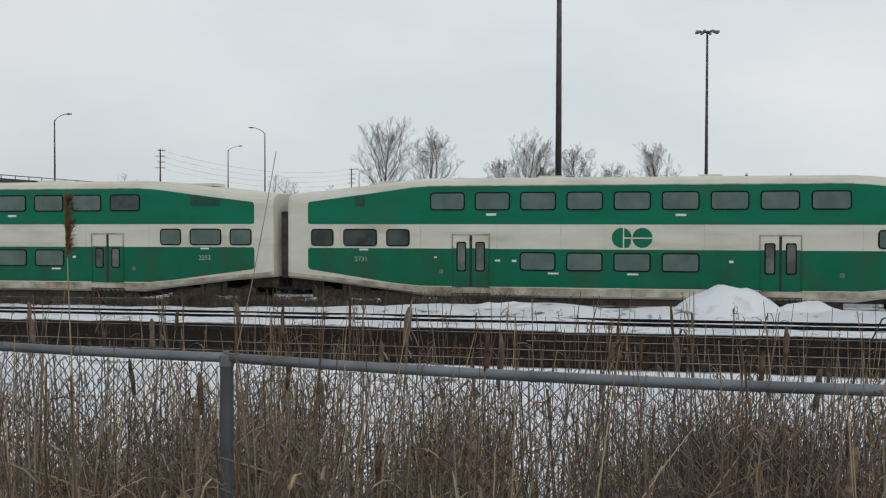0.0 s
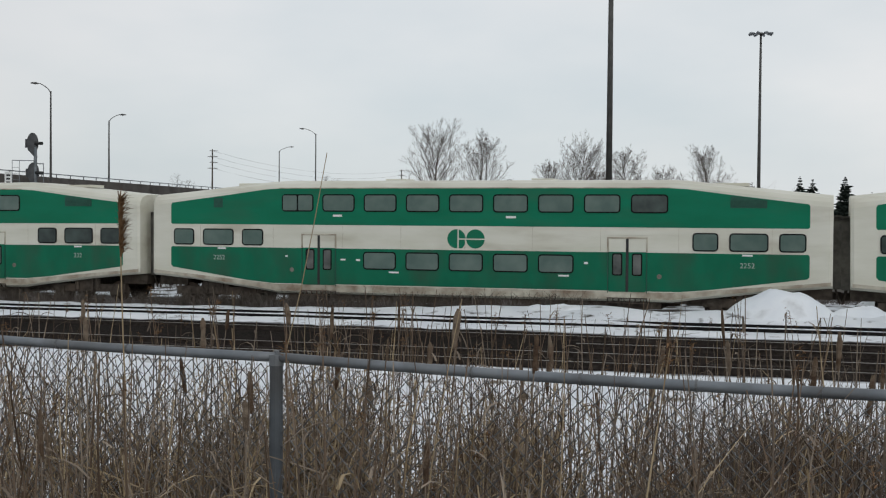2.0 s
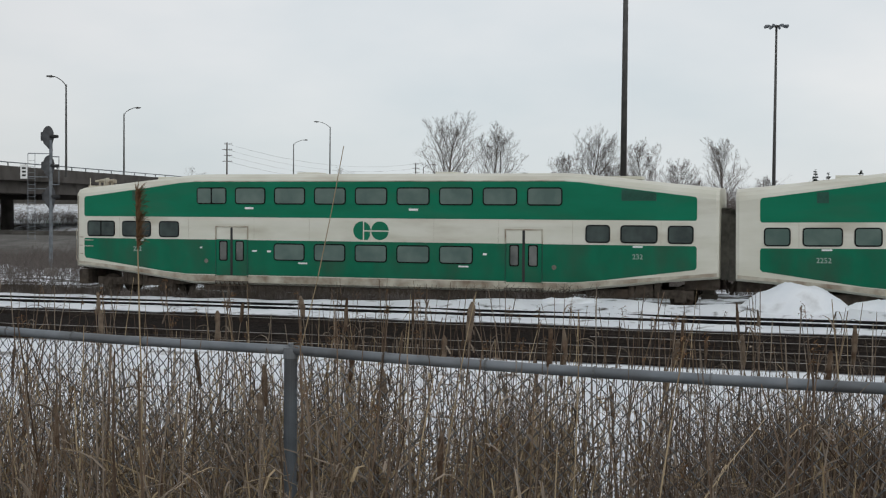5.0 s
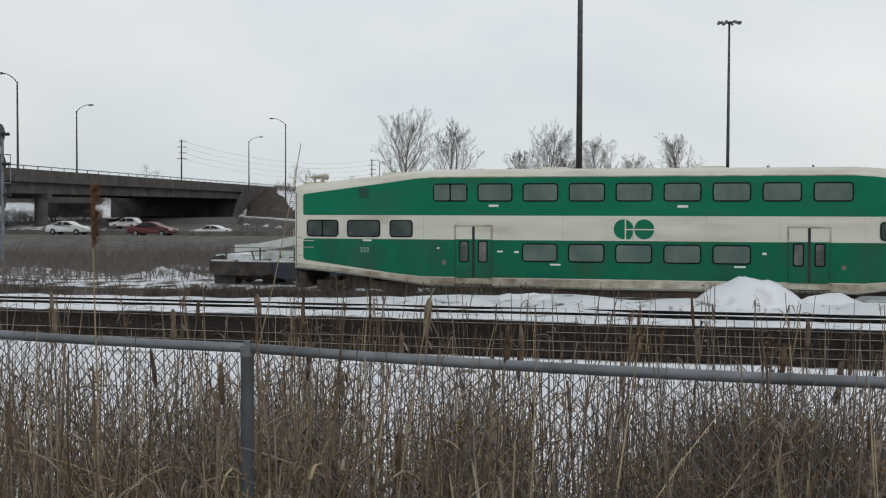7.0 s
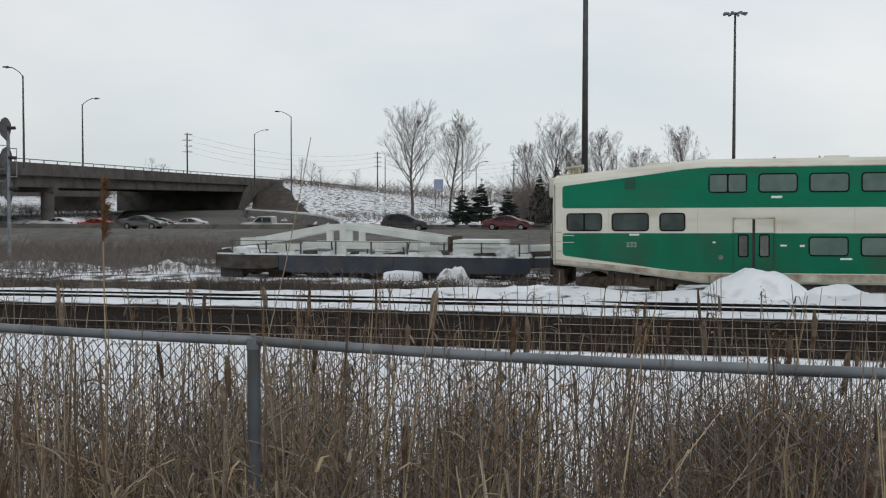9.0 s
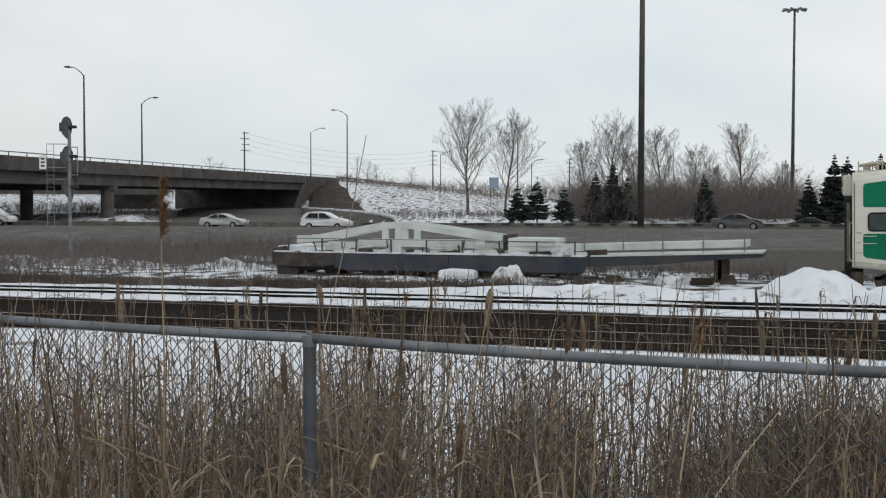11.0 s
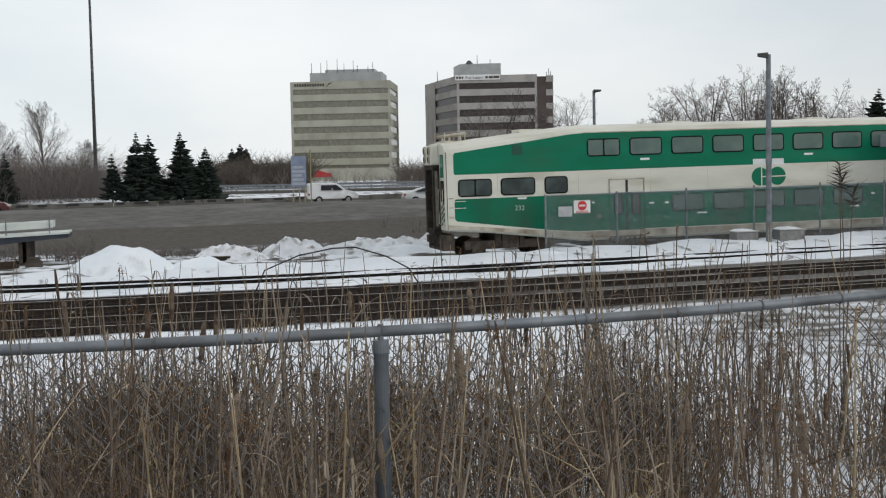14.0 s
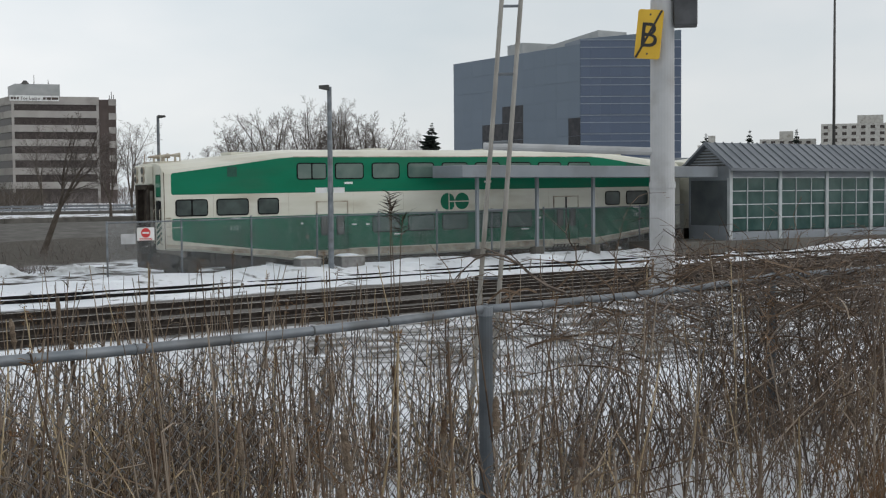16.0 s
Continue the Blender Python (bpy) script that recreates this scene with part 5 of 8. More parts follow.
# ---- snow heaps and lineside clutter ----
def heap(label, s, d, rs, rd, h, mat, seed, sharp=1.0, category="snow pile"):
    n, rings = 48, 14
    verts, faces = [], []
    base = track(s, d)
    for i in range(rings + 1):
        q = i / rings
        for k in range(n):
            a = 2 * math.pi * k / n
            wob = 1 + 0.16 * noise.noise((math.cos(a) * 1.3 + seed, math.sin(a) * 1.3, seed))
            ss, dd = rs * q * wob * math.cos(a), rd * q * wob * math.sin(a)
            z = h * (0.5 + 0.5 * math.cos(math.pi * q ** sharp)) + (0.34 if mat != M["snow_heap"] else 0.08) * h * noise.noise((ss * 1.7 + seed, dd * 1.7, 0)) * (1 - q * q) + (0.26 if mat != M["snow_heap"] else 0.03) * h * noise.noise((ss * 4.1 + seed, dd * 4.1, 4)) * (1 - q) + 0.05 * noise.noise((ss * 6, dd * 6, seed))
            p = track(s + ss, d + dd, z - 0.12)
            verts.append(p)
    for i in range(rings):
        for k in range(n):
            a, b = i * n, (i + 1) * n
            faces.append((a + k, b + k, b + (k + 1) % n, a + (k + 1) % n))
    me = bpy.data.meshes.new("snow_mound")
    me.from_pydata(verts, [], faces)
    me.materials.append(mat)
    for p in me.polygons:
        p.use_smooth = True
    tagged(new("snow_mound", me), label, category, "snow piles")


heap("rounded heap of clean white snow beside the track", -1.15, 41.75, 2.7, 1.5, 1.28, M["snow_heap"], 1, 1.25)
heap("rounded heap of clean white snow beside the track", 1.35, 41.85, 2.3, 1.2, 0.80, M["snow_heap"], 11, 1.1)
heap("long low heap of snow beside the track", -8.5, 41.8, 3.6, 1.2, 0.62, M["snow_heap"], 2)
heap("long low heap of snow beside the track", -4.8, 41.9, 2.0, 1.0, 0.45, M["snow_heap"], 21)
heap("grey dirty heap of ploughed snow", -13.2, 48.5, 1.5, 0.9, 0.8, M["crusty_snow"], 3)
heap("dirty heap of ploughed snow with debris", 5.3, 50.0, 2.4, 1.4, 0.86, M["crusty_snow"], 4)
heap("long lumpy ridge of ploughed snow", 9.0, 49.9, 7.0, 1.1, 0.70, M["crusty_snow"], 63)
heap("ploughed heap of snow", 8.0, 50.0, 1.6, 1.3, 0.74, M["crusty_snow"], 5)
heap("ploughed heap of snow", 11.2, 50.2, 2.6, 1.3, 0.74, M["crusty_snow"], 6)
heap("ploughed heap of snow", 14.6, 50.3, 2.4, 1.3, 0.48, M["dirty_snow"], 61)
heap("ploughed heap of snow", 9.6, 49.0, 3.0, 1.0, 0.5, M["snow_heap"], 62)
heap("ploughed heap of snow", 2.6, 49.0, 2.3, 1.2, 0.75, M["crusty_snow"], 7)
heap("ploughed heap of snow", -6.5, 49.3, 2.4, 1.2, 0.5, M["dirty_snow"], 8)
heap("low bank of snow beside the track", 13.0, 41.3, 4.0, 0.8, 0.5, M["snow_heap"], 9)
heap("low bank of snow beside the track", 24.5, 41.2, 3.6, 0.7, 0.5, M["snow_heap"], 10)
heap("low bank of snow beside the track", 31.0, 41.0, 4.0, 0.7, 0.55, M["snow_heap"], 12)
heap("long bank of snow below the platform", 50.0, 39.85, 10.0, 0.5, 0.55, M["snow_heap"], 14)
heap("long bank of snow below the platform", 64.0, 39.8, 11.0, 0.5, 0.55, M["snow_heap"], 15)
for s, d, w, h, az in ((-15.7, 49.6, 1.6, 0.50, 0),):
    bm = bmesh.new()
    slab(bm, [(-w / 2, 0), (-w / 2 + 0.05, h * 0.86), (-w * 0.2, h), (w * 0.3, h * 0.94), (w / 2 - 0.04, h * 0.88), (w / 2, 0)], -0.4, 0.4)
    o = part("snow_block", bm, M["snow_heap"], bevel=0.08)
    o.matrix_basis = Matrix.Translation(track(s, d, -0.02)) @ pose(0, 0, 0, 0, 0, -BEAR + az)
    tagged(o, "squared block of old white snow beside the wagon", "snow block", "snow piles")
heap("long low ridge of crusty snow beside the siding", -37.0, 55.5, 7.5, 1.0, 0.5, M["crusty_snow"], 34)
heap("long low ridge of crusty snow beside the siding", -28.5, 53.6, 3.6, 0.9, 0.62, M["crusty_snow"], 35)
heap("low lumpy heap of dirty snow beside the siding", -31.0, 61.0, 4.2, 1.2, 0.45, M["dirty_snow"], 36)
heap("low lumpy heap of dirty snow beside the siding", -44.0, 58.0, 5.0, 1.1, 0.5, M["crusty_snow"], 37)
heap("low bank of snow beside the track", 38.0, 40.7, 4.0, 0.6, 0.5, M["snow_heap"], 13)

for s, d, w, h, mat in ((-5.6, 48.9, 0.9, 0.28, "tie"), (-4.6, 49.1, 0.6, 0.4, "wood_pole"), (2.0, 48.4, 1.5, 0.22, "tie"), (-9.0, 48.8, 0.7, 0.3, "tie")):
    bm = bmesh.new()
    box(bm, -w / 2, w / 2, -0.2, 0.2, 0, h * 0.55)
    box(bm, -w / 2 + 0.06, w / 2 - 0.1, -0.17, 0.24, h * 0.56, h)
    o = part("lineside_timber", bm, M[mat], bevel=0.01)
    o.matrix_basis = Matrix.Translation(track(s, d, 0.05)) @ pose(0, 0, 0, 0, 0, -BEAR + random.uniform(-20, 20))
    tagged(o, "discarded weathered timber beside the siding", "timber", "lineside timber")


# ---- trees ----
def branch(trunk, crown, p, way, length, rad, level, rng, up, counts, angle, profile):
    """One limb with its side shoots; profile gives the shoots' length along it."""
    segs = (7, 5, 3, 2, 1)[level]
    pts, ways = [p], [way]
    bm = trunk if level < 2 else crown
    for i in range(segs):
        w = (ways[-1] + Vector((rng.gauss(0, 0.07 + 0.05 * level), rng.gauss(0, 0.07 + 0.05 * level), up * (0.10 if level else 0.0)))).normalized()
        e = pts[-1] + w * (length / segs)
        a, b = rad * (1 - 0.85 * i / segs), rad * (1 - 0.85 * (i + 1) / segs)
        ring_between(bm, pts[-1], e, max(a, 0.008), max(b, 0.007), (7, 5, 3, 3, 3)[level], False)
        pts.append(e)
        ways.append(w)
    if level >= len(counts):
        return
    n = counts[level]
    turn = rng.uniform(0, 6.28)
    for k in range(n):
        low = 0.24 if level == 0 else 0.22
        t = low + (0.985 - low) * (k + rng.random()) / n
        i = min(segs - 1, int(t * segs))
        base = pts[i].lerp(pts[i + 1], t * segs - i)
        w = ways[i + 1]
        turn += 2.4 + rng.gauss(0, 0.5)
        side = w.orthogonal().normalized()
        side.rotate(Matrix.Rotation(turn, 3, w))
        a = radians(angle[level] * rng.uniform(0.75, 1.2) * (1.15 - 0.45 * t if level == 0 else 1.0))
        nw = w * math.cos(a) + side * math.sin(a)
        nw.z += 0.12 * up
        ln = length * profile[level] * (math.sin(math.pi * min(1.0, (0.10 + 0.9 * t))) ** 0.55 if level == 0 else (1.12 - 0.75 * t)) * rng.uniform(0.72, 1.15)
        branch(trunk, crown, base, nw.normalized(), ln, max(0.009, rad * (1 - 0.8 * t) * (0.42 if level == 0 else 0.55)), level + 1, rng, up, counts, angle, profile)


def bare_tree(az, r, z0, height, rad, seed, counts=(34, 10, 7, 2), angle=(50, 38, 38, 34), profile=(0.42, 0.46, 0.48, 0.5), up=1.0, lean=0.0, label="tall leafless deciduous tree with fine upright twigs"):
    """A tree with one main stem from root to tip."""
    rng = random.Random(seed)
    c = thing("bare_tree", label, "tree", Matrix.Translation(polar(az, r, z0)) @ pose(0, 0, 0, 0, 0, -az), "bare trees")
    trunk, crown = bmesh.new(), bmesh.new()
    branch(trunk, crown, Vector((0, 0, -0.3)), Vector((lean, 0, 1)).normalized(), height, rad, 0, rng, up, counts, angle, profile)
    finish_tree(c, trunk, crown)


def broad_tree(az, r, z0, height, wide, rad, seed, stems=6, fork=0.16, lean=0.0, label="broad leafless tree with a tangled grey crown"):
    """A tree whose short trunk parts into several spreading limbs."""
    rng = random.Random(seed)
    c = thing("bare_tree", label, "tree", Matrix.Translation(polar(az, r, z0)) @ pose(0, 0, 0, 0, 0, -az), "bare trees")
    trunk, crown = bmesh.new(), bmesh.new()
    top = Vector((lean * height * fork, 0, height * fork))
    ring_between(trunk, (0, 0, -0.3), top, rad, rad * 0.8, 9, False)
    for k in range(stems):
        a = 2 * math.pi * (k + rng.uniform(-0.3, 0.3)) / stems
        tilt = wide / height * rng.uniform(0.35, 1.05)
        way = Vector((math.cos(a) * tilt + lean, math.sin(a) * tilt, 1)).normalized()
        branch(trunk, crown, top, way, height * (1 - fork) * rng.uniform(0.80, 1.0), rad * rng.uniform(0.40, 0.58), 1, rng, 0.22, (0, 13, 8, 4), (0, 44, 42, 40), (0, 0.42, 0.50, 0.50))
    finish_tree(c, trunk, crown)


def finish_tree(c, trunk, crown):
    for name, bm, mat in (("trunk", trunk, M["bark"]), ("crown", crown, M["twig"])):
        me = bpy.data.meshes.new(name)
        bm.to_mesh(me)
        bm.free()
        me.materials.append(mat)
        new(name, me).parent = c


def spruce(az, r, z0, height, width, seed, snowy=False):
    rng = random.Random(seed)
    c = thing("spruce", "dark green spruce tree with drooping layered boughs" + (", dusted with snow" if snowy else ""), "tree", Matrix.Translation(polar(az, r, z0)), "spruces")
    bm = bmesh.new()
    ring_between(bm, (0, 0, -0.3), (0, 0, height * 0.97), 0.16 * height / 8, 0.02, 7)
    part("trunk", bm, M["bark"], c)
    bm = bmesh.new()
    layers = int(height * (5.5 if snowy else 9))
    bias = rng.uniform(0, 2 * math.pi)
    for i in range(layers):
        q = (i + rng.uniform(-0.8, 0.8)) / layers
        q = max(0.0, min(0.99, q))
        z = height * (0.05 + 0.93 * q) + rng.uniform(-0.12, 0.12)
        reach = width * (1 - q) ** 0.80 * rng.uniform(0.60, 1.22) + 0.07
        n = max(6, int(17 * (1 - q) + 5))
        for k in range(n):
            a = 2 * math.pi * (k + rng.random() * 0.8) / n
            rr = reach * rng.uniform(0.45, 1.2) * (1 + 0.15 * math.cos(a - bias))
            u, v = Vector((math.cos(a), math.sin(a), 0)), Vector((-math.sin(a), math.cos(a), 0))
            drop = rr * rng.uniform(-0.05, 0.40)
            w = rr * rng.uniform(0.10, 0.20) + 0.04
            root = Vector((0, 0, z + 0.06 * rr))
            mid = u * rr * 0.6 + Vector((0, 0, z - drop * 0.45))
            tip = u * rr + Vector((0, 0, z - drop + 0.12 * rr))
            vs = [bm.verts.new(x) for x in (root, mid + v * w, tip, mid - v * w, mid + Vector((0, 0, -0.13 * rr - 0.04)), mid + Vector((0, 0, 0.10 * rr)))]
            for f in ((0, 1, 5), (1, 2, 5), (2, 3, 5), (3, 0, 5), (1, 0, 4), (2, 1, 4), (3, 2, 4), (0, 3, 4)):
                bm.faces.new([vs[j] for j in f])
    me = bpy.data.meshes.new("crown")
    bm.to_mesh(me)
    bm.free()
    me.materials.append(M["needles"])
    new("crown", me).parent = c


# bare trees behind the highway
for az, r, z0, h, rad, seed, wide in ((-1.30, 190, 0.9, 17.4, 0.26, 3, 0.27), (0.42, 195, 0.9, 16.9, 0.20, 8, 0.25), (5.3, 205, 0.6, 16.8, 0.24, 5, 0.27), (7.55, 215, 0.6, 16.0, 0.22, 12, 0.24), (10.95, 215, 0.6, 15.7, 0.22, 14, 0.25),
                                      (4.25, 210, 0.6, 14.0, 0.2, 16, 0.20), (6.35, 225, 0.6, 12.8, 0.2, 18, 0.24), (8.75, 225, 0.6, 12.6, 0.18, 20, 0.26), (12.5, 235, 0.6, 10.4, 0.16, 22, 0.24), (9.6, 240, 0.6, 9.5, 0.15, 24, 0.26)):
    bare_tree(az, r, z0, h * 0.82, rad, seed, (30, 10, 8, 2), profile=(wide * 2.25, 0.48, 0.50, 0.5))
for az, r, z0, h, rad, seed in ((-6.4, 300, 6.6, 6.4, 0.12, 26), (-5.9, 303, 6.4, 5.6, 0.1, 27), (-5.5, 305, 6.2, 5.0, 0.1, 28), (-3.9, 310, 5.2, 5.6, 0.1, 30), (-13.0, 330, 4.2, 9.4, 0.13, 32), (-12.55, 334, 4.2, 8.0, 0.12, 34), (2.3, 300, 2.0, 6.0, 0.1, 33)):
    bare_tree(az, r, z0, h, rad, seed, (18, 6, 4), (50, 40, 38), (0.40, 0.5, 0.5), 0.3)
# broad trees behind the station and by the offices
for az, r, h, wide, rad, seed in ((39.3, 118, 9.6, 3.4, 0.19, 41), (40.7, 116, 10.9, 3.4, 0.22, 42), (42.3, 120, 11.4, 3.6, 0.22, 49), (43.8, 114, 11.0, 3.6, 0.22, 43), (45.3, 118, 10.2, 3.2, 0.2, 44), (37.9, 122, 7.0, 2.4, 0.15, 45), (46.6, 150, 10.4, 3.0, 0.2, 48)):
    broad_tree(az, r, 0.6, h, wide, rad, seed, 9)
for az, r, h, seed in ((34.4, 180, 13.2, 46), (33.5, 150, 9.5, 47), (30.6, 210, 14.0, 50)):
    broad_tree(az, r, 0.6, h, 4.0, 0.2, seed, 5)
broad_tree(30.55, 68, 0.3, 7.4, 2.3, 0.17, 51, 4, 0.30, 0.42, label="leaning leafless tree with a dark crooked trunk")

for i, (az, r, top, width) in enumerate(((1.0, 150, 0.65, 1.5), (1.88, 150, 0.98, 1.7), (3.05, 150, 0.5, 1.6), (5.35, 152, 1.64, 1.9), (4.55, 153, 1.25, 1.6), (6.0, 155, 1.1, 1.5), (9.36, 152, 1.14, 1.6), (13.87, 146, 1.05, 1.5), (14.95, 146, 1.95, 2.3), (15.5, 147, 1.85, 2.2), (16.85, 147, 1.98, 2.4), (17.97, 147, 1.28, 2.2), (17.3, 150, 0.9, 1.8))):
    spruce(az, r, 0.6, r * math.tan(radians(top)) + 2.8, width, 60 + i, az < 4)
spruce(47.93, 135, 0.6, 10.3, 3.3, 80)
spruce(60.3, 170, 0.6, 10.3, 2.4, 81)
spruce(62.2, 170, 0.6, 10.8, 2.2, 82)
spruce(64.2, 190, 0.6, 11.6, 2.2, 83)
for i, (az, r, h, w) in enumerate(((19.15, 315, 9.2, 4.2), (19.5, 320, 10.4, 4.6), (19.78, 318, 9.4, 4.0))):
    spruce(az, r, 0.6, h, w, 90 + i)


def thicket(name, label, count, az0, az1, r0, r1, h0, h1, seed, thick=0.035, mat="thicket"):
    """Leafless scrub: many thin forking stems, as one mass."""
    rng = random.Random(seed)
    bm = bmesh.new()
    for _ in range(count):
        p = polar(rng.uniform(az0, az1), rng.uniform(r0, r1))
        p.z = ground_z(p.x, p.y) - 0.1
        h = rng.uniform(h0, h1) * rng.uniform(0.6, 1)
        w = Vector((rng.gauss(0, 0.24), rng.gauss(0, 0.24), 1))
        e = p + w * h * 0.5
        ring_between(bm, p, e, thick, thick * 0.7, 3, False)
        for _ in range(4):
            ww = (w + Vector((rng.gauss(0, 0.6), rng.gauss(0, 0.6), 0)))
            b = p.lerp(e, rng.uniform(0.4, 1))
            ring_between(bm, b, b + ww * h * rng.uniform(0.3, 0.55), thick * 0.7, thick * 0.35, 3, False)
    me = bpy.data.meshes.new(name)
    bm.to_mesh(me)
    bm.free()
    me.materials.append(M[mat])
    tagged(new(name, me), label, "bushes", kind="stuff")


thicket("thicket", "dense grey-brown leafless thicket behind the highway", 5600, 3.4, 13.6, 150, 205, 2.0, 8.5, 5, 0.020)
thicket("far_scrub", "leafless scrub on the snowy slope", 1100, -5.8, 1.5, 225, 300, 0.2, 0.6, 6, 0.022)
thicket("bridge_scrub", "leafless scrub below the overpass", 900, -24.0, -14.9, 185, 330, 1.0, 3.2, 17, 0.03)
thicket("bank_scrub", "brown scrub on the bank beside the overpass", 1500, -9.0, -7.3, 250, 300, 0.3, 1.0, 18, 0.035, "twig")
thicket("bank_scrub", "dense dark brown brush on the bank beside the overpass", 2300, -8.8, -7.3, 215, 285, 0.25, 0.8, 118, 0.05, "bark")
thicket("bank_scrub", "dark brown brush low on the bank beside the overpass", 500, -7.5, -6.2, 225, 250, 0.2, 0.6, 120, 0.045, "bark")
thicket("ridge_scrub", "leafless scrub along the top of the snowy slope", 900, -7.2, 3.0, 296, 330, 0.6, 2.6, 119, 0.03)
thicket("verge_scrub", "thin leafless scrub along the highway verge", 900, -9.0, 3.6, 158, 190, 0.5, 2.0, 7, 0.022)
thicket("lineside_brush", "grey leafless brush beside the siding", 2600, -25.0, -9.3, 57, 84, 0.7, 1.9, 8, 0.012)
thicket("lineside_brush", "grey leafless brush beside the siding", 1100, -6.0, 13.0, 52.6, 60, 0.3, 1.0, 9, 0.012)
thicket("office_shrubs", "bare shrubs round the office towers", 700, 20.0, 47.0, 190, 330, 1.5, 5.0, 10, 0.035)
thicket("office_thicket", "dark leafless trees and shrubs beside the office towers", 2200, 18.0, 22.6, 235, 335, 3.5, 8.6, 12, 0.055, "bark")
thicket("office_thicket", "dark leafless trees and shrubs between the office towers", 700, 26.6, 30.6, 200, 300, 2.0, 6.5, 13, 0.04, "bark")
thicket("far_woods", "distant grey leafless woodland on the skyline", 6400, -32.0, 76.0, 560, 800, 4.0, 11.0, 11, 0.09)


def lineside_grass(label, count, s0, s1, d0, d1, h0, h1, seed, mat):
    """Low dead grass beside the rails: short bent blades in tussocks."""
    rng = random.Random(seed)
    bm = bmesh.new()
    for _ in range(count):
        s, d = rng.uniform(s0, s1), rng.uniform(d0, d1)
        if noise.noise((s * 0.35, d * 0.8, seed)) + rng.gauss(0, 0.2) < -0.15:
            continue
        base = track(s, d)
        for _ in range(rng.randint(5, 9)):
            p = base + Vector((rng.gauss(0, 0.10), rng.gauss(0, 0.10), 0))
            p.z = ground_z(p.x, p.y) - 0.02
            way = Vector((rng.gauss(0, 0.35), rng.gauss(0, 0.35), 1)).normalized()
            h = rng.uniform(h0, h1)
            e = p + way * h * 0.6
            ring_between(bm, p, e, 0.010, 0.008, 3, False)
            ring_between(bm, e, e + (way + Vector((rng.gauss(0, 0.5), rng.gauss(0, 0.5), -0.2))).normalized() * h * 0.5, 0.008, 0.004, 3, False)
    me = bpy.data.meshes.new("lineside_grass")
    bm.to_mesh(me)
    bm.free()
    me.materials.append(M[mat])
    tagged(new("lineside_grass", me), label, "grass", kind="stuff")


lineside_grass("soiled dead grass beside the passenger track", 1900, -46, -6, 42.5, 43.6, 0.22, 0.62, 21, "bark")
lineside_grass("soiled dead grass beside the passenger track", 260, -46, -9, 42.4, 43.0, 0.15, 0.36, 22, "thicket")
lineside_grass("dead grass between the heaps by the siding", 420, -4, 14, 51.5, 53.5, 0.2, 0.5, 23, "thicket")
lineside_grass("a few dead stems on the bank below the office towers", 60, 12, 24, 56, 70, 0.3, 0.9, 24, "thicket")


# ---- buildings ----
M["beige"] = surface("beige_precast", (0.37, 0.365, 0.30), (0.44, 0.43, 0.36), 0.15, 0.85, dirt=(0.29, 0.28, 0.23), dirt_scale=0.2, bump=0.05)
M["beige_glass"] = glazing("bronze_band_glass", (0.17, 0.165, 0.125), 0.2, (0.25, 0.24, 0.19))
M["grey_cast"] = surface("grey_precast", (0.34, 0.32, 0.30), (0.41, 0.39, 0.365), 0.15, 0.85, dirt=(0.26, 0.245, 0.23), dirt_scale=0.2, bump=0.05)
M["brown_glass"] = glazing("brown_band_glass", (0.060, 0.050, 0.047), 0.35, (0.085, 0.072, 0.067), 0.12)
M["brown_brick"] = surface("dark_brown_cladding", (0.075, 0.06, 0.055), (0.105, 0.085, 0.078), 0.3, 0.85, bump=0.05)
M["penthouse"] = surface("pale_grey_metal", (0.34, 0.36, 0.36), (0.42, 0.43, 0.43), 0.4, 0.7, bump=0.05)
M["curtain"] = random_tone("blue_grey_curtain_glass", (0.085, 0.118, 0.185), (0.098, 0.133, 0.202), 0.3, dark=(0.08, 0.11, 0.175))
M["curtain_dull"] = random_tone("grey_blue_cladding", (0.128, 0.166, 0.212), (0.138, 0.177, 0.224), 0.5, dark=(0.122, 0.160, 0.205))
M["mullion"] = surface("pale_mullion", (0.30, 0.34, 0.40), (0.36, 0.40, 0.46), 1, 0.5, bump=0)
M["metal_roof"] = surface("grey_standing_seam_roof", (0.15, 0.165, 0.185), (0.20, 0.215, 0.235), 0.6, 0.55, 0.2, bump=0.05)
M["station_panel"] = surface("grey_station_panel", (0.21, 0.235, 0.26), (0.265, 0.29, 0.315), 0.5, 0.6, dirt=(0.17, 0.18, 0.19), bump=0.05)
M["station_glass"] = glazing("greenish_station_glass", (0.022, 0.062, 0.055), 0.12, (0.055, 0.105, 0.095), 0.35)
M["end_panel"] = glazing("dull_grey_glazing", (0.085, 0.098, 0.105), 0.3, (0.13, 0.145, 0.15), 0.3)
M["white_mullion"] = surface("white_window_bar", (0.42, 0.45, 0.46), (0.52, 0.55, 0.56), 2, 0.6, dirt=(0.3, 0.31, 0.31), bump=0)


def face_frame(p, q):
    """Local frame of a facade: x from p to q, y into the building, z up."""
    u = (q - p).normalized()
    v = Vector((-u.y, u.x, 0))
    return Matrix(((u.x, v.x, 0, p.x), (u.y, v.y, 0, p.y), (0, 0, 1, 0), (0, 0, 0, 1))), (q - p).length


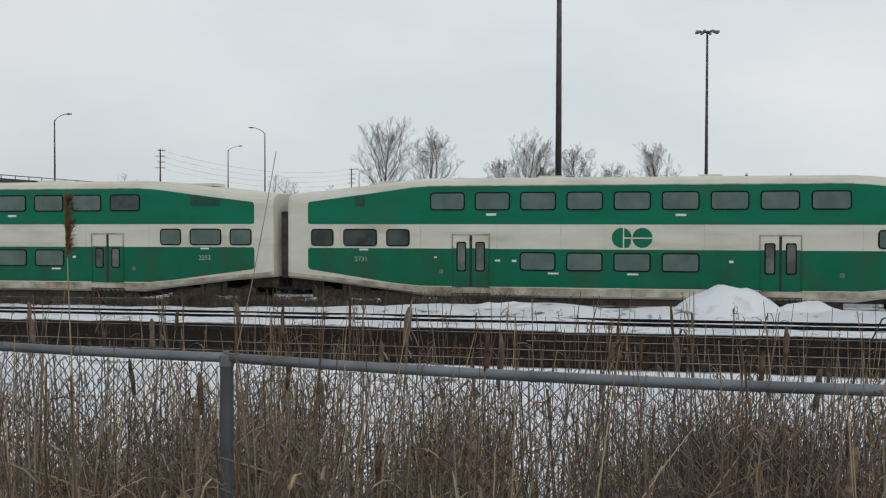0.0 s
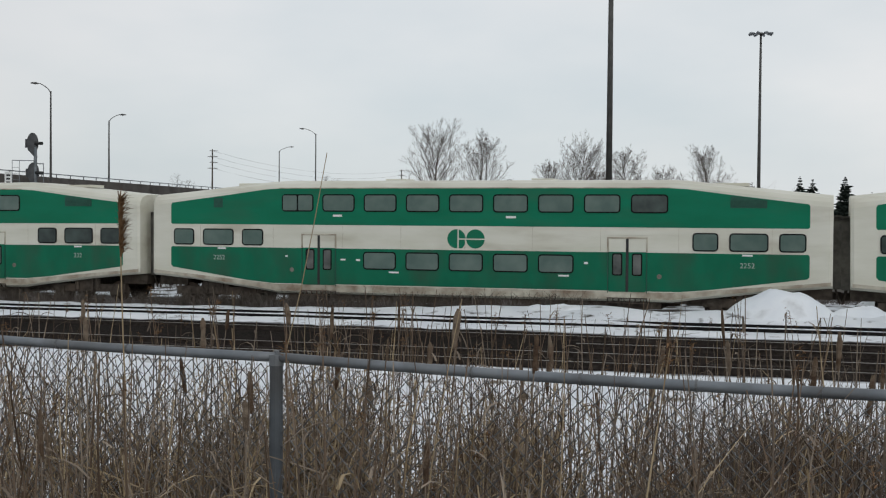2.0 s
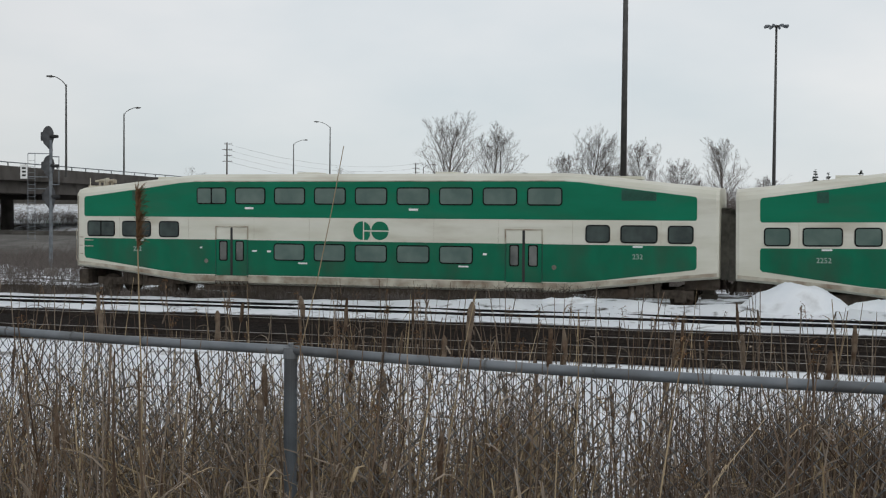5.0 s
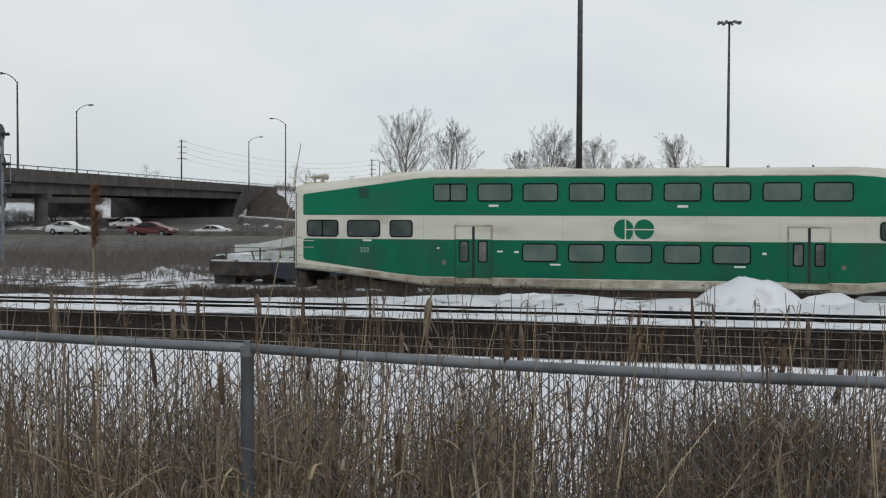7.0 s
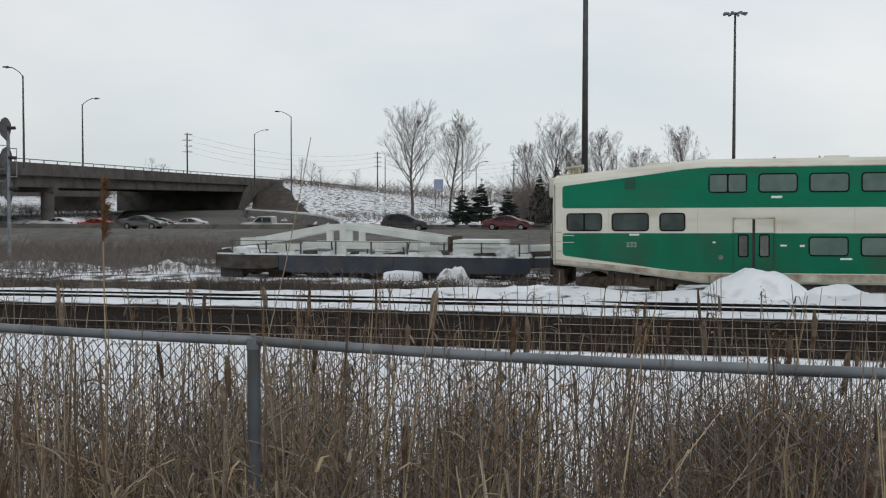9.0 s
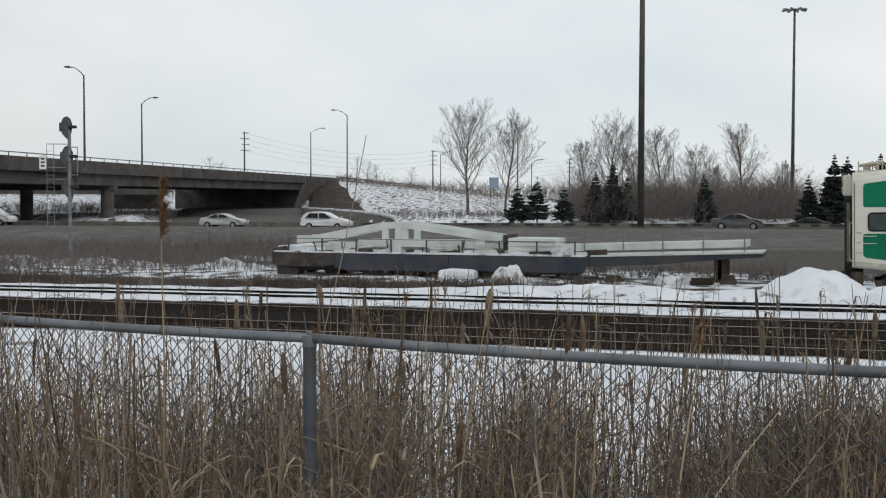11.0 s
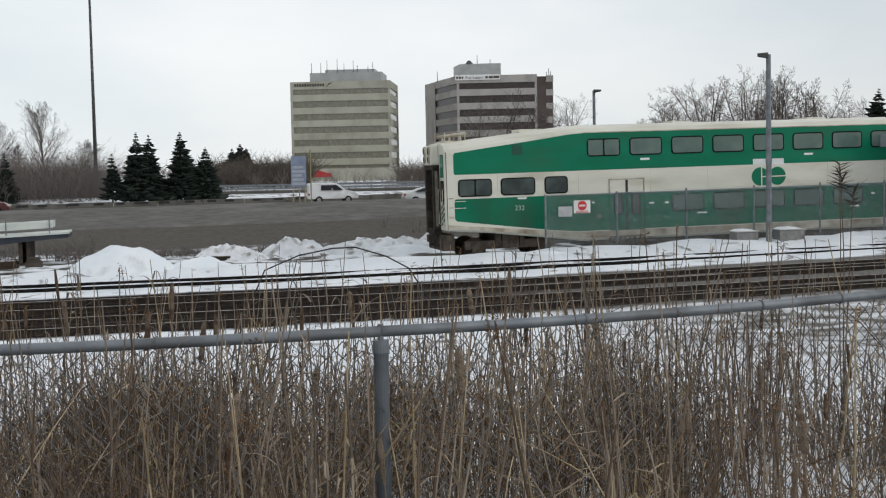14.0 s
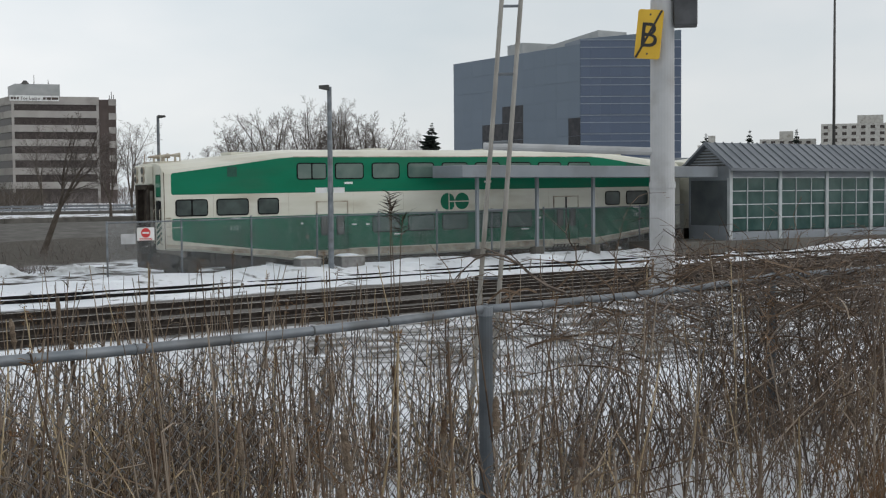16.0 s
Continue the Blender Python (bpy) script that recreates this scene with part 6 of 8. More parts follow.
def office(label, p, q, depth, z_top, floors, wall, glass, pitch=3.8, lift=0.0):
    """An office tower of spandrel bands and ribbon windows; lift: how far its datum lies above the road."""
    m, w = face_frame(p, q)
    m = Matrix.Translation((0, 0, lift)) @ m
    c = thing("office_tower", label, "office building", m, "office towers")
    bm = bmesh.new()
    box(bm, 0.3, w - 0.3, 0.3, depth - 0.3, 0.4 - lift, z_top - 0.3)
    part("window_core", bm, glass, c, "dark window bands")
    for k in range(floors):
        z1 = z_top - k * pitch
        hgt = 1.9 if k else 2.2
        bm = bmesh.new()
        box(bm, 0, w, 0, depth, z1 - hgt, z1)
        part("spandrel", bm, wall, c, bevel=0.03)
    for x in (0.0, w - 0.7):
        for y in (0.05, depth - 0.75):
            bm = bmesh.new()
            box(bm, x, x + 0.7, y, y + 0.7, 0.4 - lift, z_top - 0.1)
            part("corner_pier", bm, wall, c)
    bm = bmesh.new()
    box(bm, -0.06, 0.06, 0.16, 0.34, -pitch + 0.02, -1.9)
    me = mesh_of("mullion", bm, glass)
    for k in range(floors - 1):
        x = 1.6
        while x < w - 1:
            o = new("mullion", me)
            o.parent = c
            o.matrix_basis = pose(x, 0, z_top - k * pitch)
            x += 1.55
    return c, w


A0, A1 = polar(21.83, 367), polar(26.36, 363.2)
c, w = office("eight storey beige office tower with ribbon windows and rooftop aerials", A0, A1, 26, 28.8, 8, M["beige"], M["beige_glass"], pitch=3.72, lift=0.6)
bm = bmesh.new()
box(bm, 5.2, w - 2.8, 4, 20, 28.7, 31.6)
box(bm, 9.5, w - 5, 6, 16, 31.6, 32.6)
part("penthouse", bm, M["penthouse"], c)
for k in range(9):
    x = 6 + k * 2.3 + random.uniform(-0.6, 0.6)
    bm = bmesh.new()
    ring_between(bm, (x, 4, 31.5), (x, 4, 31.5 + random.uniform(1.8, 4.4)), 0.1, 0.07, 5)
    part("aerial", bm, M["pole_dark"], c)
bm = bmesh.new()
for k in range(12):
    box(bm, 1.2 + k * 0.75, 1.7 + k * 0.75, -0.12, 0, 27.5, 28.2)
slab(bm, [(10.4, 27.2), (11.2, 28.2), (12.6, 28.6), (11.4, 27.9)], -0.12, 0)
part("roof_sign", bm, M["brown_brick"], c, "dark sign with unreadable lettering")
bm = bmesh.new()
box(bm, -4, w + 2, -7, 0, -0.2, 3.6)
part("podium", bm, M["beige"], c)
bm = bmesh.new()
box(bm, -3.0, 2.0, -7.2, -7, 1.4, 3.4)
part("shop_sign", bm, M["red"], c, "red shop sign shape")
bm = bmesh.new()
slab(bm, [(6.5, 1.2), (6.5, 2.3), (7.5, 2.3), (8.4, 3.4), (9.4, 2.9), (11.5, 2.3), (12.5, 2.3), (12.5, 1.2)], -7.2, -7)
part("shop_sign", bm, M["red"], c, "red shop sign shape")

B0, B1 = polar(29.4, 365), polar(33.06, 365)
c, w = office("seven storey grey office tower with dark ribbon windows", B0, B1, 22, 28.9, 7, M["grey_cast"], M["brown_glass"], pitch=3.95, lift=1.45)
BW = c.matrix_basis.inverted() @ polar(27.95, 400)
BV = c.matrix_basis.inverted() @ polar(28.42, 388)
for k in range(7):
    z1 = 28.9 - k * 3.95
    bm = bmesh.new()
    prism(bm, [(0, 0), (0, 21.9), (BV.x + 3, 30), (BV.x, BV.y)], z1 - (1.9 if k else 2.2), z1)
    part("spandrel", bm, M["grey_cast"], c)
bm = bmesh.new()
prism(bm, [(0.3, 0.4), (0.3, 21.5), (BV.x + 3, 29.5), (BV.x + 0.3, BV.y + 0.2)], -1.0, 28.6)
part("window_core", bm, M["brown_glass"], c)
bm = bmesh.new()
prism(bm, [(BV.x - 0.1, BV.y), (BV.x + 2.9, 30), (BW.x + 8, BW.y + 6), (BW.x, BW.y)], -1.0, 28.8)
part("plain_wall", bm, M["grey_cast"], c)
bm = bmesh.new()
box(bm, w + 0.02, w + 4.6, -0.1, 20, -1.0, 28.2)
part("stair_tower", bm, M["brown_brick"], c, "dark brown stair tower")
for k in range(7):
    bm = bmesh.new()
    box(bm, w + 2.6, w + 4.7, -0.2, 2, 26.6 - k * 3.95, 28.4 - k * 3.95)
    part("balcony_band", bm, M["grey_cast"], c)
bm = bmesh.new()
slab(bm, [(-1.0, 28.6), (-1.0, 31.8), (0.9, 32.7), (12.9, 32.7), (12.9, 28.6)], 5, 16)
part("penthouse", bm, M["penthouse"], c)
bm = bmesh.new()
ring_between(bm, (3.6, 6, 32.6), (3.6, 6, 33.7), 1.3, 0.4, 12)
part("roof_vent", bm, M["pole_dark"], c)
for x, y, z0, z1 in ((6.0, 6, 32.6, 35.3), (w + 3.6, 4, 28.1, 30.8), (w + 3.0, 4, 28.1, 29.8), (w + 4.2, 5, 28.1, 30.0), (-6.5, 20, 28.4, 31.8), (9.8, 6, 32.6, 34.0)):
    bm = bmesh.new()
    ring_between(bm, (x, y, z0), (x, y, z1), 0.12, 0.08, 5)
    part("aerial", bm, M["pole_dark"], c)
bm = bmesh.new()
box(bm, -0.4, 12.6, -0.25, -0.1, 27.6, 29.1)
ban = part("lease_banner", bm, M["white"], c, "white banner with dark lettering")
cu = bpy.data.curves.new("banner_text", "FONT")
cu.body, cu.size, cu.extrude = "For Lease", 1.25, 0.02
tmp = bpy.data.objects.new("banner_text", cu)
me = bpy.data.meshes.new_from_object(tmp)
bpy.data.objects.remove(tmp)
me.materials.clear()
me.materials.append(M["brown_brick"])
o = new("banner_text", me)
o.parent = ban
o.matrix_basis = pose(2.6, -0.28, 27.9, 90, 0, 0)
for x0, x1 in ((-0.1, 0.5), (0.7, 1.3), (1.5, 2.0), (8.4, 9.1), (9.3, 10.5), (10.7, 12.4)):
    bm = bmesh.new()
    box(bm, x0, x1, -0.29, -0.25, 27.95, 28.65)
    part("banner_bar", bm, M["brown_brick"], ban)


# dark tone that paints a reflection into some panes of the glass block
M["tower_reflection"] = glazing("dark_tower_reflection", (0.022, 0.024, 0.03), 0.2, (0.05, 0.05, 0.055), 0.2)


def glass_block():
    p, q, e = polar(48.93, 229), polar(54.69, 200), polar(59.19, 203)
    c = thing("glass_office", "large blue-grey glass office block", "office building")
    back = [polar(58.6, 252), polar(51.0, 262)]
    bm = bmesh.new()
    prism(bm, [(v.x, v.y) for v in (p, q, back[1])], 0.4, [26.4, 26.4, 26.4])
    prism(bm, [(v.x, v.y) for v in (q, e, back[0], back[1])], 0.4, [27.2, 28.6, 29.6, 29.6])
    part("frame_core", bm, M["curtain_dull"], c)
    pm, w = face_frame(p, q)
    rows, cols = 9, 12
    bm = bmesh.new()
    box(bm, 0.006, w / cols - 0.006, -0.06, 0.02, 0.02, 26.0 / rows - 0.02)
    me = mesh_of("glass_panel", bm, M["curtain_dull"])
    bm = bmesh.new()
    box(bm, 0.03, w / cols - 0.03, -0.05, 0.02, 0.03, 26.0 / rows - 0.03)
    med = mesh_of("glass_panel", bm, M["tower_reflection"])
    for i in range(rows):
        for k in range(cols):
            # the panes that carry the painted dark reflection
            dark = (3 <= k <= 6 and 2 <= i <= 4 + (k > 4)) or (k == 11 and 2 <= i <= 4)
            o = new("glass_panel", med if dark else me)
            o.parent = c
            o.matrix_basis = pm @ pose(k * w / cols, 0, 0.4 + i * 26.0 / rows)
    pm, w = face_frame(q, e)
    cols = 10
    bm = bmesh.new()
    box(bm, 0.005, w / cols - 0.005, -0.06, 0.02, 0.06, 26.7 / rows - 0.06)
    me = mesh_of("glass_panel", bm, M["curtain"])
    for i in range(rows):
        for k in range(cols):
            o = new("glass_panel", me)
            o.parent = c
            o.matrix_basis = pm @ pose(k * w / cols, 0, 0.4 + i * 26.7 / rows)
        for up in (1.75, 2.9):
            bm = bmesh.new()
            box(bm, 0, w, -0.14, 0.02, -0.05, 0.05)
            o = part("floor_line", bm, M["mullion"], c)
            o.matrix_basis = pm @ pose(0, 0, 0.4 + i * 26.7 / rows + up)
    bm = bmesh.new()
    v = polar(52.3, 225)
    prism(bm, [(v.x + a, v.y + b) for a, b in ((-4, -2), (5, -6), (7, -1), (-2, 3))], 26.3, 29.2)
    part("roof_plant", bm, M["penthouse"], c)
    bm = bmesh.new()
    a, b = p.lerp(q, 0.62), p.lerp(q, 0.99)
    u = Vector((-(q - p).y, (q - p).x, 0)).normalized() * 4.0
    prism(bm, [(v.x, v.y) for v in (a + u, b + u, b + u * 2.5, a + u * 2.5)], 26.3, [27.6, 28.9, 28.9, 27.6])
    part("roof_screen", bm, M["penthouse"], c, "pale sloping roof screen")


glass_block()


def apartments(az0, az1, r, z_top, name_label):
    p, q = polar(az0, r), polar(az1, r)
    m, w = face_frame(p, q)
    c = thing("apartment_block", name_label, "apartment building", m, "far apartment blocks")
    bm = bmesh.new()
    box(bm, 0, w, 0, 20, 0, z_top)
    part("wall", bm, M["concrete_light"], c)
    bm = bmesh.new()
    box(bm, w * 0.35, w * 0.6, 4, 14, z_top, z_top + 4)
    part("roof_house", bm, M["concrete_light"], c)
    bm = bmesh.new()
    box(bm, 0, 2.0, -0.1, 0.1, 0, 1.4)
    me = mesh_of("window", bm, M["brown_glass"])
    for i in range(8):
        for k in range(int(w / 4.2)):
            o = new("window", me)
            o.parent = c
            o.matrix_basis = pose(1.2 + k * 4.2, 0, z_top - 2.4 - i * 3.0)
    return c


apartments(65.2, 69.5, 620, 33.5, "distant pale high-rise apartment block")
apartments(62.6, 65.0, 640, 27.5, "distant pale high-rise apartment block")
apartments(59.9, 61.2, 520, 21.0, "distant low pale building")


# ---- station ----
def station():
    S0, S1, D0, D1 = 41.2, 78.0, 40.45, 43.0
    m = Matrix.Translation(track(0, 0, 0)) @ pose(0, 0, 0, 0, 0, -BEAR)
    c = thing("station_shelter", "grey platform shelter with glazed walls and metal roof", "station building", m)
    lift = rise(55)
    z0, ze, zr = 0.25 + lift, 3.95 + lift, 5.05 + lift
    bm = bmesh.new()
    box(bm, S0 - 4, S1, D0 - 0.35, D1 + 0.1, -0.1, z0 + 0.35)
    part("platform_plinth", bm, M["concrete"], c)
    bm = bmesh.new()
    box(bm, S0, S1, D0, D0 + 0.12, z0 + 0.3, z0 + 0.72)
    part("front_sill_wall", bm, M["station_panel"], c)
    bm = bmesh.new()
    box(bm, S0, S1, D0, D0 + 0.12, 3.42 + lift, ze)
    part("front_wall", bm, M["station_panel"], c)
    bm = bmesh.new()
    box(bm, S0, S0 + 0.12, D0 + 0.12, D1, z0 + 0.3, z0 + 1.0)
    part("end_wall", bm, M["station_panel"], c)
    bm = bmesh.new()
    box(bm, S0, S0 + 0.12, D0 + 0.12, D1, 3.3 + lift, ze)
    part("end_lintel", bm, M["station_panel"], c)
    bm = bmesh.new()
    box(bm, S0 + 0.03, S0 + 0.07, D0 + 0.14, D1 - 0.1, z0 + 1.0, 3.3 + lift)
    part("end_glazing", bm, M["end_panel"], c, "dull grey glazed end panel")
    bm = bmesh.new()
    box(bm, S0, S1, D1 - 0.1, D1, z0 + 0.3, ze)
    part("back_wall", bm, M["station_panel"], c)
    k = 0
    x = S0 + 0.1
    while x < S1 - 3.2:
        for i in range(4):
            zz = z0 + 0.74 + i * 0.61
            for x0, x1 in ((x + 0.1, x + 1.08), (x + 1.12, x + 2.12), (x + 2.16, x + 3.12)):
                bm = bmesh.new()
                box(bm, x0, x1, D0 + 0.03, D0 + 0.05, zz + 0.02, zz + 0.59)
                part("pane", bm, M["station_glass"], c)
        bm = bmesh.new()
        box(bm, x - 0.09, x + 0.09, D0 - 0.06, D0 + 0.1, z0 + 0.3, ze)
        for i in range(1, 5):
            zz = z0 + 0.74 + i * 0.61
            box(bm, x + 0.08, x + 3.14, D0 - 0.02, D0 + 0.08, zz - 0.022, zz + 0.022)
        for xm in (1.10, 2.14):
            box(bm, x + xm - 0.018, x + xm + 0.018, D0 - 0.01, D0 + 0.08, z0 + 0.7, 3.45 + lift)
        part("window_frame", bm, M["white_mullion"], c)
        x += 3.2
    mid = (D0 + D1) / 2
    bm = bmesh.new()
    for d0, d1, za, zb in ((D0 - 0.45, mid, ze - 0.1, zr), (D1 + 0.35, mid, ze - 0.1, zr)):
        v = [bm.verts.new(p) for p in ((S0 - 0.3, d0, za), (S1, d0, za), (S1, d1, zb), (S0 - 0.3, d1, zb), (S0 - 0.3, d0, za - 0.12), (S1, d0, za - 0.12), (S1, d1, zb - 0.12), (S0 - 0.3, d1, zb - 0.12))]
        for f in ((0, 1, 2, 3), (7, 6, 5, 4), (0, 4, 5, 1), (2, 6, 7, 3), (1, 5, 6, 2), (0, 3, 7, 4)):
            bm.faces.new([v[i] for i in f])
    roof = part("roof", bm, M["metal_roof"], c)
    n = int((S1 - S0) / 0.55)
    slope = (zr - ze + 0.1) / (mid - D0 + 0.45)
    bm = bmesh.new()
    ang = math.atan(slope)
    box(bm, -0.02, 0.02, 0, (mid - D0 + 0.45) / math.cos(ang), 0, 0.06)
    seam = mesh_of("seam", bm, M["metal_roof"])
    for k in range(n):
        o = new("seam", seam)
        o.parent = roof
        o.matrix_basis = pose(S0 - 0.2 + k * 0.55, D0 - 0.45, ze - 0.1, math.degrees(ang))
    bm = bmesh.new()
    v = [bm.verts.new(p) for p in ((S0 - 0.02, D0, ze), (S0 - 0.02, D1, ze), (S0 - 0.02, mid, zr - 0.1), (S0 + 0.1, D0, ze), (S0 + 0.1, D1, ze), (S0 + 0.1, mid, zr - 0.1))]
    for f in ((0, 2, 1), (3, 4, 5), (0, 1, 4, 3), (1, 2, 5, 4), (2, 0, 3, 5)):
        bm.faces.new([v[i] for i in f])
    gable = part("gable", bm, M["pole_dark"], c, "dark louvred gable")
    for k in range(7):
        zz = ze + 0.08 + k * 0.13
        half = (1 - (zz - ze) / (zr - ze)) * (D1 - D0) / 2 - 0.05
        bm = bmesh.new()
        box(bm, S0 - 0.06, S0 - 0.02, mid - half, mid + half, zz, zz + 0.06)
        part("louvre", bm, M["station_panel"], gable)
    # canopy to the left of the shelter
    can = thing("platform_canopy", "long grey platform canopy on steel posts", "canopy", m)
    up = rise(33)
    bm = bmesh.new()
    box(bm, 27.0, S0 - 0.4, 40.7, 42.9, 3.62 + up, 4.1 + up)
    part("fascia", bm, M["station_panel"], can, bevel=0.02)
    for s in (28.3, 31.3, 34.3, 37.6):
        bm = bmesh.new()
        box(bm, s - 0.06, s + 0.06, 41.54, 41.66, 0.1 + up, 3.62 + up)
        post = part("post", bm, M["station_panel"], can)
        bm = bmesh.new()
        ring_between(bm, (s, 41.6, -0.1 + up), (s, 41.6, 0.75 + up), 0.34, 0.28, 12)
        part("post_footing", bm, M["concrete"], post)
    back_can = thing("far_canopy", "grey platform canopy behind the train", "canopy", m)
    bm = bmesh.new()
    box(bm, 42.0, 74.0, 52.0, 54.4, 4.55 + up, 4.85 + up)
    part("fascia", bm, M["station_panel"], back_can)
    for s in (44, 50, 56, 62, 68):
        bm = bmesh.new()
        box(bm, s - 0.1, s + 0.1, 53.1, 53.3, 0, 4.56 + up)
        part("post", bm, M["station_panel"], back_can)


station()


def lineside_fence():
    """Wire mesh fence between the tracks with its notices."""
    m = pose(0, 0, 0, 0, 0, -BEAR)
    c = thing("lineside_fence", "grey wire mesh fence between the tracks", "fence", m)
    s0, s1, d, zb, zt = 13.5, 40.5, 42.6, 0.2, 2.28
    bm = bmesh.new()
    step, h = 0.062, zt - zb
    n = int((s1 - s0) / step)
    for k in range(-int(h / step), n):
        for sg in (1, -1):
            a = s0 + k * step
            x0, x1 = (a, a + h) if sg > 0 else (a + h, a)
            u0, u1 = 0.0, 1.0
            lo, hi = min(x0, x1), max(x0, x1)
            if lo < s0:
                f = (s0 - lo) / h
                (u0, u1) = (f, 1.0) if sg > 0 else (0.0, 1.0 - f)
            if hi > s1:
                f = (s1 - lo) / h
                (u0, u1) = (u0, f) if sg > 0 else (1.0 - f, u1)
            if u1 <= u0:
                continue
            pa = Vector((x0 + (x1 - x0) * u0, d + sg * 0.003, zb + h * u0 + rise(x0)))
            pb = Vector((x0 + (x1 - x0) * u1, d + sg * 0.003, zb + h * u1 + rise(x0)))
            ring_between(bm, pa, pb, 0.0034, 0.0034, 3, False)
    me = bpy.data.meshes.new("wire_mesh")
    bm.to_mesh(me)
    bm.free()
    me.materials.append(M["bright_wire"])
    o = new("wire_mesh", me)
    o.parent = c
    tagged(o, kind="stuff")
    k = 0
    s = s0
    while s <= s1:
        bm = bmesh.new()
        ring_between(bm, (s, d, -0.2 + rise(s)), (s, d, zt + 0.06 + rise(s)), 0.038, 0.038, 8)
        part("fence_post", bm, M["galvanised"], c)
        s += 2.7
    bm = bmesh.new()
    ring_between(bm, (s0, d, zt + rise(s0)), (s1, d, zt + rise(s1)), 0.028, 0.028, 6)
    part("top_rail", bm, M["galvanised"], c)
    for s, w, h, z, col in ((14.85, 0.62, 0.46, 1.85, "white"), (14.22, 0.52, 0.36, 1.70, "pole_white")):
        z += rise(s)
        bm = bmesh.new()
        box(bm, s - w / 2, s + w / 2, d - 0.09, d - 0.06, z - h / 2, z + h / 2)
        b = part("notice_board", bm, M[col], c, "white notice board")
        if w > 0.55:
            bm = bmesh.new()
            slab(bm, [(s + 0.17 * math.cos(2 * math.pi * k / 20), z + 0.04 + 0.17 * math.sin(2 * math.pi * k / 20)) for k in range(20)], d - 0.10, d - 0.09)
            part("red_disc", bm, M["red"], b)
            bm = bmesh.new()
            box(bm, s - 0.12, s + 0.12, d - 0.106, d - 0.10, z + 0.01, z + 0.07)
            part("bar", bm, M["white"], b)
            for kk in range(2):
                bm = bmesh.new()
                box(bm, s - 0.24, s + 0.24, d - 0.096, d - 0.09, z - 0.17 - kk * 0.045, z - 0.15 - kk * 0.045)
                part("print_bar", bm, M["red"], b)


lineside_fence()


def platform_lamp(place, z1, head, plates=False):
    c = thing("platform_lamp", "tall grey platform lamp post with flat head" + (" and white sign plates" if plates else ""), "lamp post", Matrix.Translation(place) @ pose(0, 0, 0, 0, 0, -43), "platform lamps")
    h = z1 - place.z
    bm = bmesh.new()
    ring_between(bm, (0, 0, -0.2), (0, 0, h), 0.11, 0.085, 10)
    part("post", bm, M["galvanised"], c, smooth=False)
    bm = bmesh.new()
    slab(bm, [(0, h - 0.14), (head * 0.55, h - 0.06), (head * 0.55, h + 0.04), (0, h + 0.06)], -0.2, 0.2)
    part("lamp_head", bm, M["pole_dark"], c, bevel=0.02)
    if plates:
        for x0, x1 in ((-0.55, -0.11), (0.11, 0.52)):
            bm = bmesh.new()
            box(bm, x0, x1, -0.03, 0.03, 3.0 - 0.1, 3.0 + 0.1)
            part("sign_plate", bm, M["white"], c)
    return c


platform_lamp(track(21.42, 41.1, 0.2), 7.25, -0.7, True)
platform_lamp(track(0, 0, 0) + polar(35.65, 78, 0.4), 8.05, 0.8)

M["box_concrete"] = surface("grey_box_concrete", (0.20, 0.20, 0.195), (0.27, 0.268, 0.26), 2, 0.9, dirt=(0.13, 0.12, 0.11), dirt_scale=3, bump=0.2)
for s, w in ((20.69, 0.85), (22.46, 1.0)):
    bm = bmesh.new()
    box(bm, -w / 2, w / 2, -0.3, 0.3, 0, 0.42)
    c = thing("concrete_box", "grey concrete cable box with snow on its lid", "equipment box", Matrix.Translation(track(s, 41.6, 0.26)) @ pose(0, 0, 0, 0, 0, -BEAR), "cable boxes")
    part("body", bm, M["box_concrete"], c, bevel=0.03)
    bm = bmesh.new()
    box(bm, -w / 2 - 0.04, w / 2 + 0.04, -0.33, 0.33, 0.42, 0.46)
    part("lid", bm, M["concrete_light"], c, bevel=0.02)
    bm = bmesh.new()
    slab(bm, [(-w / 2, 0.46), (-w / 2 + 0.2, 0.52), (0.1, 0.53), (w / 2 - 0.1, 0.46)], -0.28, 0.28)
    part("snow_cap", bm, M["snow_heap"], c)

# highway notice board on yellow posts
c = thing("road_sign", "grey-blue road sign board on yellow posts", "road sign", Matrix.Translation(polar(22.15, 92, 0.4)) @ pose(0, 0, 0, 0, 0, -22))
bm = bmesh.new()
box(bm, -0.58, 0.52, -0.05, 0.05, 1.95, 4.15)
part("board", bm, M["blue_sign"], c)
for x in (-0.45, 0.0, 0.4, 0.85):
    bm = bmesh.new()
    ring_between(bm, (x, 0.1, 0), (x, 0.1, 4.6 if x > 0.8 else 2.0), 0.05, 0.05, 6)
    part("post", bm, M["yellow_post"], c)
for k in range(5):
    bm = bmesh.new()
    box(bm, -0.5, 0.45 - 0.12 * (k % 3), -0.056, -0.05, 2.05 + k * 0.30, 2.24 + k * 0.30)
    part("print_bar", bm, M["sign_print"], c)
# small green sign on the slope
c = thing("road_sign", "small highway sign seen from behind", "road sign", Matrix.Translation(polar(-0.1, 240, 1.5)))
bm = bmesh.new()
box(bm, -0.9, 0.9, -0.05, 0.05, 3.6, 5.6)
part("board", bm, M["blue_sign"], c)
for x in (-0.6, 0.6):
    bm = bmesh.new()
    ring_between(bm, (x, 0.1, -0.5), (x, 0.1, 5), 0.07, 0.07, 6)
    part("post", bm, M["pole_dark"], c)

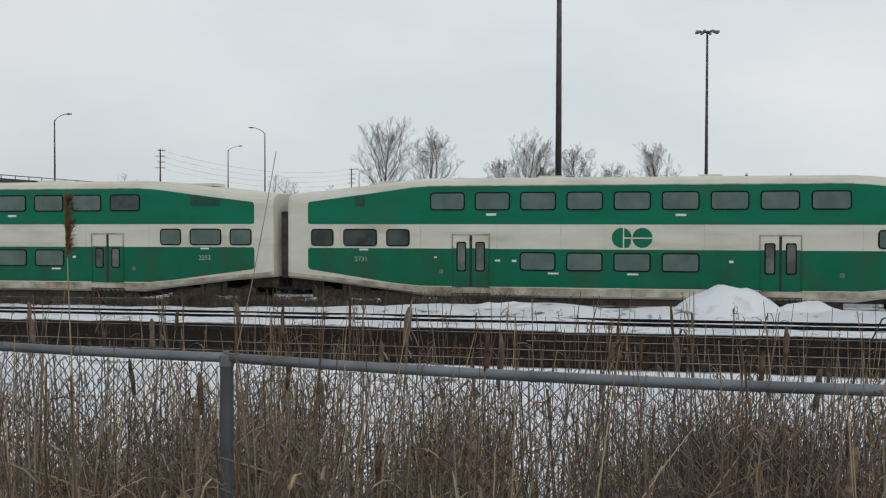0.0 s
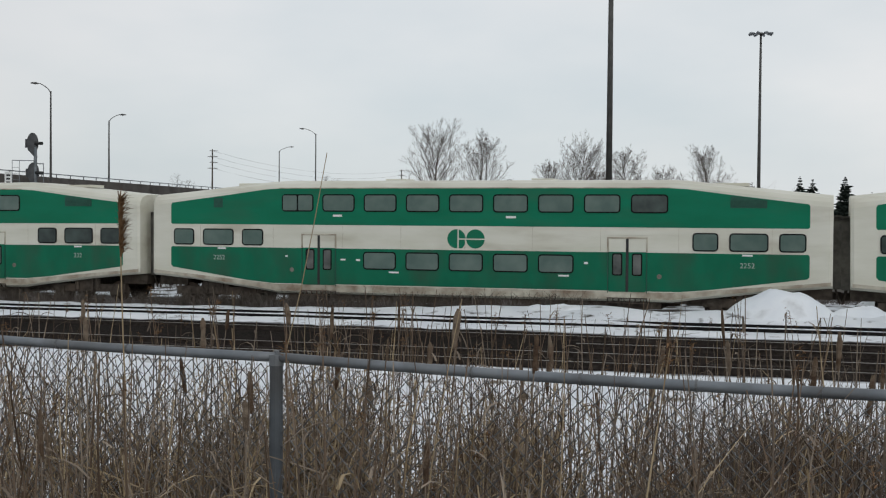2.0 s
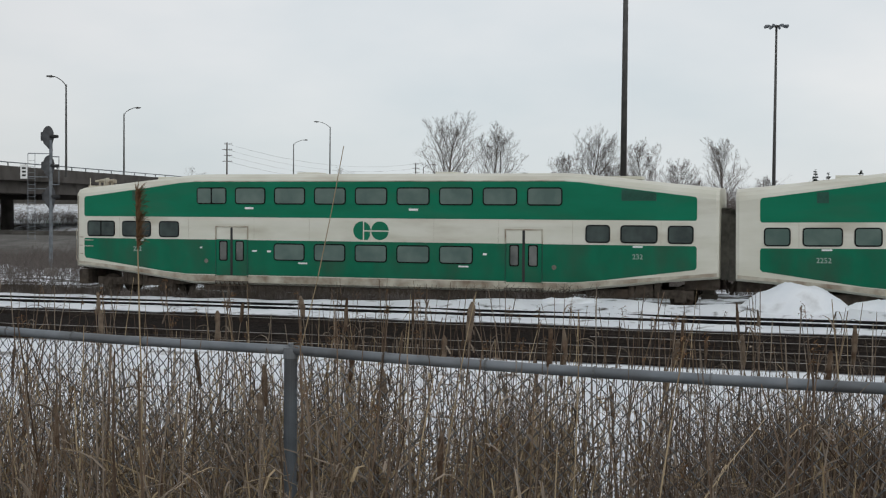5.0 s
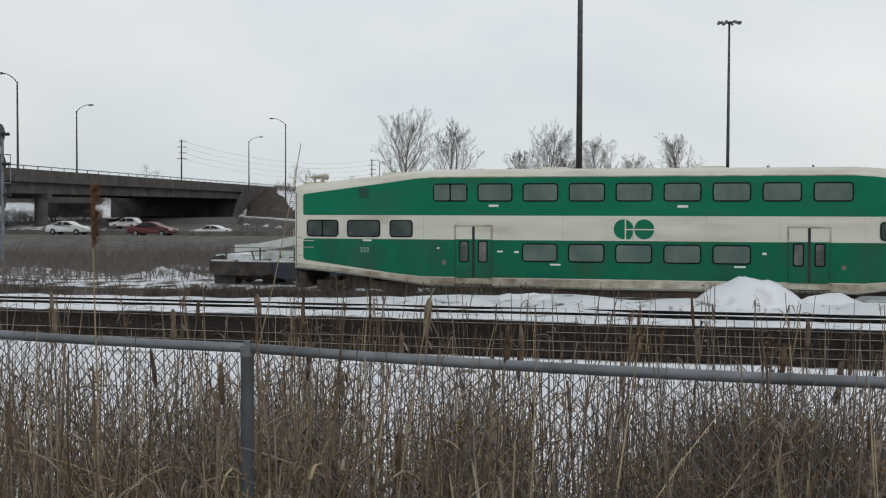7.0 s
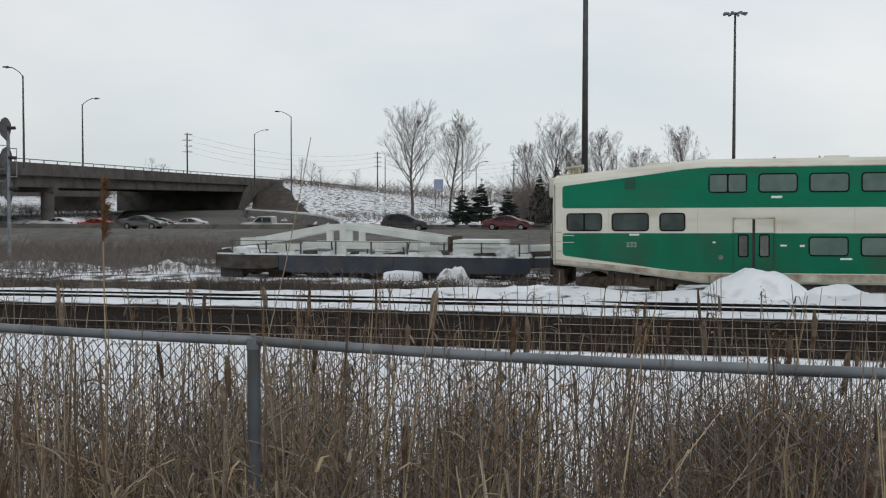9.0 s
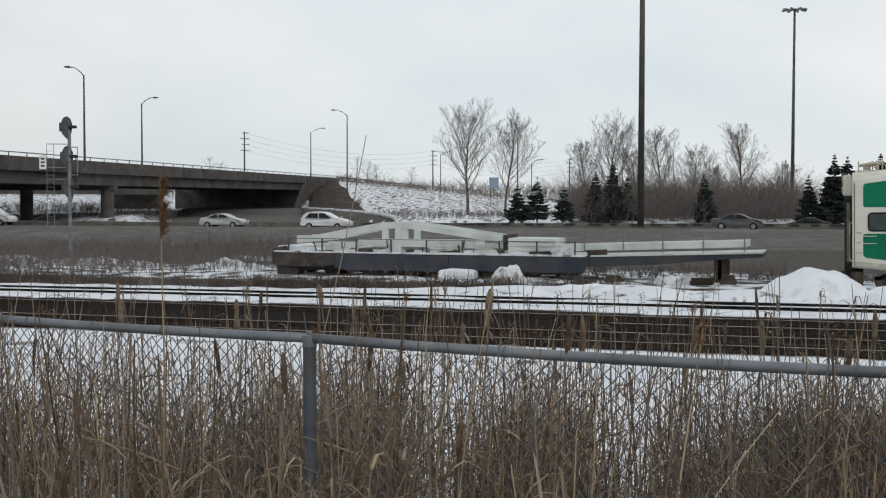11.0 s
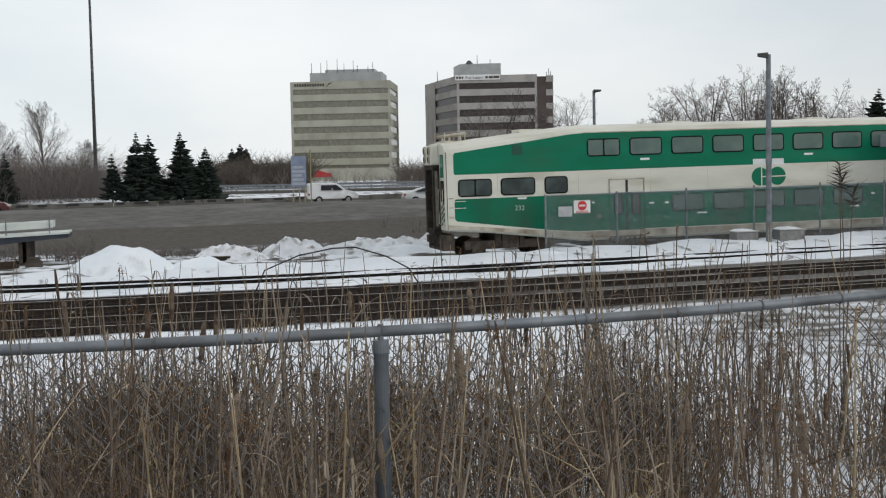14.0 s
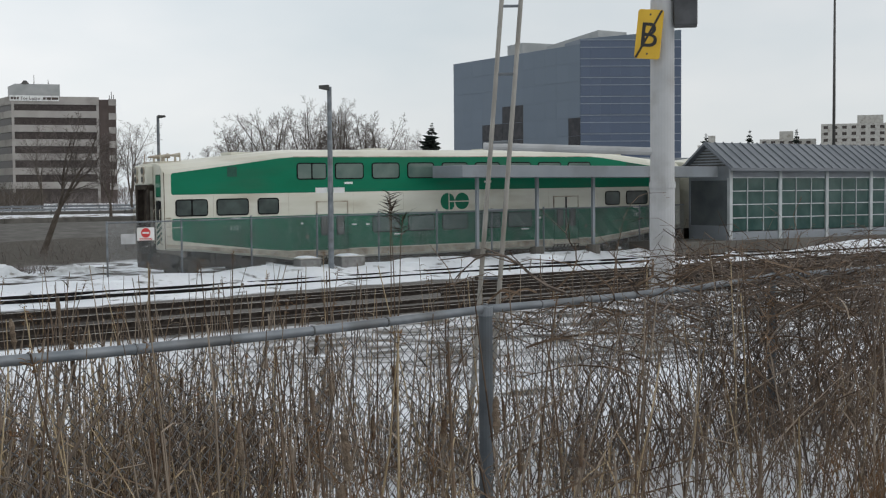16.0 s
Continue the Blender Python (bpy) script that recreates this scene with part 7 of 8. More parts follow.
# second road, guard rails and cleared snow beyond the highway
ridge_rail = thing("guard_rail", "dark weathered guard rail along the top of the snowy slope", "guard rail", group="guard rails")
rail_line = []
for k in range(15):
    az = -7.3 + k * 0.27
    r = between(az, ((-8.4, 318), (2, 350))) * 1.01
    p = polar(az, r)
    p.z = ground_z(p.x, p.y)
    rail_line.append(p + Vector((0, 0, 0.85)))
    bm = bmesh.new()
    ring_between(bm, p - Vector((0, 0, 0.2)), p + Vector((0, 0, 1.0)), 0.15, 0.15, 6)
    part("post", bm, M["wood_pole"], ridge_rail)
bm = bmesh.new()
tube(bm, rail_line, 0.14, 5)
part("rail", bm, M["pole_dark"], ridge_rail)

bm = bmesh.new()
strip(bm, -20, 330, 168, 176, 0.3, 0.95, 0)
tagged(part("service_road", bm, M["asphalt"]), "grey service road beyond the highway", "road", kind="structure")
for dd, z in ((166.5, 1.15), (178, 1.45)):
    g = thing("guard_rail", "long galvanised guard rail on short posts", "guard rail", group="guard rails")
    bm = bmesh.new()
    strip(bm, 0, 300, dd, dd + 0.1, z, z + 0.30, 0)
    part("rail", bm, M["galvanised"], g)
    for k in range(60):
        bm = bmesh.new()
        strip(bm, k * 5, k * 5 + 0.2, dd + 0.1, dd + 0.3, 0.3, z + 0.3, 0)
        part("post", bm, M["pole_dark"], g)


# ---- near fence ----
FENCE_TOP = EYE - 0.61
POSTS = [(-41.0, 10.9), (-27.5, 7.65), (-8.55, 5.39), (26.25, 4.70), (51.25, 6.42), (63.8, 8.97), (71.2, 11.7), (76.0, 14.6)]


def near_fence():
    c = thing("chain_link_fence", "galvanised chain-link fence with a round top rail among reeds", "fence")
    for i, (az, r) in enumerate(POSTS):
        p = polar(az, r)
        g = ground_z(p.x, p.y)
        top = FENCE_TOP - (0.045 if i == 3 else 0.0)
        rad = 0.029 if i != 4 else 0.036
        bm = bmesh.new()
        ring_between(bm, (p.x, p.y, g - 0.3), (p.x, p.y, top), rad, rad, 16)
        post = part("post", bm, M["post_steel"], c, smooth=False)
        bm = bmesh.new()
        ring_between(bm, (p.x, p.y, top - 0.035), (p.x, p.y, top + 0.012), rad * 1.10, rad * 1.06, 16)
        ring_between(bm, (p.x, p.y, top + 0.0), (p.x, p.y, FENCE_TOP + 0.028), 0.012, 0.012, 8)
        part("cap", bm, M["galvanised"], post)
    for (a0, r0), (a1, r1) in zip(POSTS, POSTS[1:]):
        p, q = polar(a0, r0, FENCE_TOP), polar(a1, r1, FENCE_TOP)
        u = (q - p).normalized()
        length = (q - p).length
        sag = 0.018 if length < 4 else 0.02
        bm = bmesh.new()
        pts = [p.lerp(q, k / 12) - Vector((0, 0, sag * 4 * (k / 12) * (1 - k / 12))) for k in range(13)]
        tube(bm, pts, 0.0215, 12)
        part("top_rail", bm, M["galvanised"], c, smooth=True)
        # woven mesh: zigzag wires, bound to the rail by ties
        bm = bmesh.new()
        rng = random.Random(int(a0 * 10))
        pitch, h = 0.064, 1.12
        n = int(length / pitch)
        side = Vector((-u.y, u.x, 0))
        rows = int(h / pitch)
        for k in range(n):
            for j in range(rows):
                x = k * pitch
                z = -0.03 - j * pitch
                f = x / length
                drop = sag * 4 * f * (1 - f)
                a = p + u * x + Vector((0, 0, z - drop)) + side * 0.004
                m = p + u * (x + pitch / 2) + Vector((0, 0, z - pitch / 2 - drop)) - side * 0.002
                b = p + u * x + Vector((0, 0, z - pitch - drop)) + side * 0.004
                m2 = p + u * (x - pitch / 2) + Vector((0, 0, z - pitch / 2 - drop)) - side * 0.002
                ring_between(bm, a, m, 0.0025, 0.0025, 3, False)
                ring_between(bm, m, b, 0.0025, 0.0025, 3, False)
        # the mirrored half of each diamond
                ring_between(bm, a, m2, 0.0025, 0.0025, 3, False)
                ring_between(bm, m2, b, 0.0025, 0.0025, 3, False)
        me = bpy.data.meshes.new("wire_mesh")
        bm.to_mesh(me)
        bm.free()
        me.materials.append(M["mesh_wire"])
        o = new("wire_mesh", me)
        o.parent = c
        tagged(o, kind="stuff")
        for k in range(1, int(length / 0.45)):
            bm = bmesh.new()
            e = p + u * (k * 0.45)
            f = k * 0.45 / length
            e.z -= sag * 4 * f * (1 - f)
            ring_between(bm, e - u * 0.004, e + u * 0.004, 0.025, 0.025, 10)
            part("tie_wire", bm, M["mesh_wire"], c)


near_fence()

# ---- reeds and scrub ----
M["straw"] = random_tone("dry_reed_straw", (0.20, 0.140, 0.072), (0.44, 0.345, 0.215), 0.75, True)
M["straw_dull"] = random_tone("weathered_reed", (0.107, 0.084, 0.067), (0.32, 0.264, 0.208), 0.85, True)
M["weed"] = random_tone("grey_dead_weed", (0.070, 0.055, 0.046), (0.196, 0.160, 0.134), 0.9, True)
M["brown_weed"] = random_tone("brown_dead_weed", (0.074, 0.052, 0.037), (0.205, 0.15, 0.108), 0.9, True)
M["rust_weed"] = random_tone("rusty_dead_weed", (0.115, 0.066, 0.034), (0.24, 0.145, 0.08), 0.9, True)
M["cattail"] = surface("brown_seed_head", (0.075, 0.048, 0.033), (0.13, 0.09, 0.062), 30, 0.95, dirt=(0.24, 0.19, 0.14), dirt_scale=14, bump=0.6, fine=120)
M["cattail_pale"] = surface("burst_seed_head", (0.14, 0.108, 0.08), (0.24, 0.19, 0.145), 30, 0.98, dirt=(0.15, 0.10, 0.07), dirt_scale=14, bump=0.6, fine=120)


def stalk(bm, p, h, rad, lean, rng, segs=4, sides=3, droop=0.0):
    """A thin stem that bends a little; returns its tip and heading."""
    way = Vector((lean[0], lean[1], 1)).normalized()
    q = p
    for i in range(segs):
        e = q + way * (h / segs)
        ring_between(bm, q, e, rad * (1 - 0.6 * i / segs), rad * (1 - 0.6 * (i + 1) / segs), sides, False)
        q = e
        way = (way + Vector((rng.gauss(0, 0.035) + lean[0] * droop, rng.gauss(0, 0.035), -droop * 0.5))).normalized()
    return q, way


def stem(bm, h, rad, lean, rng, segs=6):
    """A single stem in one piece from the origin; returns its tip and heading."""
    way = Vector((lean[0], lean[1], 1)).normalized()
    pts = [Vector((0, 0, 0))]
    for i in range(segs):
        pts.append(pts[-1] + way * (h / segs))
        way = (way + Vector((rng.gauss(0, 0.03), rng.gauss(0, 0.03), 0))).normalized()
    tube(bm, pts, rad, 5, rad * 0.45)
    return pts[-1], way


def blade(bm, p, length, width, way, fall, rng, segs=4):
    """A dry leaf: a narrow folded strip that arches over."""
    side = Vector((way.y, -way.x, 0))
    side = side.normalized() if side.length > 1e-4 else Vector((1, 0, 0))
    rows = []
    q, w = p, way.normalized()
    for i in range(segs + 1):
        k = width * (1 - (i / segs) ** 2) * 0.5 + 0.0006
        rows.append((bm.verts.new(q - side * k), bm.verts.new(q + Vector((0, 0, -k * 0.6))), bm.verts.new(q + side * k)))
        q = q + w * (length / segs)
        w = (w + Vector((0, 0, -fall / segs))).normalized()
    for a, b in zip(rows, rows[1:]):
        bm.faces.new((a[0], a[1], b[1], b[0]))
        bm.faces.new((a[1], a[2], b[2], b[1]))


def weed(bm, p, h, rad, rng, sway=0.12):
    """A dead weed: a crooked stem with thin forked side shoots."""
    way = Vector((rng.gauss(0, sway), rng.gauss(0, sway), 1)).normalized()
    q = p
    segs = 4
    for i in range(segs):
        e = q + way * (h / segs)
        ring_between(bm, q, e, rad * (1 - 0.18 * i), rad * (1 - 0.18 * (i + 1)), 3, False)
        if i:
            for _ in range(rng.randint(1, 3)):
                a = rng.uniform(0, 2 * math.pi)
                w = (way + Vector((math.cos(a), math.sin(a), 0.3)) * rng.uniform(0.4, 0.9)).normalized()
                b = q.lerp(e, rng.random())
                t = b + w * h * rng.uniform(0.12, 0.30)
                ring_between(bm, b, t, rad * 0.55, rad * 0.3, 3, False)
                if rng.random() < 0.6:
                    w2 = (w + Vector((rng.gauss(0, 0.4), rng.gauss(0, 0.4), 0.3))).normalized()
                    ring_between(bm, t, t + w2 * h * rng.uniform(0.05, 0.14), rad * 0.4, rad * 0.25, 3, False)
        q = e
        way = (way + Vector((rng.gauss(0, 0.10), rng.gauss(0, 0.10), 0))).normalized()


def stuff(name, bm, mat, label, category):
    me = bpy.data.meshes.new(name)
    bm.to_mesh(me)
    bm.free()
    me.materials.append(mat)
    return tagged(new(name, me), label, category, kind="stuff")


def spot(rng, az0, az1, r0, r1):
    az = rng.uniform(az0, az1)
    r = math.sqrt(rng.uniform(r0 * r0, r1 * r1))
    p = polar(az, r)
    p.z = ground_z(p.x, p.y) - 0.03
    return p, az, r


def crop_height(az, r):
    """How tall the growth stands, by bearing and distance."""
    return 0.84 + 0.20 * noise.noise((az * 0.13, r * 0.6, 2)) + 0.12 * noise.noise((az * 0.5, r * 1.5, 5)) - 0.008 * max(0.0, az - 30)


def sparse(az, r, rng):
    """True where snow shows between the clumps."""
    k = noise.noise((az * 0.20, r * 0.55, 41)) + 0.4 * noise.noise((az * 0.7, r * 1.7, 43))
    k -= 0.60 * math.exp(-((az - 6.5) / 2.4) ** 2) + (0.10 if 17 < az <= 40 else 0.0) + (0.30 if 40 < az < 52 else 0.0) + (0.08 if az >= 52 else 0.0)
    return k < -0.18 and rng.random() < 0.9


def before_fence(az, r, rng):
    """True for part of the growth on the viewer's side of the fence, which is thinner there."""
    return r < between(az, POSTS) and rng.random() < (0.62 if az > 10 else 0.34)


def tuft(bm, p, size, count, rng, way=Vector((0, 0, 1))):
    """A ragged dry flower head: short curled bits round a stem's end."""
    for _ in range(count):
        b = p + way * rng.uniform(-size, size * 0.3) + Vector((rng.gauss(0, 0.16), rng.gauss(0, 0.16), rng.gauss(0, 0.1))) * size
        a = rng.uniform(0, 2 * math.pi)
        blade(bm, b, size * rng.uniform(0.25, 0.6), size * rng.uniform(0.05, 0.12), Vector((math.cos(a), math.sin(a), rng.uniform(-0.2, 1.0))), rng.uniform(0.3, 2.0), rng, 2)


def reed_beds():
    """Clumps of straw reeds, fuzzy weeds and brush, with loose stems between them."""
    rng = random.Random(77)
    straw, dull, weeds, brown, rust, leaves, leaves2, heads = (bmesh.new() for _ in range(8))

    def leaf(bm, b, big=1.0):
        a = rng.uniform(0, 2 * math.pi)
        k = rng.uniform(0.3, 1.3)
        blade(bm, b, rng.uniform(0.12, 0.40) * big, rng.uniform(0.005, 0.013), Vector((math.cos(a) * k, math.sin(a) * k, rng.uniform(0.2, 1))), rng.uniform(0.6, 3.2), rng)

    for _ in range(860):
        p, az, r = spot(rng, -32, 78, 2.5, 8.4)
        if sparse(az, r, rng) or before_fence(az, r, rng):
            continue
        top = crop_height(az, r) * rng.uniform(0.70, 1.22)
        lean = (rng.gauss(0, 0.13), rng.gauss(0, 0.13))
        pick = rng.random()
        golden = 0.62 if az < 1 else (0.36 if az < 24 else (0.28 if az < 40 else 0.08))
        if pick < golden:
            # a sheaf of stout straw stalks from one root, with arching leaves
            wide = rng.uniform(0.04, 0.16)
            for _ in range(rng.randint(5, 22)):
                o = Vector((rng.gauss(0, wide), rng.gauss(0, wide), 0))
                q, w = stalk(straw, p + o, top * rng.uniform(0.55, 1.08), rng.uniform(0.0030, 0.0070), (lean[0] + o.x * 1.1 + rng.gauss(0, 0.06), lean[1] + o.y * 1.1 + rng.gauss(0, 0.06)), rng, 4, 4, 0.03)
                for _ in range(rng.randint(0, 3)):
                    leaf(leaves, (p + o).lerp(q, rng.uniform(0.15, 1.0)))
        elif pick < golden + 0.30:
            # weathered reeds with hanging leaves
            wide = rng.uniform(0.08, 0.24)
            for _ in range(rng.randint(6, 18)):
                o = Vector((rng.gauss(0, wide), rng.gauss(0, wide), 0))
                q, w = stalk(dull, p + o, top * rng.uniform(0.6, 1.15), rng.uniform(0.0028, 0.0064), (lean[0] + rng.gauss(0, 0.10), lean[1] + rng.gauss(0, 0.10)), rng, 4, 4, 0.03)
                for _ in range(rng.randint(1, 4)):
                    leaf(leaves2, (p + o).lerp(q, rng.uniform(0.1, 1.0)))
        else:
            # a bush of crooked forking weeds with fuzzy tops
            k = noise.noise((az * 0.28, r * 0.9, 31)) + rng.gauss(0, 0.15)
            bm = rust if k > 0.36 else (brown if k > -0.10 or az < -4 else weeds)
            wide = rng.uniform(0.12, 0.34)
            for _ in range(rng.randint(9, 24)):
                o = Vector((rng.gauss(0, wide), rng.gauss(0, wide), 0))
                h = top * rng.uniform(0.45, 1.0)
                weed(bm, p + o, h, rng.uniform(0.0020, 0.0046), rng, 0.22)
                if rng.random() < 0.45:
                    tuft(heads if rng.random() < 0.35 else leaves2, p + o + Vector((rng.gauss(0, 0.06), rng.gauss(0, 0.06), h * rng.uniform(0.7, 1.0))), rng.uniform(0.03, 0.10), 14, rng)
    # loose stems between the clumps
    for _ in range(1900):
        p, az, r = spot(rng, -32, 78, 2.4, 9.4)
        if sparse(az, r, rng) or before_fence(az, r, rng) or (az > 34 and rng.random() < 0.35):
            continue
        h = crop_height(az, r) * rng.uniform(0.6, 1.2)
        q, w = stalk(straw if rng.random() < (0.40 if az < 3 else 0.28) else dull, p, h, rng.uniform(0.0028, 0.0060), (rng.gauss(0, 0.17), rng.gauss(0, 0.17)), rng, 4, 4, 0.03)
        if rng.random() < 0.5:
            leaf(leaves2, p.lerp(q, rng.uniform(0.3, 1.0)))
    # broken stalks that lean across the others
    for _ in range(1500):
        p, az, r = spot(rng, -32, 76, 2.6, 8.4)
        if sparse(az, r, rng):
            continue
        p.z += rng.uniform(0.0, 0.6)
        a = rng.uniform(0, 2 * math.pi)
        k = rng.uniform(0.5, 2.6)
        stalk(straw if rng.random() < 0.35 and az < 40 else (dull if rng.random() < 0.6 else brown), p, rng.uniform(0.25, 0.8), rng.uniform(0.0024, 0.0056), (math.cos(a) * k, math.sin(a) * k), rng, 4, 3, 0.06)
    # thin weeds everywhere
    for _ in range(3600):
        p, az, r = spot(rng, -32, 78, 2.4, 9.4)
        if sparse(az, r, rng) or before_fence(az, r, rng) or (17 < az <= 33 and rng.random() < 0.38) or (33 < az < 56 and rng.random() < 0.55):
            continue
        h = crop_height(az, r) * rng.uniform(0.45, 1.05)
        k = noise.noise((az * 0.28, r * 0.9, 31)) + rng.gauss(0, 0.12)
        weed(rust if k > 0.36 else (brown if k > -0.12 or az < 0 else weeds), p, h, rng.uniform(0.0020, 0.0042), rng, 0.18)
    # a thicker dark patch of weeds
    for _ in range(430):
        p, az, r = spot(rng, 10.0, 18.5, 3.6, 7.4)
        weed(brown if rng.random() < 0.4 else weeds, p, rng.uniform(0.45, 0.95), rng.uniform(0.0022, 0.0048), rng, 0.25)
    # taller dark stems that stand above the mass
    for _ in range(1150):
        p, az, r = spot(rng, -32, 72, 3.2, 9.0)
        if az > 46 and rng.random() < 0.7:
            continue
        h = rng.uniform(0.95, 1.38) + (0.10 if r > 6 else 0)
        q, w = stalk(brown if rng.random() < (0.7 if az < 10 else 0.35) else (dull if rng.random() < 0.8 else straw), p, h, rng.uniform(0.0032, 0.0074), (rng.gauss(0, 0.10), rng.gauss(0, 0.10)), rng, 5, 4, 0.0)
        if rng.random() < 0.22:
            tuft(heads, q, rng.uniform(0.03, 0.07), 16, rng, w)
        for _ in range(rng.randint(0, 2)):
            leaf(leaves2, p.lerp(q, rng.uniform(0.5, 0.95)), 0.6)
    # low snapped litter in the gaps
    for _ in range(900):
        p, az, r = spot(rng, -32, 78, 6.5, 12.0)
        weed(brown if rng.random() < 0.5 else weeds, p, rng.uniform(0.10, 0.40), rng.uniform(0.002, 0.004), rng, 0.4)
    stuff("reed_bed", straw, M["straw"], "sheaves of dry golden straw reeds", "reeds")
    stuff("reed_bed", dull, M["straw_dull"], "dense bed of weathered grey-brown reeds", "reeds")
    stuff("weed_bed", weeds, M["weed"], "tangle of dead grey-brown weeds", "weeds")
    stuff("weed_bed", brown, M["brown_weed"], "tangle of dead brown weeds", "weeds")
    stuff("weed_bed", rust, M["rust_weed"], "tangle of rusty brown dead weeds", "weeds")
    stuff("dry_leaves", leaves, M["straw"], "dry arching straw reed leaves", "reeds")
    stuff("dry_leaves", leaves2, M["straw_dull"], "dry hanging grey reed leaves", "reeds")
    stuff("seed_tufts", heads, M["rust_weed"], "ragged brown dry flower heads on weeds", "weeds")


reed_beds()


def cattails():
    rng = random.Random(5)
    for k in range(78):
        az = -24 + k * 1.05 + rng.gauss(0, 1.6)
        r = rng.uniform(3.8, 7.6)
        p = polar(az, r)
        p.z = ground_z(p.x, p.y) - 0.03
        fluffy = rng.random() < 0.36
        h = rng.uniform(0.72, 1.36) if az < 38 else rng.uniform(0.65, 1.0)
        c = thing("cattail", "dry cattail stem with a burst pale seed head" if fluffy else "dry cattail stem with a slim dark brown seed head", "reed", Matrix.Translation(p), "cattails")
        bm = bmesh.new()
        q, w = stem(bm, h, 0.0048, (rng.gauss(0, 0.05), rng.gauss(0, 0.05)), rng, 5)
        part("stem", bm, M["straw_dull"], c)
        bm = bmesh.new()
        ln = rng.uniform(0.11, 0.21)
        rr = rng.uniform(0.010, 0.015) if fluffy else rng.uniform(0.007, 0.0125)
        n, rows = 9, []
        for i in range(9):
            t = i / 8
            rad = rr * (0.55 + 0.45 * math.sin(math.pi * t) ** 0.5) * (1 + (0.3 if fluffy else 0.1) * rng.uniform(-1, 1)) if 0 < i < 8 else 0.004
            base = q + w * (ln * (t - 0.7))
            rows.append([bm.verts.new(base + Vector((math.cos(2 * math.pi * j / n), math.sin(2 * math.pi * j / n), 0)) * rad * rng.uniform(0.8, 1.2)) for j in range(n)])
        for a, b in zip(rows, rows[1:]):
            for j in range(n):
                bm.faces.new((a[j], a[(j + 1) % n], b[(j + 1) % n], b[j]))
        if fluffy:
            for _ in range(40):
                tuft(bm, q + w * ln * rng.uniform(-0.65, 0.25), rr * 1.5, 1, rng, w)
        part("seed_head", bm, M["cattail_pale"] if fluffy else M["cattail"], c)


cattails()


def plume_reed(az, r, top_el, seed, lean=(0.02, 0.0), head=0.22):
    rng = random.Random(seed)
    p = polar(az, r)
    p.z = ground_z(p.x, p.y) - 0.03
    h = EYE + r * math.tan(radians(top_el)) - p.z
    c = thing("plume_reed", "tall dry reed with a drooping brown plume", "reed", Matrix.Translation(p), "plume reeds")
    bm = bmesh.new()
    q, w = stem(bm, h, 0.0052 if head else 0.0038, lean, rng, 7)
    part("stem", bm, M["straw"], c)
    if head:
        bm = bmesh.new()
        for _ in range(260):
            b = q - w * rng.uniform(-0.01, head)
            a = rng.uniform(0, 2 * math.pi)
            blade(bm, b, rng.uniform(0.03, 0.075), 0.007, Vector((math.cos(a) * 0.24 + 0.20, math.sin(a) * 0.24, 0.85)), rng.uniform(0.5, 2.4), rng, 3)
        me = bpy.data.meshes.new("plume")
        bm.to_mesh(me)
        bm.free()
        me.materials.append(M["rust_weed"])
        new("plume", me).parent = c
    return c


SWAYING = [plume_reed(-15.42, 5.0, 0.45, 1, (-0.010, 0), 0.21)]
SWAYING.append(plume_reed(-10.55, 5.6, 3.3, 2, (0.145, 0.0), 0.0))
plume_reed(-2.7, 4.6, -3.6, 3, (0.14, 0.0), 0.0)
plume_reed(-3.4, 6.2, -3.9, 4, (0.0, 0.0), 0.0)


def shrub(az, r, h, seed, count, label, thick=0.006, mat="weed"):
    rng = random.Random(seed)
    p = polar(az, r)
    p.z = ground_z(p.x, p.y) - 0.05
    c = thing("leafless_shrub", label, "shrub", Matrix.Translation(p), "shrubs by the fence")
    bm = bmesh.new()
    for _ in range(count):
        a = rng.uniform(0, 2 * math.pi)
        o = Vector((rng.gauss(0, 0.22), rng.gauss(0, 0.22), 0))
        way = Vector((math.cos(a) * rng.uniform(0.1, 0.6), math.sin(a) * rng.uniform(0.1, 0.6), 1)).normalized()
        limbs = [(o, way, h * rng.uniform(0.5, 0.85), thick)]
        for level in range(3):
            nxt = []
            for q, w, ln, rad in limbs:
                for i in range(3):
                    if q.z > h:
                        w = Vector((w.x, w.y, -0.5)).normalized()
                    e = q + w * ln / 3
                    ring_between(bm, q, e, rad * (1 - 0.2 * i), rad * (0.8 - 0.2 * i), 3, False)
                    q = e
                    w = (w + Vector((rng.gauss(0, 0.2), rng.gauss(0, 0.2), rng.gauss(0, 0.12) - 0.05 * level))).normalized()
                    if rng.random() < 0.75:
                        b = rng.uniform(0, 2 * math.pi)
                        nxt.append((q, (w + Vector((math.cos(b), math.sin(b), 0.1)) * 0.7).normalized(), ln * rng.uniform(0.35, 0.6), rad * 0.55))
            limbs = nxt
    me = bpy.data.meshes.new("crown")
    bm.to_mesh(me)
    bm.free()
    me.materials.append(M[mat])
    o = new("crown", me)
    o.parent = c
    tagged(o, kind="stuff")


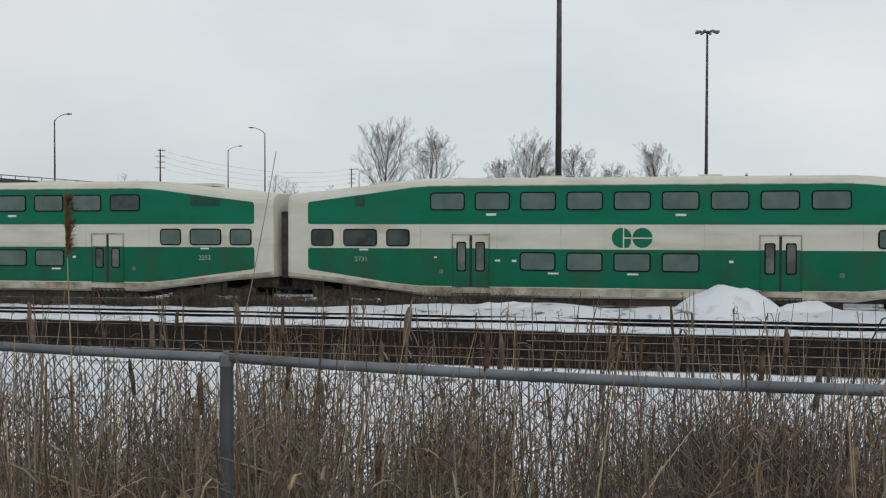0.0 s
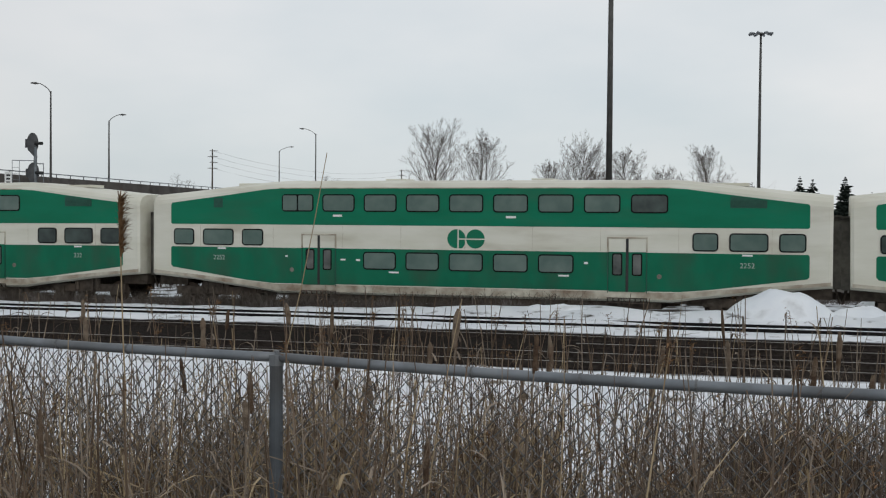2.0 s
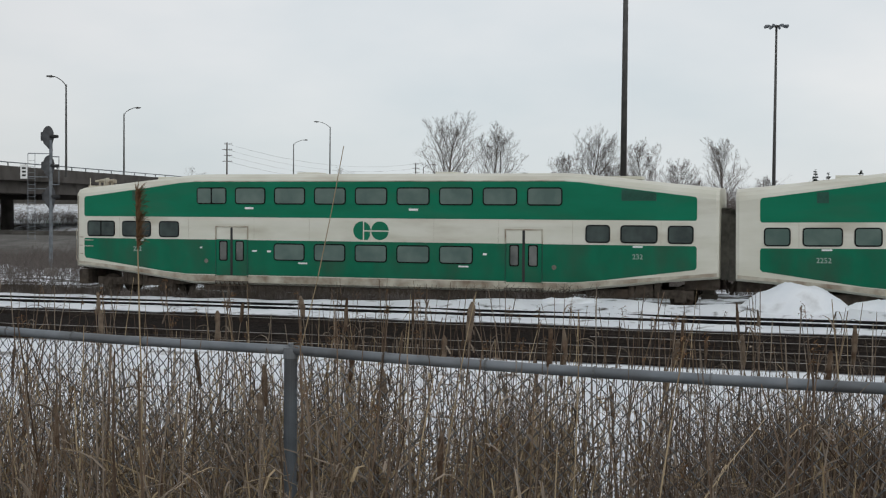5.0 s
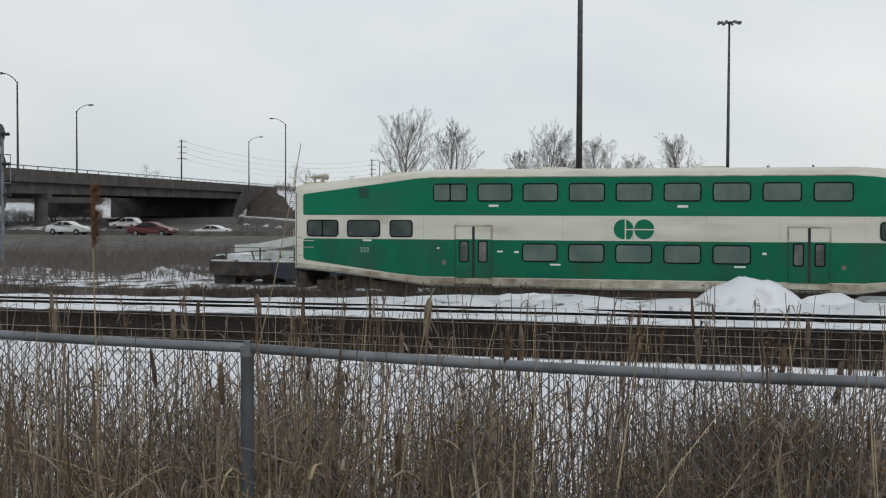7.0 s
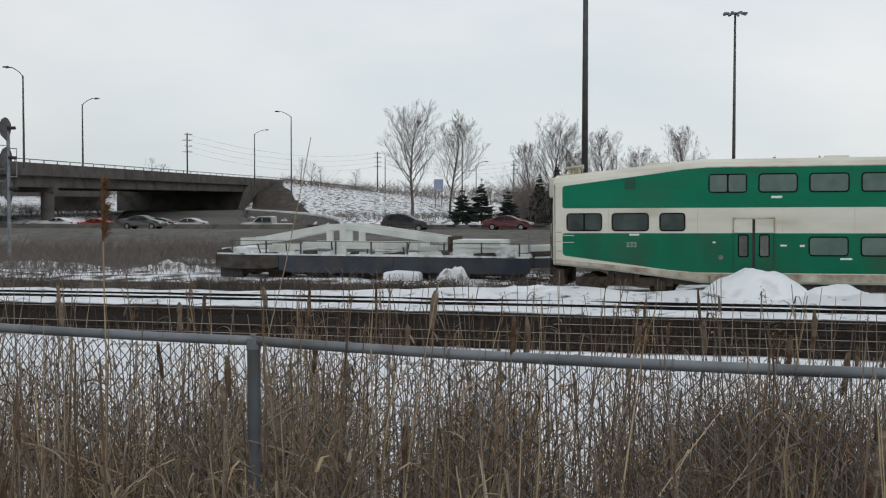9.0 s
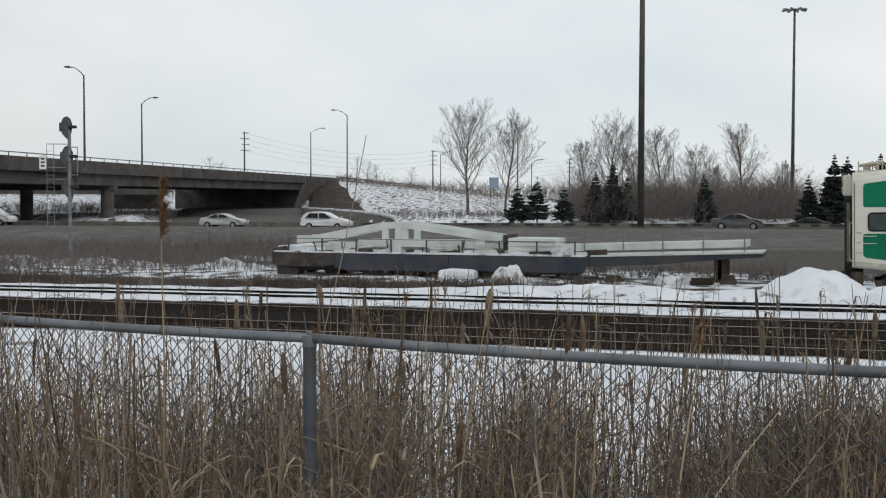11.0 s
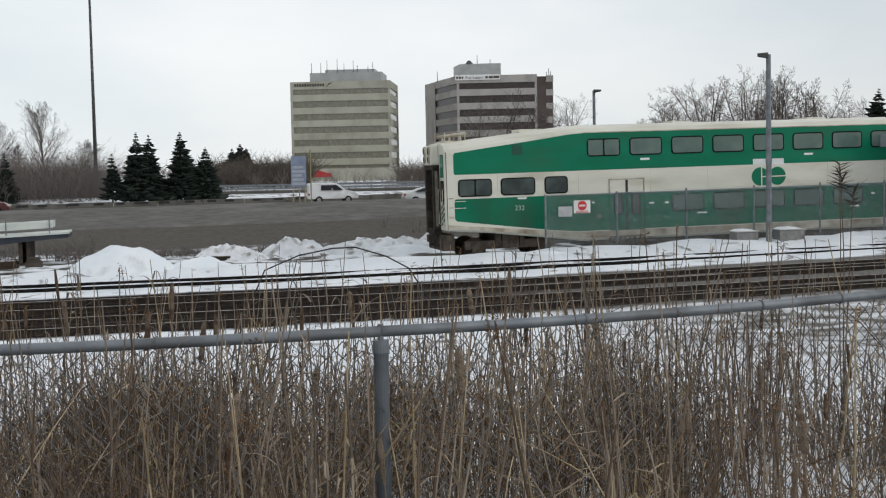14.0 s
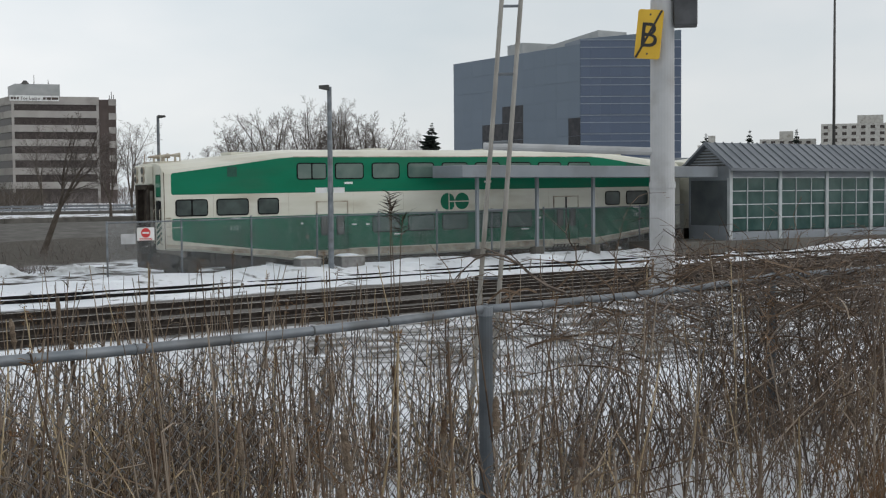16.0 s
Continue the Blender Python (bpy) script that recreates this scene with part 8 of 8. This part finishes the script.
for i, (az, r, h, n) in enumerate(((44.0, 8.2, 0.9, 2), (47.5, 6.6, 0.85, 2), (53.5, 7.4, 1.0, 3), (55.5, 7.8, 1.15, 5), (57.3, 8.0, 1.25, 6), (59.5, 8.2, 1.3, 8), (58.0, 6.8, 1.0, 4), (61.5, 8.8, 1.35, 10), (64.0, 9.0, 1.4, 11), (66.5, 9.2, 1.45, 12), (70.0, 9.6, 1.5, 11), (62.0, 7.0, 1.1, 5), (66.0, 7.2, 1.2, 6), (69.0, 7.4, 1.3, 7), (38.0, 7.4, 0.8, 5), (19.0, 6.6, 0.75, 6), (15.5, 6.2, 0.75, 6), (73.5, 7.8, 1.3, 9))):
    shrub(az, r, h, 200 + i, n, "tangled leafless shrub against the fence", 0.006, "brown_weed" if i % 2 else "weed")


M["dark_leaf"] = random_tone("shrivelled_dark_leaf", (0.030, 0.022, 0.016), (0.075, 0.055, 0.040), 0.9, True)


def dry_weed():
    """A tall dead weed whose top carries dark narrow leaves."""
    rng = random.Random(300)
    p = polar(46.75, 9.0)
    p.z = ground_z(p.x, p.y) - 0.03
    c = thing("dry_weed", "tall dead weed with dark shrivelled leaves behind the fence", "weed", Matrix.Translation(p))
    leaf = bmesh.new()
    u = Vector((math.cos(radians(45.5)), -math.sin(radians(45.5)), 0))
    for k in range(3):
        bm = bmesh.new()
        q, w = stem(bm, (1.90, 1.86, 1.74)[k], 0.006, (u.x * (0.035 * k - 0.03), u.y * (0.035 * k - 0.03)), rng, 7)
        part("stem", bm, M["brown_weed"], c)
        for i in range(17):
            b = q - w * (0.005 + 0.010 * i)
            sg = 1 if i % 2 else -1
            way = u * sg * rng.uniform(0.5, 1.1) + Vector((rng.gauss(0, 0.2), rng.gauss(0, 0.2), rng.uniform(0.25, 0.8)))
            blade(leaf, b, rng.uniform(0.05, 0.12), rng.uniform(0.012, 0.022), way, rng.uniform(0.1, 0.8), rng, 3)
    me = bpy.data.meshes.new("foliage")
    leaf.to_mesh(me)
    leaf.free()
    me.materials.append(M["dark_leaf"])
    o = new("foliage", me)
    o.parent = c
    tagged(o, kind="stuff")


dry_weed()
shrub(30.5, 9.5, 1.1, 301, 2, "thin arching bare bramble stems", 0.006)


def brambles():
    """Arching stems and dead leaves that drape over the fence rail."""
    rng = random.Random(404)
    grey, brown, leaf = bmesh.new(), bmesh.new(), bmesh.new()
    line = [polar(az, r) for az, r in POSTS[4:]]
    for k in range(1350):
        t = 3 * rng.random() ** 0.95 if k < 1230 else rng.gauss(0.98, 0.10)
        if t < 0.9 and rng.random() < 0.55 * (1 - t) + 0.25:
            continue
        i = min(2, int(t))
        p = line[i].lerp(line[i + 1], t - i) + Vector((rng.gauss(0, 0.35), rng.gauss(0, 0.35), 0))
        p.z = ground_z(p.x, p.y)
        p.z += 0.0 if rng.random() < (0.24 if t < 0.8 else 0.48) else rng.uniform(0.75, 1.2)
        a = rng.uniform(0, 2 * math.pi)
        low = p.z > 2.2
        w = Vector((math.cos(a), math.sin(a), 0.35 if low else rng.uniform(1.6, 3.2))).normalized()
        ln = rng.uniform(0.5, 1.1) if low else rng.uniform(1.1, 1.7)
        rad = rng.uniform(0.0030, 0.0075) if rng.random() < 0.9 else rng.uniform(0.007, 0.011)
        bm = brown if noise.noise((p.x * 0.8, p.y * 0.8, 3)) + rng.gauss(0, 0.2) > 0.12 else grey
        q = p
        for j in range(8):
            e = q + w * ln / 8
            ring_between(bm, q, e, rad * (1 - 0.08 * j), rad * (0.92 - 0.08 * j), 3, False)
            q = e
            lid = ground_z(q.x, q.y) + 1.35
            w = (w + Vector((rng.gauss(0, 0.26), rng.gauss(0, 0.26), rng.gauss(0, 0.18) - 0.06 - (0.35 if q.z > lid else 0)))).normalized()
            if rng.random() < 0.55:
                b = rng.uniform(0, 2 * math.pi)
                v = (w + Vector((math.cos(b), math.sin(b), rng.uniform(-0.5, 0.6)))).normalized()
                f = q + v * rng.uniform(0.06, 0.26)
                ring_between(bm, q, f, rad * 0.5, rad * 0.3, 3, False)
                if rng.random() < 0.4:
                    tuft(leaf, f, rng.uniform(0.02, 0.05), 5, rng)
    stuff("bramble_tangle", grey, M["weed"], "grey leafless bramble stems draped over the fence rail", "brambles")
    stuff("bramble_tangle", brown, M["brown_weed"], "brown leafless bramble stems draped over the fence rail", "brambles")
    stuff("bramble_leaves", leaf, M["rust_weed"], "curled dead leaves caught in the brambles", "brambles")


brambles()

bm = bmesh.new()
arch = [polar(a, 9.0, z) for a, z in ((19.0, 1.5), (19.6, 2.3), (20.74, 2.70), (22.3, 2.80), (23.85, 2.845), (24.88, 2.85), (26.3, 2.78), (27.33, 2.69), (28.3, 2.45), (28.9, 1.5))]
tube(bm, arch, 0.0058, 6)
tagged(part("arched_stem", bm, M["black"]), "long black bramble stem arching over behind the fence", "bramble")

# ---- white mast with its sign, and the guyed ladder ----
c = thing("sign_mast", "thick off-white steel mast with a yellow sign", "mast", Matrix.Translation(polar(58.62, 20.6, ground_z(*polar(58.62, 20.6).xy))) @ pose(0, 0, 0, 0, 0, -58.5))
g = ground_z(*polar(58.4, 20.6).xy)
bm = bmesh.new()
ring_between(bm, (0, 0, -0.2), (0, 0, 3.42 - g), 0.205, 0.20, 24)
ring_between(bm, (0, 0, 3.42 - g), (0, 0, 9.5), 0.195, 0.185, 24)
part("mast", bm, M["pole_white"], c, smooth=False)
bm = bmesh.new()
ring_between(bm, (0, 0, 3.41 - g), (0, 0, 3.5 - g), 0.215, 0.215, 24)
part("collar", bm, M["pole_white"], c)
bm = bmesh.new()
ring_between(bm, (0, 0, 0), (0, 0, 0.18), 0.55, 0.52, 20)
part("footing", bm, M["concrete_light"], c)
inv = c.matrix_basis.inverted()
bm = bmesh.new()
ring_between(bm, inv @ polar(50.55, 20.9, 4.136), inv @ polar(58.32, 20.55, 4.005), 0.062, 0.066, 10)
part("side_arm", bm, M["pole_white"], c, "long pale horizontal arm")
bm = bmesh.new()
box(bm, 0.18, 0.55, -0.2, 0.2, 6.0 - g, 6.6 - g)
part("lamp_box", bm, M["signal_grey"], c, bevel=0.02)
bm = bmesh.new()
tm = pose(-0.21, -0.27, 5.86 - g, 0, 6, -18)
slab(bm, rounded(-0.21, 0.21, -0.39, 0.39, 0.04), -0.012, 0.012, tm)
sign = part("sign_board", bm, M["yellow"], c, "yellow sign with a struck-out letter B")
cu = bpy.data.curves.new("letter", "FONT")
cu.body, cu.size, cu.extrude, cu.align_x, cu.offset = "B", 0.56, 0.003, "CENTER", 0.0
tmp = bpy.data.objects.new("letter", cu)
me = bpy.data.meshes.new_from_object(tmp)
bpy.data.objects.remove(tmp)
me.materials.clear()
me.materials.append(M["black"])
o = new("letter", me)
o.parent = sign
o.matrix_basis = tm @ pose(0, -0.016, -0.2, 90, 0, 0)
bm = bmesh.new()
slab(bm, [(-0.20, -0.38), (-0.165, -0.38), (0.20, 0.38), (0.165, 0.38)], -0.022, -0.0125, tm)
part("strike_bar", bm, M["black"], sign)
bm = bmesh.new()
for z in (-0.31, 0.31):
    ring_between(bm, tm @ Vector((0, -0.02, z)), tm @ Vector((0, -0.01, z)), 0.016, 0.016, 8)
part("bolt", bm, M["signal_grey"], sign)

M["guard_tube"] = surface("weathered_pale_tube", (0.27, 0.26, 0.235), (0.36, 0.345, 0.315), 4, 0.6, dirt=(0.2, 0.18, 0.15), dirt_scale=3, bump=0.1)
c = thing("guyed_ladder", "pale leaning ladder-like pair of guard tubes behind the fence", "ladder")
R_L = 8.6
ends = []
for az0, az1 in ((50.55, 51.78), (51.43, 52.65)):
    lo = polar(az0 - 0.75, R_L, 0.9)
    hi = polar(az1 + 0.25, R_L + 0.2, EYE + R_L * math.tan(radians(11.5)))
    ends.append((lo, hi))
    bm = bmesh.new()
    ring_between(bm, lo, hi, 0.018, 0.016, 10)
    part("tube", bm, M["guard_tube"], c)
for k in range(1, 9):
    t = k / 9
    a, b = ends[0][0].lerp(ends[0][1], t), ends[1][0].lerp(ends[1][1], t)
    bm = bmesh.new()
    ring_between(bm, a, b, 0.010, 0.010, 6)
    part("rung", bm, M["galvanised"], c)


# ---- vehicles on the highway ----
CAR_SHAPES = {
    # roof line (x from the tail, z), glass line, length
    "sedan": (4.7, [(0.05, 0.32), (0, 0.62), (0.05, 0.92), (0.22, 1.02), (0.75, 1.07), (1.25, 1.30), (1.75, 1.42), (2.25, 1.45), (2.7, 1.40), (3.15, 1.20), (3.55, 1.01), (4.2, 0.90), (4.55, 0.77), (4.7, 0.58), (4.66, 0.32)], [(0.95, 1.06), (1.70, 1.36), (2.62, 1.36), (3.30, 1.04)]),
    "suv": (4.7, [(0.06, 0.38), (0, 0.75), (0.04, 1.02), (0.30, 1.38), (0.62, 1.60), (1.2, 1.68), (1.9, 1.68), (2.45, 1.60), (3.0, 1.34), (3.45, 1.10), (4.15, 0.99), (4.55, 0.85), (4.7, 0.62), (4.66, 0.38)], [(0.55, 1.12), (0.92, 1.54), (2.38, 1.54), (3.18, 1.10)]),
    "minivan": (5.0, [(0.05, 0.34), (0, 0.7), (0.04, 1.1), (0.22, 1.52), (0.55, 1.70), (1.4, 1.74), (2.4, 1.72), (3.0, 1.60), (3.6, 1.30), (4.1, 1.06), (4.6, 0.93), (4.9, 0.76), (5.0, 0.55), (4.96, 0.34)], [(0.38, 1.1), (0.60, 1.56), (2.80, 1.58), (3.75, 1.08)]),
    "cargo_van": (4.6, [(0, 0.4), (0, 1.75), (0.12, 1.86), (2.6, 1.86), (3.45, 1.22), (4.4, 0.98), (4.6, 0.75), (4.6, 0.4)], [(1.15, 1.2), (1.18, 1.66), (2.55, 1.68), (3.2, 1.2)]),
    "pickup": (5.6, [(0, 0.5), (0, 1.05), (1.85, 1.05), (1.9, 1.75), (2.15, 1.82), (3.55, 1.80), (4.2, 1.22), (5.45, 1.08), (5.6, 0.85), (5.6, 0.5)], [(2.02, 1.2), (2.1, 1.70), (3.45, 1.70), (3.98, 1.2)]),
}
PAINT = {
    "white": surface("white_car_paint", (0.70, 0.71, 0.72), (0.76, 0.77, 0.78), 2, 0.3, bump=0, dirt=(0.5, 0.49, 0.47)),
    "silver": surface("silver_car_paint", (0.42, 0.43, 0.43), (0.50, 0.51, 0.51), 2, 0.3, 0.3, bump=0, dirt=(0.34, 0.33, 0.31)),
    "black": surface("black_car_paint", (0.018, 0.018, 0.02), (0.03, 0.03, 0.032), 2, 0.3, bump=0, dirt=(0.06, 0.058, 0.055)),
    "grey": surface("dark_grey_car_paint", (0.06, 0.062, 0.066), (0.085, 0.087, 0.09), 2, 0.3, bump=0, dirt=(0.1, 0.097, 0.09)),
    "bright_red": surface("bright_red_car_paint", (0.42, 0.03, 0.02), (0.50, 0.05, 0.03), 2, 0.3, bump=0, dirt=(0.25, 0.06, 0.04)),
    "red": surface("red_car_paint", (0.088, 0.014, 0.016), (0.115, 0.020, 0.022), 2, 0.3, bump=0, dirt=(0.09, 0.035, 0.03)),
}
M["car_glass"] = glazing("dark_car_glass", (0.010, 0.012, 0.014), 0.1, (0.03, 0.034, 0.038), 0.2)
M["tyre"] = surface("tyre_rubber", (0.018, 0.018, 0.018), (0.03, 0.03, 0.03), 8, 0.9, bump=0.1)
M["rim"] = surface("alloy_rim", (0.30, 0.30, 0.31), (0.40, 0.40, 0.41), 5, 0.4, 0.6, bump=0)
M["tail_lens"] = surface("red_tail_lens", (0.25, 0.01, 0.012), (0.32, 0.02, 0.02), 5, 0.3, bump=0)


def vehicle(shape, colour):
    """A road vehicle facing +x with its middle at the origin, wheels on z = 0."""
    length, line, glass = CAR_SHAPES[shape]
    c = thing(shape, {"white": "white", "silver": "silver", "black": "black", "grey": "dark grey", "red": "dark red", "bright_red": "bright red"}[colour] + " " + shape.replace("_", " ") + " driving along the highway", "car", group="traffic")
    m = Matrix.Translation((-length / 2, 0, 0))
    bm = bmesh.new()
    slab(bm, line, -0.80, 0.80, m)
    for v in bm.verts:
        if v.co.z > 1.0:
            v.co.y *= 0.80
    body = part("body", bm, PAINT[colour], c, bevel=0.06)
    for sg in (-1, 1):
        bm = bmesh.new()
        vs = [m @ Vector((x, sg * (0.815 if z < 1.25 else 0.668), z)) for x, z in glass]
        vi = [v - Vector((0, sg * 0.05, 0)) for v in vs]
        a, b = [bm.verts.new(v) for v in vs], [bm.verts.new(v) for v in vi]
        bm.faces.new(a)
        bm.faces.new(b[::-1])
        for k in range(4):
            bm.faces.new((a[k], b[k], b[(k + 1) % 4], a[(k + 1) % 4]))
        win = part("side_window", bm, M["car_glass"], c)
        bm = bmesh.new()
        xp = (glass[0][0] + glass[3][0]) / 2
        box(bm, xp - 0.035 - length / 2, xp + 0.035 - length / 2, min(sg * 0.66, sg * 0.83), max(sg * 0.66, sg * 0.83), 1.03, 1.62 if length > 4.69 and shape != "sedan" else 1.38)
        part("pillar", bm, PAINT[colour], win)
        bm = bmesh.new()
        box(bm, 0.02 - length / 2 - 0.04, 0.12 - length / 2, min(sg * 0.55, sg * 0.81), max(sg * 0.55, sg * 0.81), 0.75, 0.92)
        part("tail_light", bm, M["tail_lens"], c)
        bm = bmesh.new()
        box(bm, length / 2 - 0.16, length / 2 + 0.02, min(sg * 0.5, sg * 0.8), max(sg * 0.5, sg * 0.8), 0.66, 0.80)
        part("headlight", bm, M["white"], c)
    for x in (0.95 - length / 2, length / 2 - 0.95):
        for sg in (-1, 1):
            bm = bmesh.new()
            ring_between(bm, (x, sg * 0.62, 0.33), (x, sg * 0.84, 0.33), 0.33, 0.33, 18)
            tyre = part("wheel", bm, M["tyre"], c)
            bm = bmesh.new()
            ring_between(bm, (x, sg * 0.80, 0.33), (x, sg * 0.855, 0.33), 0.21, 0.19, 12)
            part("rim", bm, M["rim"], tyre)
    return c


# shape, colour, lane distance, time, place along the road at that time, speed
TRAFFIC = [
    ("sedan", "white", 116, 7.5, -56.0, 33.9), ("suv", "white", 165, 7.0, -94.2, -38.7), ("sedan", "red", 110, 7.4, -43.9, 40.0), ("sedan", "white", 134, 7.0, -65.3, -32), ("sedan", "silver", 114, 6.0, -64.8, 31.0),
    ("suv", "white", 165, 7.8, -89.5, -38.2), ("suv", "black", 113, 8.2, -57.3, 27.4), ("sedan", "red", 117, 7.8, -63.4, 30.8), ("sedan", "grey", 115, 9.4, -53.5, 27.2),
    ("sedan", "silver", 134, 9.0, -69.0, -30), ("minivan", "red", 112, 13.2, -37.6, 28.5),
    ("cargo_van", "white", 115, 13.2, -12.4, 35.2), ("sedan", "silver", 105, 13.2, -8.4, 39.0), ("sedan", "silver", 110, 13.2, 3.0, 28.2), ("suv", "white", 106, 13.2, 15.3, 28.0),
    ("sedan", "white", 130, 12.5, 2.4, -27.2), ("suv", "white", 130, 12.5, -32.3, -27), ("sedan", "white", 134, 12.5, -36.5, -27), ("sedan", "black", 130, 12.5, -45.0, -27),
    ("sedan", "red", 104, 15.2, 17.6, 33.6),
    ("sedan", "bright_red", 130, 8.0, -52.5, -26.5), ("sedan", "white", 134, 8.0, -59.6, -27), ("sedan", "grey", 130, 8.0, -48.0, -27), ("sedan", "black", 134, 8.0, -46.0, -27), ("pickup", "silver", 124, 9.5, -67.6, -26),
]
VEHICLES = []


def lane_place(s, d):
    x, y = d * SN + s * CS, d * CS - s * SN
    return x, y, (0.505 if d < 119 else -0.075) + 0.005 * max(-70, min(70, s)) if d < 140 else -0.13


for shape, colour, d, t0, s0, v in TRAFFIC:
    c = vehicle(shape, colour)
    turn = -BEAR if v > 0 else 180 - BEAR
    rows = [(0.0, pose(*lane_place(s0 + v * (0.0 - t0), d), 0, 0, turn)), (16.0, pose(*lane_place(s0 + v * (16.0 - t0), d), 0, 0, turn))]
    mid = [(t, pose(*lane_place(s0 + v * (t - t0), d), 0, 0, turn)) for t in (4.0, 8.0, 12.0)]
    c.matrix_basis = rows[0][1]
    VEHICLES.append((c, [rows[0]] + mid + [rows[1]]))


def motions():
    """All that moves: the coaches roll to a slow stop, their wheels turn."""
    times = [0.5 * k for k in range(33)]
    for i, (c, wheels) in enumerate(COACHES):
        walk(c, [(t, coach_pose(tail_place(t) + 25.9 * i)) for t in times])
        for w in wheels:
            x, y, z = w.matrix_basis.translation
            walk(w, [(k / 30, pose(x, y, z, 0, math.degrees((tail_place(k / 30) - tail_place(0)) / 0.42), 0)) for k in range(481)])
    for c, moved in VEHICLES:
        walk(c, moved)
    # the tall reeds bend over a little as the wind rises
    for c in SWAYING:
        rest = c.matrix_basis.copy()
        walk(c, [(t, rest @ pose(0, 0, 0, 0, a, 0)) for t, a in ((0.0, -0.1), (3.5, 0.0), (6.0, 0.35), (7.5, 0.5), (10.0, 1.1), (12.5, 0.45), (16.0, 0.4))])


motions()
